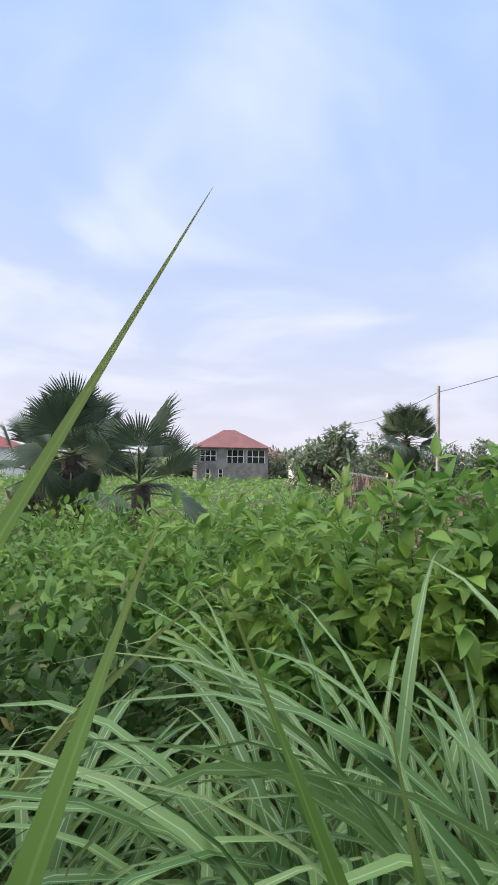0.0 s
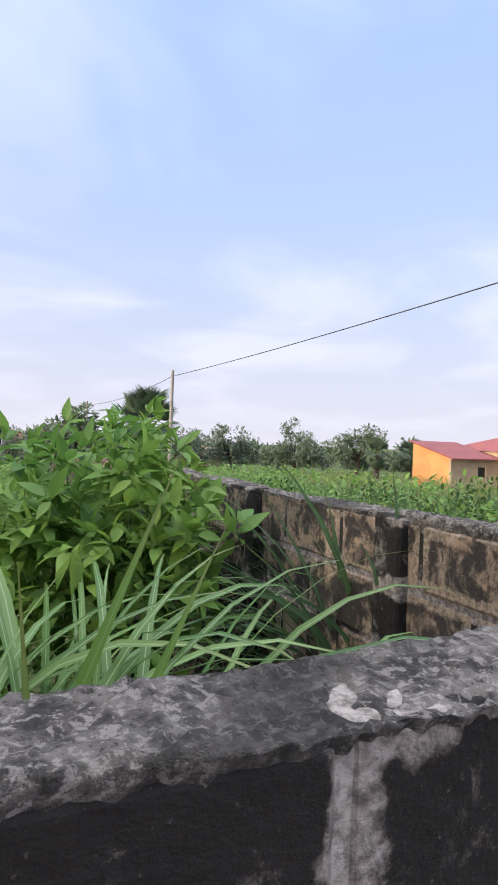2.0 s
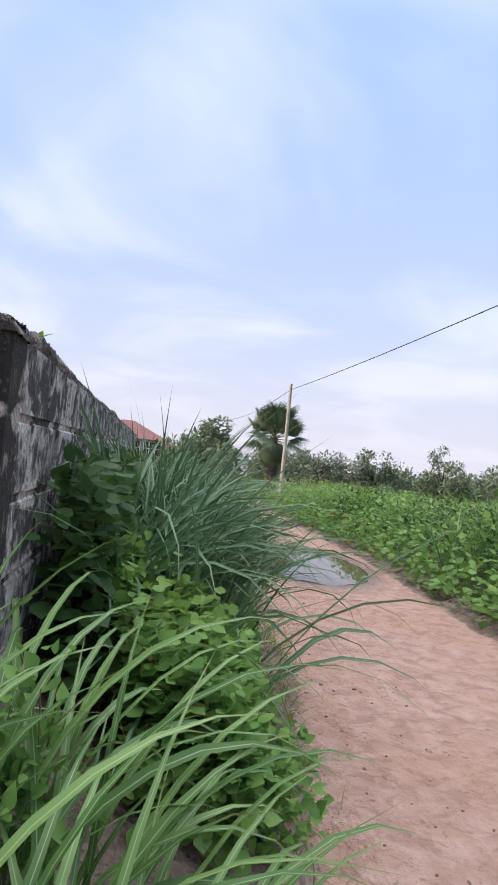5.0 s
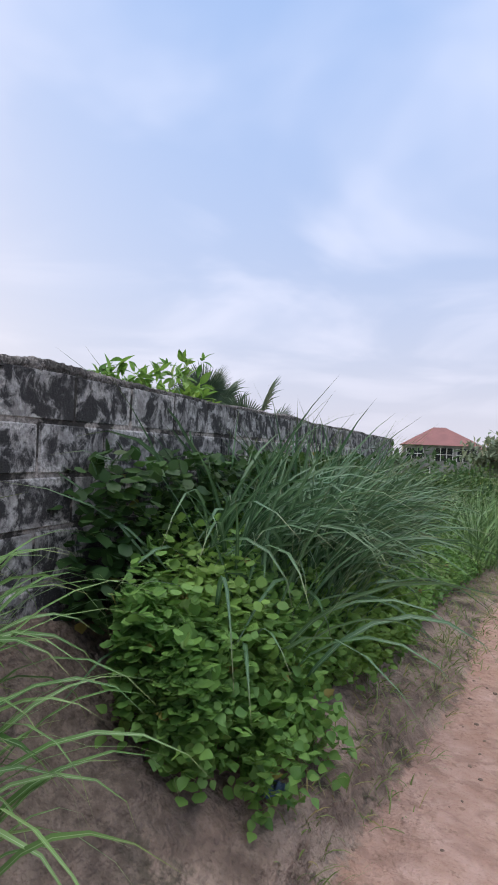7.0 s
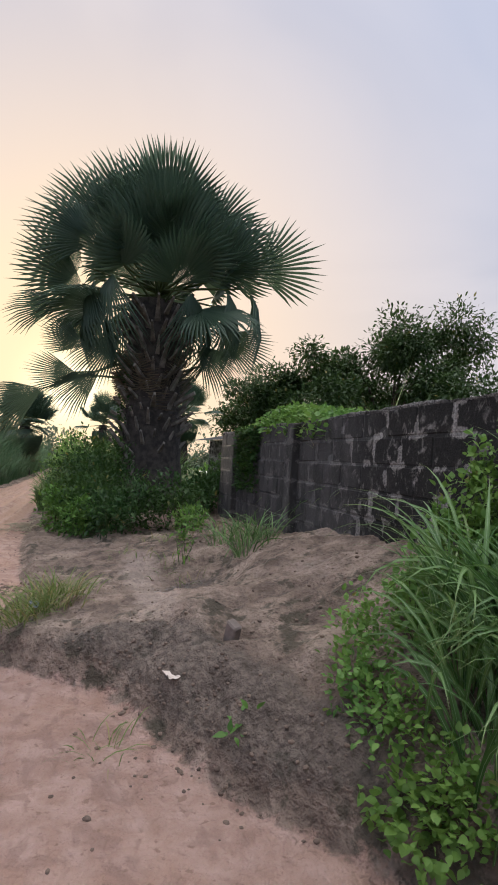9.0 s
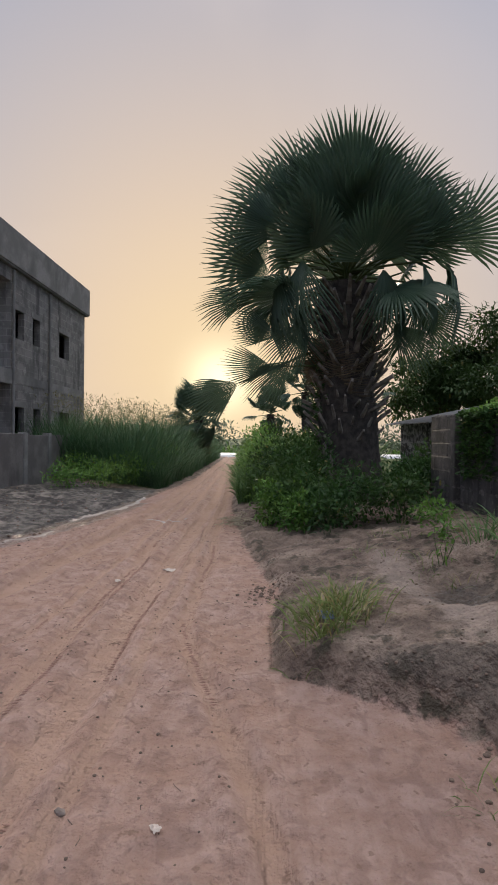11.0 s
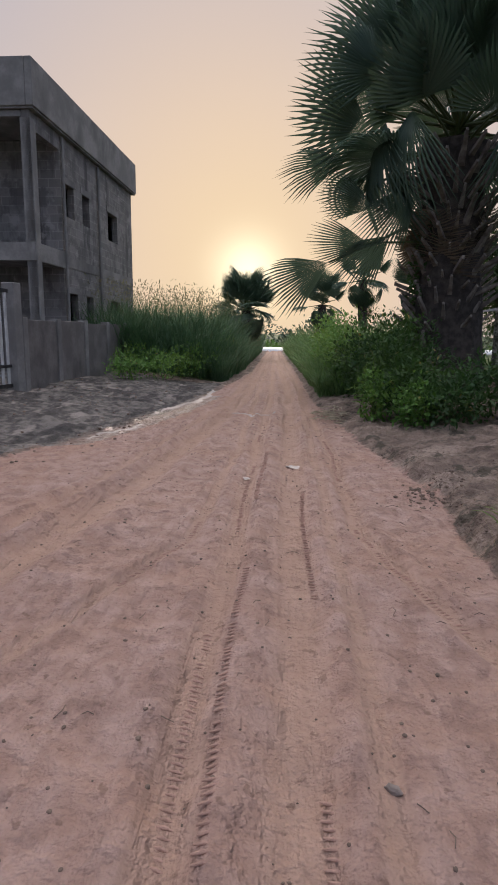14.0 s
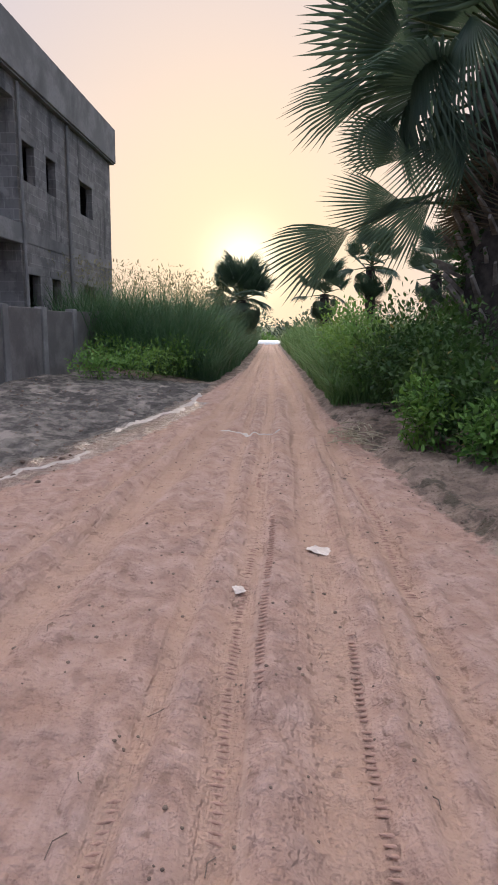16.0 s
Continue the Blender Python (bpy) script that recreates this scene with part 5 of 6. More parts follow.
palm = fan_palm("fan_palm", -11.0, -1.25, 0.45, 41, 4.5, 0.62, 26, 1.35, 1.55, "tall dark green fan palm with shaggy trunk beside the track", -2, 12, 190, "", 0.8)
HANG = fan_mesh(10, 1.0, 0.66, 0.5, 0.0, 20, 0.26, 1.12)
SPLAY = fan_mesh(11, 1.0, 1.0, 0.15, 0.02, 20, 0.36, 0.0)
HALF = fan_mesh(6, 1.0, 0.62, 0.35, 0.0, 20, 0.42, 0.1)
for phi, tau, rch, sz, fan, tw in ((93, 8, 1.75, 1.75, 0, 6), (73, -6, 1.6, 1.7, 0, -10), (114, 4, 1.65, 1.75, 0, 12), (55, 12, 1.55, 1.6, 0, -14), (134, 10, 1.7, 1.6, 0, 14), (152, 16, 1.75, 1.5, 4, 18), (169, 8, 1.75, 1.45, 4, -16),
                                   (36, 16, 1.55, 1.5, 4, -20), (22, 24, 1.5, 1.5, 4, 22), (86, 42, 1.0, 1.75, 0, 4), (58, 50, 0.9, 1.6, 0, -18), (122, 46, 0.9, 1.65, 0, 16), (90, -30, 1.2, 1.7, 0, 0), (48, -30, 1.3, 1.6, 0, 12), (132, -32, 1.3, 1.6, 0, -12)):
    facing_frond(palm, (0, 0, 4.7), phi, tau, rch, sz, FANS[fan], tw)
for phi, tau, rch, sz, zz, tw in ((204, 6, 2.55, 1.5, 3.35, 8), (183, 12, 1.65, 1.15, 2.75, -10), (163, 8, 1.6, 1.1, 2.85, -6), (184, 4, 2.1, 1.35, 4.3, 12), (214, 14, 1.5, 1.3, 3.6, 20), (196, -14, 1.6, 1.3, 4.3, -12), (-22, 12, 1.5, 1.5, 4.4, 10), (-40, 20, 1.2, 1.4, 4.3, -14), (222, 24, 1.2, 1.4, 4.3, 14)):
    facing_frond(palm, (0, 0, zz), phi, tau, rch, sz, HALF, tw)
facing_frond(palm, (0, 0, 4.7), 18, 10, 2.25, 1.75, SPLAY, 8)
facing_frond(palm, (0, 0, 4.5), 176, 10, 1.7, 1.5, SPLAY, -10)
for az, el, rch, sz, zz in ((80, 0, 2.0, 1.5, 4.3), (60, -6, 1.6, 1.5, 4.3), (100, -8, 1.6, 1.4, 4.2), (28, -16, 1.2, 1.3, 4.3), (-48, -6, 1.4, 1.5, 4.3), (-70, -8, 1.5, 1.45, 4.3), (262, -12, 1.5, 1.4, 4.2), (240, -10, 1.5, 1.3, 4.2),
                            (215, -12, 1.3, 1.3, 4.2), (150, -10, 1.3, 1.3, 4.2), (180, -14, 1.2, 1.3, 4.1), (75, -22, 1.2, 1.3, 4.0), (-78, -24, 1.2, 1.3, 4.0)):
    frond(palm, (0, 0, zz + 0.45), az, el + 6, rch, sz * 1.22, HANG, 8)
fan_palm("fan_palm", -31.0, -6.45, 0.0, 42, 2.6, 0.28, 46, 0.95, 1.15, "small fan palm against the setting sun", -55, 4, 0)
fan_palm("fan_palm", -31.5, -2.4, 0.0, 43, 3.0, 0.25, 26, 0.8, 0.9, "fan palm above the tall grass beside the track", -50, 3, 0)
fan_palm("fan_palm", -28.0, -0.7, 0.1, 44, 3.9, 0.22, 26, 0.8, 0.9, "slender fan palm above the tall grass", -50, 3, 0)
fan_palm("fan_palm", -24.5, 1.2, 0.1, 49, 3.3, 0.22, 24, 0.8, 0.9, "slender fan palm above the tall grass", -50, 3, 0)
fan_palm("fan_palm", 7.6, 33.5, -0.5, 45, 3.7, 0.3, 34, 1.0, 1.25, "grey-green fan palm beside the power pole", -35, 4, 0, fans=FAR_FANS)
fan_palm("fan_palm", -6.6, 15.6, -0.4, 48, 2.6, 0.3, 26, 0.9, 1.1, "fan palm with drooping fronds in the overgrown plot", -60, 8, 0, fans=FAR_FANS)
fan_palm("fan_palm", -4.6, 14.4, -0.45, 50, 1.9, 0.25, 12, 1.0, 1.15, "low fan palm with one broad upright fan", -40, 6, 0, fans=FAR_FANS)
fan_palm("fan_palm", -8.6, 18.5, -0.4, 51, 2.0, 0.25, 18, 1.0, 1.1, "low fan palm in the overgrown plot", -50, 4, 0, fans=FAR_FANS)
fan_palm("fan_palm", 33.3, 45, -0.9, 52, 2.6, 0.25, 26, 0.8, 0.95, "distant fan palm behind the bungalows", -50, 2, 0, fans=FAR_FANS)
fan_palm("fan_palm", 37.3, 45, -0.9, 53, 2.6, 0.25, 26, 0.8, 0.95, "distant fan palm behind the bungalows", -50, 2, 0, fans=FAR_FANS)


# ---------------------------------------------------------------- trees
def tree(name, x, y, z, seed, H, spread, count, leaf, label, m=M_TREE, group="", trunk=0.22, low=0.35):
    rng = np.random.default_rng(seed)
    t = empty(name, x, y, z, 0, label, "tree", group)
    ch, tips = [], []
    top = np.array((rng.normal(0, 0.2), rng.normal(0, 0.2), H * 0.45))
    ch.append(tube([(0, 0, -0.3), top * 0.5 + rng.normal(0, 0.08, 3), top], [trunk * 1.3, trunk, trunk * 0.75], 9))
    for k in range(13):
        a, up = k * 2.4 + rng.normal(0, 0.3), rng.uniform(0.15, 1.0)
        s = top * rng.uniform(0.65, 1.0)
        rr = spread * (1 - 0.45 * up) * rng.uniform(0.6, 1.0)
        e = np.array((rr * math.cos(a), rr * math.sin(a), H * (low + (0.95 - low) * up)))
        mid = (s + e) / 2 + np.array((0, 0, 0.12 * H)) * rng.uniform(0, 1)
        ch.append(tube([s, mid, e], [trunk * 0.5, trunk * 0.3, trunk * 0.08], 6))
        tips.append(e)
        for q in range(3):
            e2 = e + rng.normal(0, spread * 0.24, 3)
            ch.append(tube([mid * 0.4 + e * 0.6, e2], [trunk * 0.16, trunk * 0.04], 5))
            tips.append(e2)
    V, F = join(ch)
    under(new("trunk", mesh_np("trunk", V, F, [M_BARK], smooth=True)), t)
    per = count // len(tips)
    lv = []
    for e in tips:
        r = spread * rng.uniform(0.2, 0.36)
        P, d = in_blob(rng, (*e, r, r, r * 0.75), per, 0.5)
        lv.append(leaves(rng, P, d + rng.normal(0, 0.6, P.shape) + np.array((0, 0, -0.15)), rng.uniform(leaf * 0.7, leaf * 1.3, per), 0.42))
    V, F = join(lv)
    under(new("crown", mesh_np("crown", V, F, [m], None, None, True)), t)
    return t


tree("mango_tree", -24.5, 11.8, -0.1, 61, 8.6, 4.4, 36000, 0.23, "large dense dark green tree behind the wall")
tree("mango_tree", -27.5, 6.3, -0.1, 62, 6.2, 3.0, 18000, 0.23, "dark green tree behind the palm")
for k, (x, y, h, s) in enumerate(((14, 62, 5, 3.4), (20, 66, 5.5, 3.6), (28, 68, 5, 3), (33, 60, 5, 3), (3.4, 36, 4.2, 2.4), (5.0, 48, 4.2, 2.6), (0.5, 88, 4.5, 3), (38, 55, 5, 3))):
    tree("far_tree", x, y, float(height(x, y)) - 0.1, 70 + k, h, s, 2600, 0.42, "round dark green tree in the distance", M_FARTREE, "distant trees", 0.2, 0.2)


def treeline(name, seed, x0, y0, x1, y1, n, hmin, hmax, label, size=0.5, m=None):
    rng = np.random.default_rng(seed)
    lv = []
    for k in range(n):
        t = (k + rng.random()) / n
        x, y = x0 + (x1 - x0) * t + rng.normal(0, 1.5), y0 + (y1 - y0) * t + rng.normal(0, 1.5)
        h = rng.uniform(hmin, hmax)
        P, d = in_blob(rng, (x, y, h * 0.5 - 1.5, h * 0.7, h * 0.7, h * 0.55 + 0.6), 420, 0.4)
        lv.append(leaves(rng, P, d + rng.normal(0, 0.6, P.shape), rng.uniform(size * 0.6, size * 1.2, len(P)), 0.5))
    V, F = join(lv)
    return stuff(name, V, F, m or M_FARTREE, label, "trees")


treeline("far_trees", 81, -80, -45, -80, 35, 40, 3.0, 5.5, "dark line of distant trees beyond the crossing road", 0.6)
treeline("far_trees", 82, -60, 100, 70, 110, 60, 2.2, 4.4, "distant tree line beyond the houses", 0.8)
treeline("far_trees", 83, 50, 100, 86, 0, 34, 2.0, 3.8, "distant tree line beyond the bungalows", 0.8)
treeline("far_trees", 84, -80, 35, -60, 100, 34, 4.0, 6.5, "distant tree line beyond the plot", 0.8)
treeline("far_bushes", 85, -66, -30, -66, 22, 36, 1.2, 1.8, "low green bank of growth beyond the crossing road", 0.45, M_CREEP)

# ---------------------------------------------------------------- overgrown plot behind the walls


def scatter(n, x0, x1, y0, y1, seed):
    r = np.random.default_rng(seed)
    return np.column_stack([r.uniform(x0, x1, n), r.uniform(y0, y1, n)])


grass_clump("tall_grass", 101, scatter(26, -3.7, -1.75, 0.45, 1.5, 1), 22, 0.08, (0.9, 1.5), (0.014, 0.036), M_BLADE, "arching bright green grass behind the wall", (1.7, 3.1), (0.03, 0.35), 12, None, 0.03, 1.75, 0.17)
grass_clump("tall_grass", 104, scatter(15, -1.9, -1.2, 0.5, 1.3, 6), 22, 0.08, (1.15, 1.95), (0.014, 0.036), M_BLADE, "tall bright green grass with drooping tips in the wall's corner", (1.3, 3.0), (0.02, 0.28), 12, None, 0.03, 2.3, 0.17)
grass_clump("tall_grass", 102, scatter(26, -6.5, -2.6, 0.5, 3.0, 2), 20, 0.09, (0.8, 1.35), (0.02, 0.036), M_BLADE, "tall arching green grass in the overgrown plot", (1.7, 3.0), (0.04, 0.4), 10, None, 0.03, 1.6)
grass_clump("tall_grass", 103, scatter(70, -14, -1.0, 5.5, 18, 3), 26, 0.16, (0.7, 1.25), (0.016, 0.03), M_BLADE_Y, "yellow-green grass across the overgrown plot", (0.4, 1.6), (0.02, 0.4), 4)
shrub("cassava_shrub", 110, [(-0.86, 2.1, 1.70, 0.42, 0.5, 0.58), (-1.3, 2.3, 1.66, 0.48, 0.5, 0.56), (-1.85, 2.75, 1.44, 0.55, 0.55, 0.52), (-0.66, 2.75, 1.76, 0.34, 0.6, 0.58), (-1.15, 3.1, 1.68, 0.7, 0.6, 0.52)],
      5250, (0.075, 0.155), M_LEAF, "bushy shrub with broad bright green leaves behind the wall", wide=0.42, droop=0.25, shell=0.3, rosette=6)
shrub("cassava_shrub", 111, [(-2.9, 3.6, 1.1, 0.9, 0.8, 0.52), (-2.3, 4.6, 1.3, 1.0, 0.8, 0.55), (-3.9, 4.4, 1.05, 0.9, 0.9, 0.5)],
      4200, (0.085, 0.165), M_LEAF, "spreading shrub with light green leaves in the plot", wide=0.40, droop=0.25, shell=0.3, rosette=6)
shrub("dark_shrub", 112, [(-4.6, 3.2, 1.1, 0.9, 0.9, 0.55), (-3.6, 2.6, 1.05, 0.7, 0.6, 0.5), (-5.6, 4.4, 1.1, 1.1, 1.0, 0.6), (-2.7, 2.5, 1.0, 0.6, 0.5, 0.5)],
      5200, (0.07, 0.13), M_LEAF_D, "dense dark green undergrowth in the plot", wide=0.5)
shrub("dark_shrub", 113, [(-6.5, 7.5, 0.9, 1.6, 1.3, 0.75), (-3.6, 7.0, 0.9, 1.5, 1.2, 0.75), (-1.2, 7.0, 1.0, 1.2, 1.4, 0.8), (-8.5, 10, 0.7, 1.8, 1.5, 0.8), (-5, 10.5, 0.6, 1.8, 1.5, 0.8), (-1.5, 11, 0.6, 1.6, 1.8, 0.8)],
      9000, (0.10, 0.17), M_LEAF, "leafy green growth covering the far plot", wide=0.45)
rough_far = scatter(9000, -40, 30, 14, 80, 9)
rough_far = rough_far[(rough_far[:, 0] < edge_w(rough_far[:, 1]) - 0.6) | (rough_far[:, 0] > edge_e(rough_far[:, 1]) + 0.5)]
leaf_carpet("field_growth", 120, rough_far, ground_z(rough_far) + np.abs(np.random.default_rng(3).normal(0.35, 0.3, len(rough_far))), (0.25, 0.6), M_CREEP, "low green growth over the far fields", 0.5, "field")


def wide_blades(name, seed, rows, m, label):
    """A few broad blades: foot, length, width, azimuth, lean and curl (degrees)."""
    rng = np.random.default_rng(seed)
    a = np.array(rows, float)
    V, F, uv = blades(rng, a[:, :3], a[:, 3], a[:, 4], np.radians(a[:, 5]), np.radians(a[:, 6]), np.radians(a[:, 7]), 14, 1.3, 1.35)
    return stuff(name, V, F, m, label, "grass", uv)


wide_blades("broad_grass", 130, [(-3.15, 0.21, 0.72, 2.07, 0.042, 0, 27.2, 2), (-2.69, 0.30, 0.72, 1.62, 0.052, 0, 15, 3), (-1.60, 0.40, 0.72, 1.58, 0.034, 180, 20, 3),
                                 (-1.76, 0.42, 0.72, 1.38, 0.036, 180, 8, 4), (-1.72, 0.44, 0.72, 1.62, 0.032, 0, 17, 6), (-1.34, 0.34, 0.72, 1.42, 0.034, 180, 2, 4),
                                 (-1.62, 0.5, 0.72, 1.5, 0.034, 0, 18, 8), (-1.2, 0.5, 0.72, 1.15, 0.03, 0, 20, 80), (-1.3, 0.6, 0.72, 1.25, 0.03, 10, 18, 95)], M_BROAD, "broad upright grass blades rising above the wall")

# creeping growth over the wall's top further west, and grass behind it
rt = np.random.default_rng(33)
n = 7000
px = rt.uniform(-7.4, -3.3, n)
py = rt.uniform(-0.05, 1.6, n)
pz = 1.98 + 0.28 * np.sin((px + 7.4) * 0.75) ** 2 * np.clip(1.4 - np.abs(py - 0.6), 0.2, 1) * rt.random(n) + 0.05 - 0.25 * (py < 0.02) * rt.random(n)
leaf_carpet("wall_creeper", 131, np.column_stack([px, py]), pz, (0.05, 0.11), M_CREEP, "green creeper matted over the wall's top", 0.6)
n = 1500
px, py = rt.uniform(-7.3, -6.0, n), rt.uniform(-0.12, -0.02, n)
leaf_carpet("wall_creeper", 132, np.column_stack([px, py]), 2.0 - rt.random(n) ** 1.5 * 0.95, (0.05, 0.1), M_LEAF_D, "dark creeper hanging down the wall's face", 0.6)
grass_clump("tall_grass", 133, scatter(7, -3.9, -3.0, 0.4, 0.8, 35), 22, 0.07, (1.0, 1.7), (0.014, 0.024), M_BLADE_Y, "grass standing above the wall's top", (0.2, 0.9), (0.02, 0.25))

# ---------------------------------------------------------------- growth outside the walls
# tussock at the wall's corner, with weeds behind
grass_clump("grass_tussock", 140, [(0.18, -0.52), (0.0, -0.64), (0.22, -0.36), (-0.12, -0.5), (0.08, -0.34), (-0.16, -0.6), (0.3, -0.48), (0.36, -0.64), (0.22, -0.74)], 36, 0.085, (0.68, 1.2), (0.013, 0.025), M_BLADE,
            "thick tussock of arching green grass at the wall's corner", (1.0, 2.8), (0.02, 0.34), 10, None, 0.03, 2.1, -1.0)
shrub("weed", 142, [(-0.08, -0.3, 1.02, 0.22, 0.16, 0.24), (0.16, -0.22, 1.02, 0.16, 0.14, 0.26), (-0.3, -0.42, 1.0, 0.22, 0.16, 0.24), (-0.5, -0.26, 1.2, 0.15, 0.09, 0.34), (-0.72, -0.3, 1.2, 0.2, 0.14, 0.3), (-0.62, -0.2, 1.5, 0.13, 0.08, 0.24)],
      2000, (0.028, 0.055), M_CREEP, "leafy weed against the wall", "weed", 0.62, True, 0.7)
def low_blobs(rows):
    """Low mounds of growth (x, y, reach, height) on the ground."""
    return [(x, y, float(height(x, y)) + h * 0.45, r, r * 0.8, h) for x, y, r, h in rows]


shrub("leafy_weed", 141, low_blobs([(-0.3, -0.98, 0.24, 0.2), (-0.02, -0.96, 0.24, 0.2), (0.28, -0.86, 0.25, 0.22), (-0.55, -0.85, 0.24, 0.24), (0.5, -0.62, 0.22, 0.22)]), 2300, (0.024, 0.046), M_CREEP,
      "low bright green weeds round the grass tussock", "weed", 0.7, False, 0.6)
shrub("leafy_weed", 138, low_blobs([(-0.55, -0.5, 0.24, 0.3), (-0.3, -0.62, 0.2, 0.28), (-0.8, -0.45, 0.2, 0.26)]), 1200, (0.036, 0.065), M_CREEP, "broad-leaved green weeds at the wall's foot", "weed", 0.75, True, 0.6)
shrub("ground_creeper", 139, low_blobs([(0.62, 0.52, 0.26, 0.3), (0.88, 0.72, 0.24, 0.26), (0.95, 1.05, 0.24, 0.26), (0.72, 0.85, 0.26, 0.34)]), 2600, (0.035, 0.065), M_CREEP, "bright green creeper mounded at the bank's foot", "creeper", 0.9, False, 0.6)
shrub("ground_creeper", 143, [(0.1, -0.95, 0.2, 0.4, 0.2, 0.16), (-0.35, -0.95, 0.35, 0.3, 0.22, 0.2), (0.45, -0.6, 0.28, 0.22, 0.25, 0.18)], 2600, (0.03, 0.052), M_CREEP, "low green creeper under the grass tussock", "creeper", 0.9, False, 0.6)

# creeper and tall grass along the east wall
rc = np.random.default_rng(44)
n = 30000
py = 0.35 + 8.6 * rc.random(n) ** 1.5
px = 0.08 + rc.random(n) ** 0.75 * (np.maximum(edge_w(py) - 0.42, 0.2))
keep = ~((px < 0.42 - 0.3 * (py - 0.35)) & (py < 0.95))
px, py = px[keep], py[keep]
pz = height(px, py) + 0.5 * np.clip(1 - px / 1.9, 0, 1) * rc.random(len(px)) + rc.random(len(px)) * 0.2 + 0.14 * np.clip(ripple(px, py, 3.0, 50), 0, 1) + 0.28 * rc.random(len(px)) * np.exp(-((px - 0.72) / 0.34) ** 2 - ((py - 0.95) / 0.6) ** 2)
leaf_carpet("ground_creeper", 144, np.column_stack([px, py]), pz, (0.035, 0.07), M_CREEP, "carpet of bright green creeper leaves along the wall", 0.95)
n = 5000
py = rc.uniform(0.5, 7.0, n)
px = rc.uniform(0.03, 0.28, n)
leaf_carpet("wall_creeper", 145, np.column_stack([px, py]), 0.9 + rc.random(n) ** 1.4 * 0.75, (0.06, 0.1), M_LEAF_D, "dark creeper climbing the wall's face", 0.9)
cs = scatter(42, 0.2, 0.74, 1.15, 6.0, 45)
grass_clump("tall_grass", 146, cs, 46, 0.10, (1.1, 1.75), (0.015, 0.028), M_BLADE_D, "dense dark green tall grass along the wall", (0.5, 2.4), (0.03, 0.42), 8)
cs = scatter(44, 0.3, 2.3, 6.0, 13.0, 46)
cs = cs[cs[:, 0] < edge_w(cs[:, 1]) - 0.25]
grass_clump("tall_grass", 147, cs, 34, 0.13, (0.8, 1.5), (0.013, 0.024), M_BLADE, "green roadside grass further along the track", (0.5, 1.8), (0.03, 0.4), 5)
cs = scatter(90, 0.2, 3.6, 12.0, 40.0, 47)
cs = cs[cs[:, 0] < edge_w(cs[:, 1]) - 0.4]
grass_clump("tall_grass", 148, cs, 22, 0.2, (0.9, 1.6), (0.02, 0.035), M_BLADE, "green roadside grass along the far track", (0.4, 1.6), (0.03, 0.4), 4)
shrub("roadside_shrub", 149, [(0.6, 8.2, 1.0, 0.8, 1.0, 0.7), (1.0, 10.5, 0.8, 0.9, 1.2, 0.7), (1.2, 14.5, 0.6, 1.1, 1.8, 0.8), (1.6, 19, 0.5, 1.2, 2.0, 0.9)], 5200, (0.09, 0.16), M_LEAF_D, "green roadside shrubs beyond the wall", "shrub", 0.5)

# east side of the northern track
rc = np.random.default_rng(55)
n = 14000
py = rc.uniform(0.0, 26, n)
px = edge_e(py) + 0.1 + rc.random(n) ** 1.2 * 4.5
pz = height(px, py) + (0.32 + 0.95 * np.clip(px - edge_e(py), 0, 1.2)) * rc.random(n) ** 0.7 * (0.75 + 0.25 * ripple(px, py, 1.2, 60))
leaf_carpet("roadside_creeper", 150, np.column_stack([px, py]), pz, (0.08, 0.15), M_CREEP, "bank of green creeper leaves along the track", 0.9)
cs = scatter(60, 5.0, 9.5, -1.0, 24.0, 56)
cs = cs[cs[:, 0] > edge_e(cs[:, 1]) + 0.5]
grass_clump("tall_grass", 151, cs, 34, 0.16, (1.1, 1.9), (0.013, 0.024), M_BLADE, "tall green grass behind the roadside bank", (0.3, 1.5), (0.02, 0.4), 5)
cs = scatter(90, 6.5, 26, 8.0, 34.0, 57)
grass_clump("tall_grass", 152, cs, 22, 0.25, (0.8, 1.5), (0.02, 0.035), M_BLADE_Y, "yellow-green grass across the field", (0.2, 1.4), (0.02, 0.4), 4)
cs = scatter(60, 6.2, 9, 22.0, 60.0, 58)
grass_clump("tall_grass", 153, cs, 22, 0.25, (0.9, 1.5), (0.02, 0.035), M_BLADE, "green grass under the roadside palms", (0.2, 1.4), (0.02, 0.4), 4)

shrub("roadside_shrub", 154, [(6.2, 4.5, 0.75, 0.9, 1.0, 0.6), (6.6, 7.5, 0.8, 1.0, 1.3, 0.7), (7.2, 11, 0.7, 1.1, 1.6, 0.75), (6.8, 15.5, 0.5, 1.0, 1.8, 0.7), (8.6, 8.5, 0.8, 1.2, 1.6, 0.8), (7.6, 2.0, 0.8, 1.0, 1.2, 0.7)],
      6000, (0.08, 0.15), M_LEAF_D, "mixed green shrubs behind the roadside bank", "shrub", 0.5)

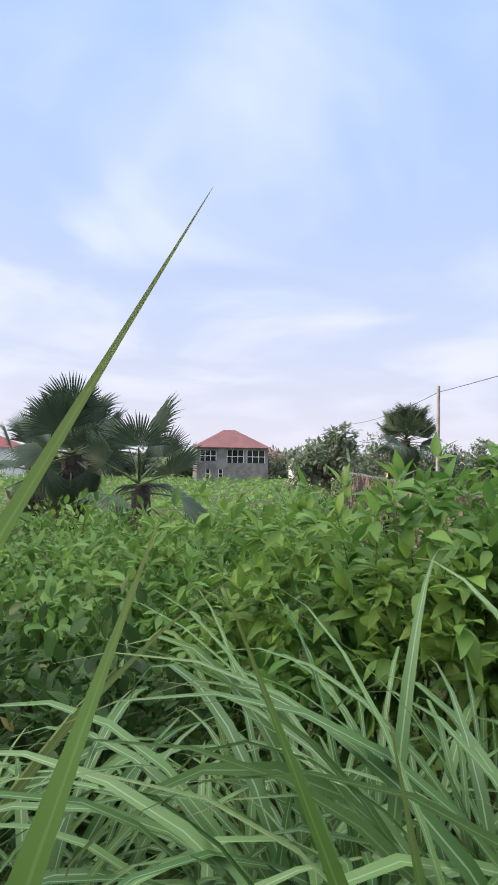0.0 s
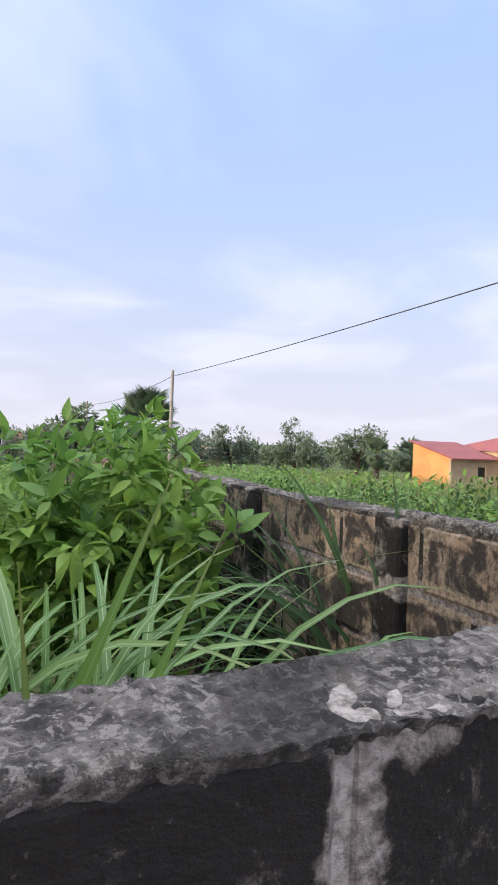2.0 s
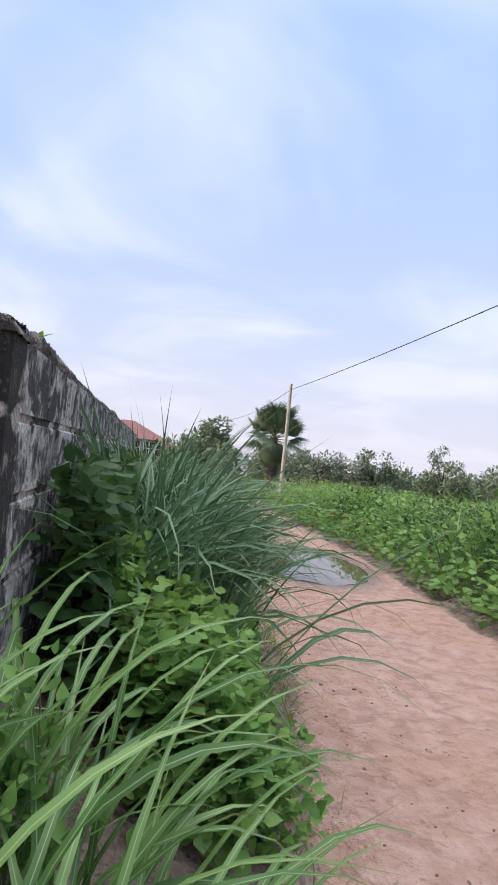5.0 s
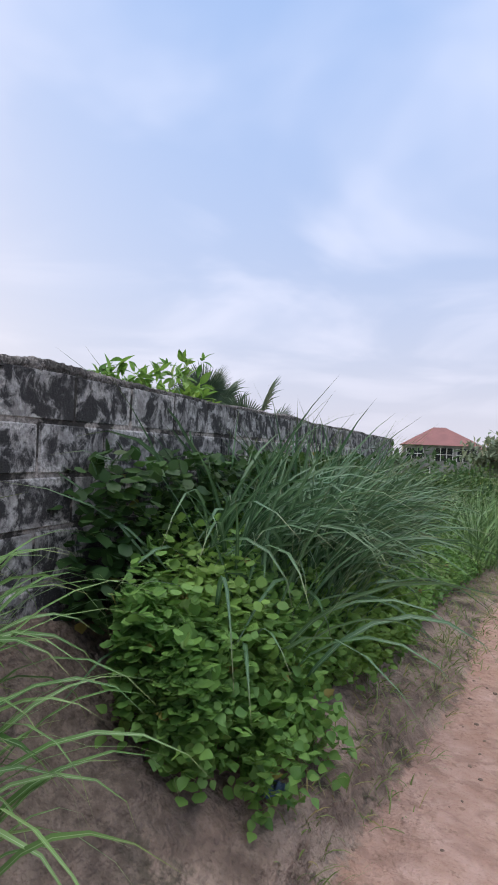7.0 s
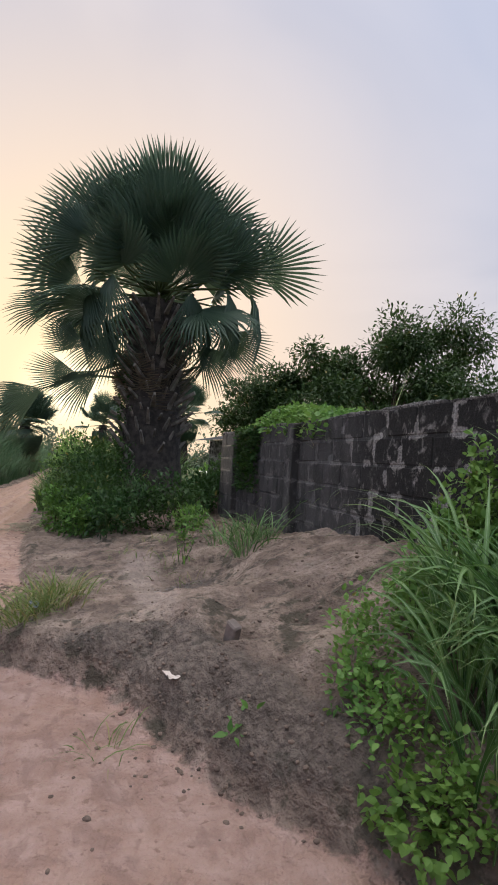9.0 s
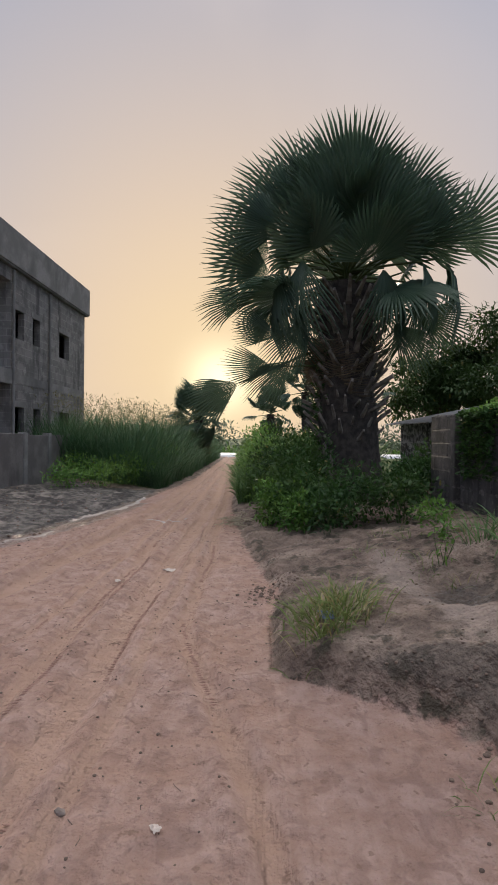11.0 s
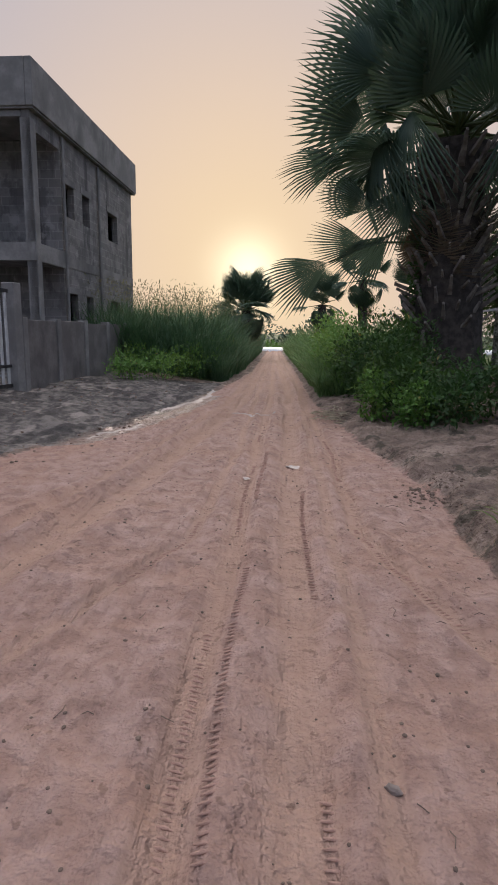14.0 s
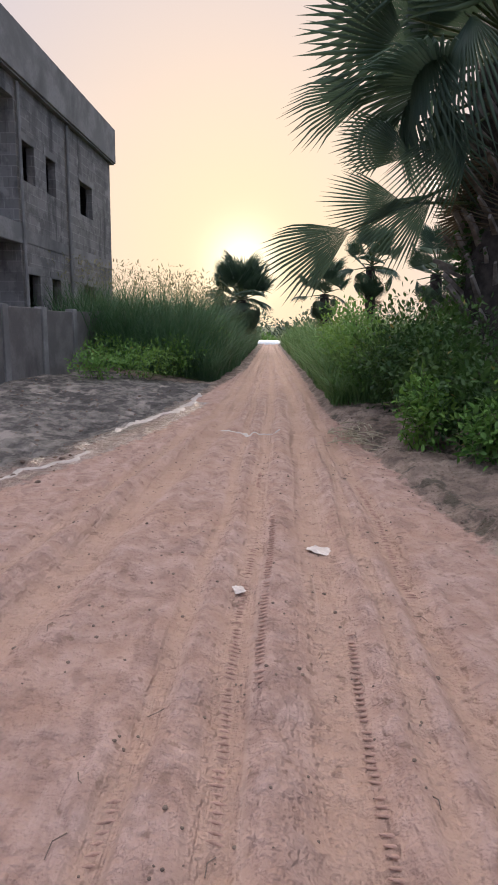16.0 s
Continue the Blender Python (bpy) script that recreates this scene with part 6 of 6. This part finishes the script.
# small growth on the bank
grass_clump("grass_tuft", 160, [(-2.75, -2.72), (-2.5, -2.55), (-2.95, -2.55), (-2.65, -2.45), (-2.35, -2.72)], 80, 0.11, (0.16, 0.38), (0.006, 0.012), M_BLADE_Y, "low round grass tuft on the road's edge", (0.5, 1.6), (0.05, 0.7), 4)
grass_clump("grass_tuft", 161, [(-4.3, -0.55), (-4.0, -0.45), (-4.6, -0.75), (-3.8, -0.7)], 40, 0.09, (0.3, 0.62), (0.008, 0.016), M_BLADE, "grass tuft below the wall's pillar", (0.6, 1.8), (0.05, 0.5), 5)
grass_clump("grass_tuft", 162, scatter(16, -7.5, -0.8, -2.2, -0.4, 63), 14, 0.08, (0.1, 0.28), (0.005, 0.01), M_BLADE_Y, "small scattered grass tufts on the soil bank", (0.5, 1.8), (0.1, 0.8), 4)
grass_clump("grass_tuft", 163, np.column_stack([edge_w(np.linspace(0.7, 7, 80)) - 0.12 + np.random.default_rng(7).normal(0, 0.14, 80), np.linspace(0.7, 7, 80)]), 26, 0.08, (0.06, 0.2), (0.005, 0.009), M_BLADE_Y, "short grass along the sand's edge", (0.5, 1.8), (0.1, 0.9), 4)
shrub("sapling", 164, [(-4.17, -1.3, 0.62, 0.13, 0.13, 0.24)], 90, (0.04, 0.08), M_LEAF, "small upright sapling in the hollow", "sapling", 0.4, True, 0.8)
shrub("low_weed", 165, [(-0.62, -1.4, 0.2, 0.22, 0.2, 0.14), (-5.2, -1.1, 0.75, 0.3, 0.25, 0.16)], 500, (0.04, 0.08), M_LEAF, "small bright weeds on the soil bank", "weed", 0.5, False)

# bushes round the tall palm
shrub("palm_bush", 170, [(-8.0, -2.35, 0.62, 0.75, 0.6, 0.5), (-8.9, -2.6, 0.75, 0.8, 0.6, 0.6), (-9.8, -2.2, 0.95, 0.9, 0.8, 0.75), (-10.9, -2.6, 1.0, 1.0, 0.8, 0.8), (-7.7, -1.6, 0.7, 0.7, 0.5, 0.5), (-7.3, -1.0, 0.8, 0.6, 0.5, 0.45), (-7.1, -2.1, 0.55, 0.5, 0.45, 0.4)],
      11500, (0.05, 0.11), M_LEAF_D, "dense dark green bush round the palm's foot")
shrub("palm_bush", 171, [(-7.35, -2.5, 0.45, 0.42, 0.35, 0.36), (-8.3, -2.95, 0.5, 0.5, 0.3, 0.4)], 1500, (0.06, 0.1), M_LEAF, "yellow-green bush in front of the palm")
shrub("palm_bush", 172, [(-9.2, -0.35, 0.85, 0.6, 0.35, 0.4), (-9.9, 0.2, 0.95, 0.7, 0.5, 0.5)], 3000, (0.06, 0.11), M_LEAF_D, "dark bush between palm and wall")
shrub("trunk_creeper", 173, [(-10.95, -1.75, 2.6, 0.42, 0.25, 1.2), (-11.1, -1.75, 1.4, 0.55, 0.4, 0.9)], 2600, (0.06, 0.1), M_LEAF_D, "creeper climbing the palm's trunk", "creeper", 0.7, False)


# ---------------------------------------------------------------- tall growth along the western track
def tall_hedge(name, seed, n, xr, yf, depth, hgt, width, m, label, curl=(0.2, 1.2), segs=5):
    """Upright grass filling a strip behind the line yf(x)."""
    r = np.random.default_rng(seed)
    t = r.random(n) ** 1.7
    x = xr[0] + (xr[1] - xr[0]) * t
    y = yf(x) + depth * r.random(n) ** 1.5
    z = height(x, y)
    ln = np.interp(t, [0, 0.05, 1], hgt) * r.uniform(0.7, 1.12, n) * (0.9 + 0.12 * np.sin(x * 1.9 + y))
    front = np.clip(np.abs(y - yf(x)) / 0.7, 0.55, 1)
    V, F, uv = blades(r, np.column_stack([x, y, z]), ln * front, r.uniform(*width, n), r.uniform(0, 6.28, n), r.uniform(0.0, 0.3, n), r.uniform(*curl, n), segs)
    return stuff(name, V, F, m, label, "grass", uv)


tall_hedge("tall_grass", 180, 9000, (-11.8, -46), lambda x: edge_n(x) + 0.15, 3.2, (1.4, 1.9, 2.1), (0.012, 0.03), M_BLADE, "wall of tall green grass beside the track", (0.3, 1.5))
tall_hedge("tall_grass", 181, 13000, (-17.0, -46), lambda x: edge_s(x) - 0.35, -5.5, (2.2, 2.7, 2.7), (0.014, 0.034), M_BLADE_D, "wall of tall dark green grass beside the track", (0.2, 1.2))
tall_hedge("tall_grass", 182, 4500, (-19.5, -30), lambda x: edge_s(x) - 4.0, -5.0, (2.4, 2.8, 2.8), (0.014, 0.034), M_BLADE_D, "tall dark green grass behind the yard wall", (0.2, 1.2))
shrub("roadside_bush", 183, [(-14.6, -8.6, 0.5, 0.8, 0.5, 0.35), (-18.5, -8.4, 0.7, 1.2, 0.9, 0.6), (-15.6, -7.8, 0.55, 0.9, 0.7, 0.42), (-17.0, -7.2, 0.6, 1.1, 0.7, 0.5), (-18.6, -6.8, 0.65, 1.1, 0.6, 0.55), (-16.6, -8.9, 0.6, 1.0, 0.8, 0.5), (-20.5, -6.5, 0.8, 1.2, 0.6, 0.65)],
      7000, (0.06, 0.12), M_CREEP, "low green bushes in front of the tall grass")
shrub("roadside_bush", 184, [(-12.5, -3.0, 0.9, 0.9, 0.6, 0.7), (-14, -3.0, 1.1, 1.0, 0.6, 0.8), (-16, -3.1, 1.1, 1.2, 0.6, 0.85)], 5200, (0.06, 0.11), M_CREEP, "leafy growth mixed into the tall grass")
# seed heads above the southern grass
r = np.random.default_rng(66)
n = 2600
x = r.uniform(-30, -17, n)
y = edge_s(x) - 0.8 - r.random(n) * 4.5
z = height(x, y) + 2.1 + r.random(n) * 0.75
leaf_carpet("grass_seed_heads", 185, np.column_stack([x, y]), z, (0.06, 0.16), M_SEED, "pale feathery seed heads above the grass", 0.25, "grass", 3.0)


# ---------------------------------------------------------------- weed climbing the south wall
def climbing_weed():
    rng = np.random.default_rng(71)
    w = empty("climbing_weed", -0.45, -0.12, 0.95, 0, "straggling weed with soft green leaves against the wall", "weed")
    off = np.array((-0.45, -0.12, 0.95))
    stems = [[(-0.47, -0.1, 0.95), (-0.50, -0.1, 1.42), (-0.52, -0.09, 1.62), (-0.47, -0.08, 1.78), (-0.40, -0.07, 1.9), (-0.33, -0.06, 2.03)],
             [(-0.45, -0.12, 0.95), (-0.42, -0.14, 1.4), (-0.30, -0.14, 1.52), (-0.18, -0.13, 1.6), (-0.08, -0.12, 1.64), (-0.02, -0.12, 1.63)],
             [(-0.50, -0.1, 1.45), (-0.44, -0.1, 1.58), (-0.40, -0.09, 1.69), (-0.36, -0.09, 1.74)],
             [(-0.42, -0.14, 1.3), (-0.38, -0.14, 1.5), (-0.30, -0.13, 1.62), (-0.22, -0.12, 1.66)],
             [(-0.5, -0.1, 1.4), (-0.58, -0.12, 1.55), (-0.64, -0.12, 1.6), (-0.7, -0.12, 1.56)],
             [(-0.5, -0.12, 1.2), (-0.56, -0.13, 1.4), (-0.6, -0.12, 1.62), (-0.63, -0.12, 1.7)],
             [(-0.42, -0.14, 1.1), (-0.3, -0.16, 1.35), (-0.16, -0.15, 1.42), (-0.1, -0.15, 1.36)],
             [(-0.45, -0.12, 1.0), (-0.38, -0.2, 1.25), (-0.28, -0.22, 1.38)], [(-0.5, -0.12, 1.0), (-0.62, -0.2, 1.2), (-0.7, -0.22, 1.3)]]
    at, way, size = [], [], []
    for s in stems:
        s = np.array(s)
        t = np.linspace(0, len(s) - 1, 24)
        P = np.column_stack([np.interp(t, np.arange(len(s)), s[:, k]) for k in range(3)])
        V, F = tube(P - off, np.linspace(0.0045, 0.0018, 24), 6)
        under(new("stem", mesh_np("stem", V, F, [M_STEM], smooth=True)), w)
        for q in range(3, 24):
            for sd in (-1, 1):
                if rng.random() < 0.8:
                    at.append(P[q] + rng.normal(0, 0.004, 3))
                    way.append((sd * 0.8 + rng.normal(0, 0.3), -0.5 + rng.normal(0, 0.3), rng.normal(0.05, 0.4)))
                    size.append(rng.uniform(0.024, 0.05) * (1.15 if q < 14 else 0.75))
    for k in range(1500):
        at.append((-0.46 + rng.normal(0, 0.19), -0.16 + rng.normal(0, 0.05), 0.98 + abs(rng.normal(0, 0.2))))
        way.append(rng.normal(0, 0.8, 3) + np.array((0, -0.4, 0.1)))
        size.append(rng.uniform(0.025, 0.052))
    for cx, cz, sx, sz, n in ((-0.51, 1.56, 0.045, 0.13, 120), (-0.40, 1.50, 0.075, 0.12, 190), (-0.16, 1.42, 0.07, 0.10, 120), (-0.30, 1.36, 0.14, 0.08, 200), (-0.52, 1.72, 0.04, 0.09, 40)):
        for k in range(n):
            at.append((cx + rng.normal(0, sx), -0.09 - abs(rng.normal(0, 0.025)), cz + rng.normal(0, sz)))
            way.append(rng.normal(0, 0.8, 3) + np.array((0, -0.5, 0.0)))
            size.append(rng.uniform(0.02, 0.037))
    V, F = fine_leaves(rng, np.array(at) - off, np.array(way), np.array(size), 0.62, 0.3)
    under(new("leaves", mesh_np("leaves", V, F, [M_CREEP], smooth=True)), w)["kind"] = "stuff"


climbing_weed()


# ---------------------------------------------------------------- litter, stones and clods
def lump_mesh(seed, sx, sy, sz):
    rng = np.random.default_rng(seed)
    bm = bmesh.new()
    bmesh.ops.create_icosphere(bm, subdivisions=2, radius=1)
    for v in bm.verts:
        f = 1 + 0.22 * noise.noise(v.co * 1.7 + Vector((seed, 0, 0))) + rng.normal(0, 0.05)
        v.co = Vector((v.co.x * sx * f, v.co.y * sy * f, v.co.z * sz * f))
    return bm


def lump(name, x, y, size, m, label, category, seed=1, group="", sink=0.3):
    me = bpy.data.meshes.new(name)
    bm = lump_mesh(seed, *size)
    bm.to_mesh(me)
    bm.free()
    me.materials.append(m)
    ob = new(name, me)
    ob.matrix_world = pose(x, y, float(height(x, y)) + size[2] * (1 - 2 * sink), 0, 0, seed * 47)
    return tagged(ob, label, category, group)


def sheet(name, x, y, l, w, turn, m, label, category, seed=1):
    """A crumpled scrap lying on the ground."""
    rng = np.random.default_rng(seed)
    bm = bmesh.new()
    bmesh.ops.create_grid(bm, x_segments=6, y_segments=5, size=0.5)
    for v in bm.verts:
        v.co = Vector((v.co.x * l * (1 - 0.35 * abs(v.co.y)), v.co.y * w, 0.012 + abs(rng.normal(0, 0.006)) + 0.02 * v.co.x * v.co.y))
    bmesh.ops.solidify(bm, geom=bm.faces[:], thickness=0.002)
    me = bpy.data.meshes.new(name)
    bm.to_mesh(me)
    bm.free()
    me.materials.append(m)
    ob = new(name, me)
    ob.matrix_world = pose(x, y, float(height(x, y)), 0, 0, turn)
    return tagged(ob, label, category)


sheet("paper_scrap", -5.52, -4.22, 0.2, 0.11, 70, M_PAPER, "pale scrap of paper lying on the sand", "litter", 3)
sheet("paper_scrap", -4.84, -4.71, 0.09, 0.06, 20, M_PAPER, "small pale scrap of paper on the sand", "litter", 4)
sheet("paper_scrap", -0.65, -3.56, 0.055, 0.035, 40, M_PAPER, "small pale scrap of paper on the sand", "litter", 5)
sheet("plastic_bag", -2.62, -2.62, 0.2, 0.16, 10, M_PLASTIC, "crumpled dark blue plastic bag at the tuft", "litter", 6)
sheet("plastic_wrapper", 0.95, 0.75, 0.14, 0.08, 60, M_PLASTIC, "crumpled blue and clear plastic wrapper on soil", "litter", 7)
sheet("plastic_wrapper", -1.13, -1.75, 0.13, 0.07, 20, M_PAPER, "pale wrapper on the eroded bank", "litter", 8)
lump("stone", -0.76, -3.98, (0.03, 0.02, 0.016), M_STONE, "small dark stone on the sand", "stone", 5)
bm = box_bm(-0.045, 0.045, -0.03, 0.03, -0.075, 0.075, 0.01)
me = bpy.data.meshes.new("broken_block")
bm.to_mesh(me)
bm.free()
me.materials.append(M_STONE)
ob = new("broken_block", me)
ob.matrix_world = pose(-1.18, -1.40, float(height(-1.18, -1.40)) + 0.05, 12, 24, 30)
tagged(ob, "broken pale block piece stuck in the bank", "block")


def straw_pile():
    rng = np.random.default_rng(91)
    ch = []
    for k in range(70):
        x, y = -9.4 + rng.normal(0, 0.4), -3.6 + rng.normal(0, 0.12)
        a, l = rng.normal(0.4, 0.7), rng.uniform(0.12, 0.4)
        z = float(height(x, y)) + 0.01 + abs(rng.normal(0, 0.03))
        ch.append(tube([(x, y, z), (x + l * math.cos(a) * 0.5, y + l * math.sin(a) * 0.5, z + 0.012), (x + l * math.cos(a), y + l * math.sin(a), z)], 0.007, 5))
    V, F = join(ch)
    stuff("straw_pile", V, F, M_STRAW, "pale dry stalks dumped at the road's edge", "litter")


straw_pile()


def tyre_treads():
    """Rows of small sand ridges pressed up by tyre lugs."""
    rng = np.random.default_rng(95)
    ch = []
    for off, x0, x1 in ((1, -7.5, 0.9), (1.13, -6.0, 0.9), (0.10, -4.5, 0.9), (2, -8.0, -1.9), (5, -3.4, -1.2)):
        x = x0
        while x < x1:
            x += 0.034
            if math.sin(x * 1.7 + off * 9) < -0.35 or rng.random() < 0.12:
                continue
            y = float(rut_line(np.array(x), off))
            z = float(height(x, y))
            a, l = 1.57 + 0.25 * (1 if off > 1 else -1) + rng.normal(0, 0.08), rng.uniform(0.05, 0.075)
            dx, dy = math.cos(a) * l / 2, math.sin(a) * l / 2
            ch.append(tube([(x - dx, y - dy, z - 0.003), (x, y, z + 0.002), (x + dx, y + dy, z - 0.003)], [0.003, 0.007, 0.003], 5))
    V, F = join(ch)
    stuff("tyre_treads", V, F, M_SAND, "ribbed tyre tread marks pressed into the sand", "tyre marks")


tyre_treads()


def clods():
    """Loose clods and twigs: on the road's edges, the bank and the grey waste ground."""
    rng = np.random.default_rng(92)
    base = [lump_mesh(s, 1, 1, 0.7) for s in range(4)]
    arr = []
    for bm in base:
        bmesh.ops.triangulate(bm, faces=bm.faces[:])
        bm.verts.ensure_lookup_table()
        arr.append((np.array([v.co[:] for v in bm.verts]), np.array([[v.index for v in f.verts] for f in bm.faces])))
        bm.free()
    for name, n, fx, m, label, sc in (
            ("soil_clods", 420, lambda k: (lambda x: (x, edge_n(x) + rng.normal(0.22, 0.16)))(rng.uniform(-11, 0)), M_CLOD, "dark soil clods along the road's edge", (0.005, 0.018)),
            ("soil_clods", 340, lambda k: (rng.uniform(-6, 0), rng.uniform(-2.4, -0.3)), M_CLOD, "soil clods scattered over the bank", (0.005, 0.022)),
            ("sand_pebbles", 900, lambda k: (rng.uniform(-9, 1.0), rng.uniform(-6.5, -3.2)), M_CLOD, "small dark clods and pebbles on the sand", (0.004, 0.014)),
            ("waste_lumps", 420, lambda k: (rng.uniform(-14, -5), rng.uniform(-10.5, -6.6)), M_CLOD, "dark lumps on the grey waste ground", (0.008, 0.035)),
            ("soil_clods", 130, lambda k: (rng.normal(-4.25, 0.22), rng.normal(-3.05, 0.13)), M_CLOD, "dark clods fallen from the bank onto the sand", (0.006, 0.028)),
            ("soil_clods", 170, lambda k: (lambda x: (x, edge_n(x) + abs(rng.normal(0.1, 0.18))))(rng.uniform(-2.0, 0.0)), M_CLOD, "dark clods below the eroded bank", (0.004, 0.02)),
            ("sand_pebbles", 160, lambda k: (rng.uniform(1.2, 2.6), rng.uniform(0.3, 6)), M_CLOD, "small clods on the sand's edge", (0.005, 0.018))):
        ch = []
        for k in range(n):
            x, y = fx(k)
            V, F = arr[rng.integers(4)]
            s = rng.uniform(*sc) * rng.uniform(0.5, 1)
            a = rng.uniform(0, 6.28)
            R = np.array([[math.cos(a), -math.sin(a), 0], [math.sin(a), math.cos(a), 0], [0, 0, 1]])
            ch.append(((V * np.array((1, rng.uniform(0.6, 1), 0.8)) * s) @ R.T + np.array((x, y, float(height(x, y)) + s * 0.2)), F))
        V, F = join(ch)
        stuff(name, V, F, m, label, "soil")
    ch = []
    for k in range(120):
        x, y = rng.uniform(-9, 0.6), rng.uniform(-6.2, -3.2)
        a, l = rng.uniform(0, 6.28), rng.uniform(0.02, 0.09)
        z = float(height(x, y)) + 0.004
        ch.append(tube([(x, y, z), (x + l * math.cos(a) * 0.5, y + l * math.sin(a) * 0.5, z + 0.008), (x + l * math.cos(a + 0.3), y + l * math.sin(a + 0.3), z)], 0.002, 5))
    V, F = join(ch)
    stuff("twigs", V, F, M_CLOD, "dark twigs and dry bits on the sand", "twigs")


clods()
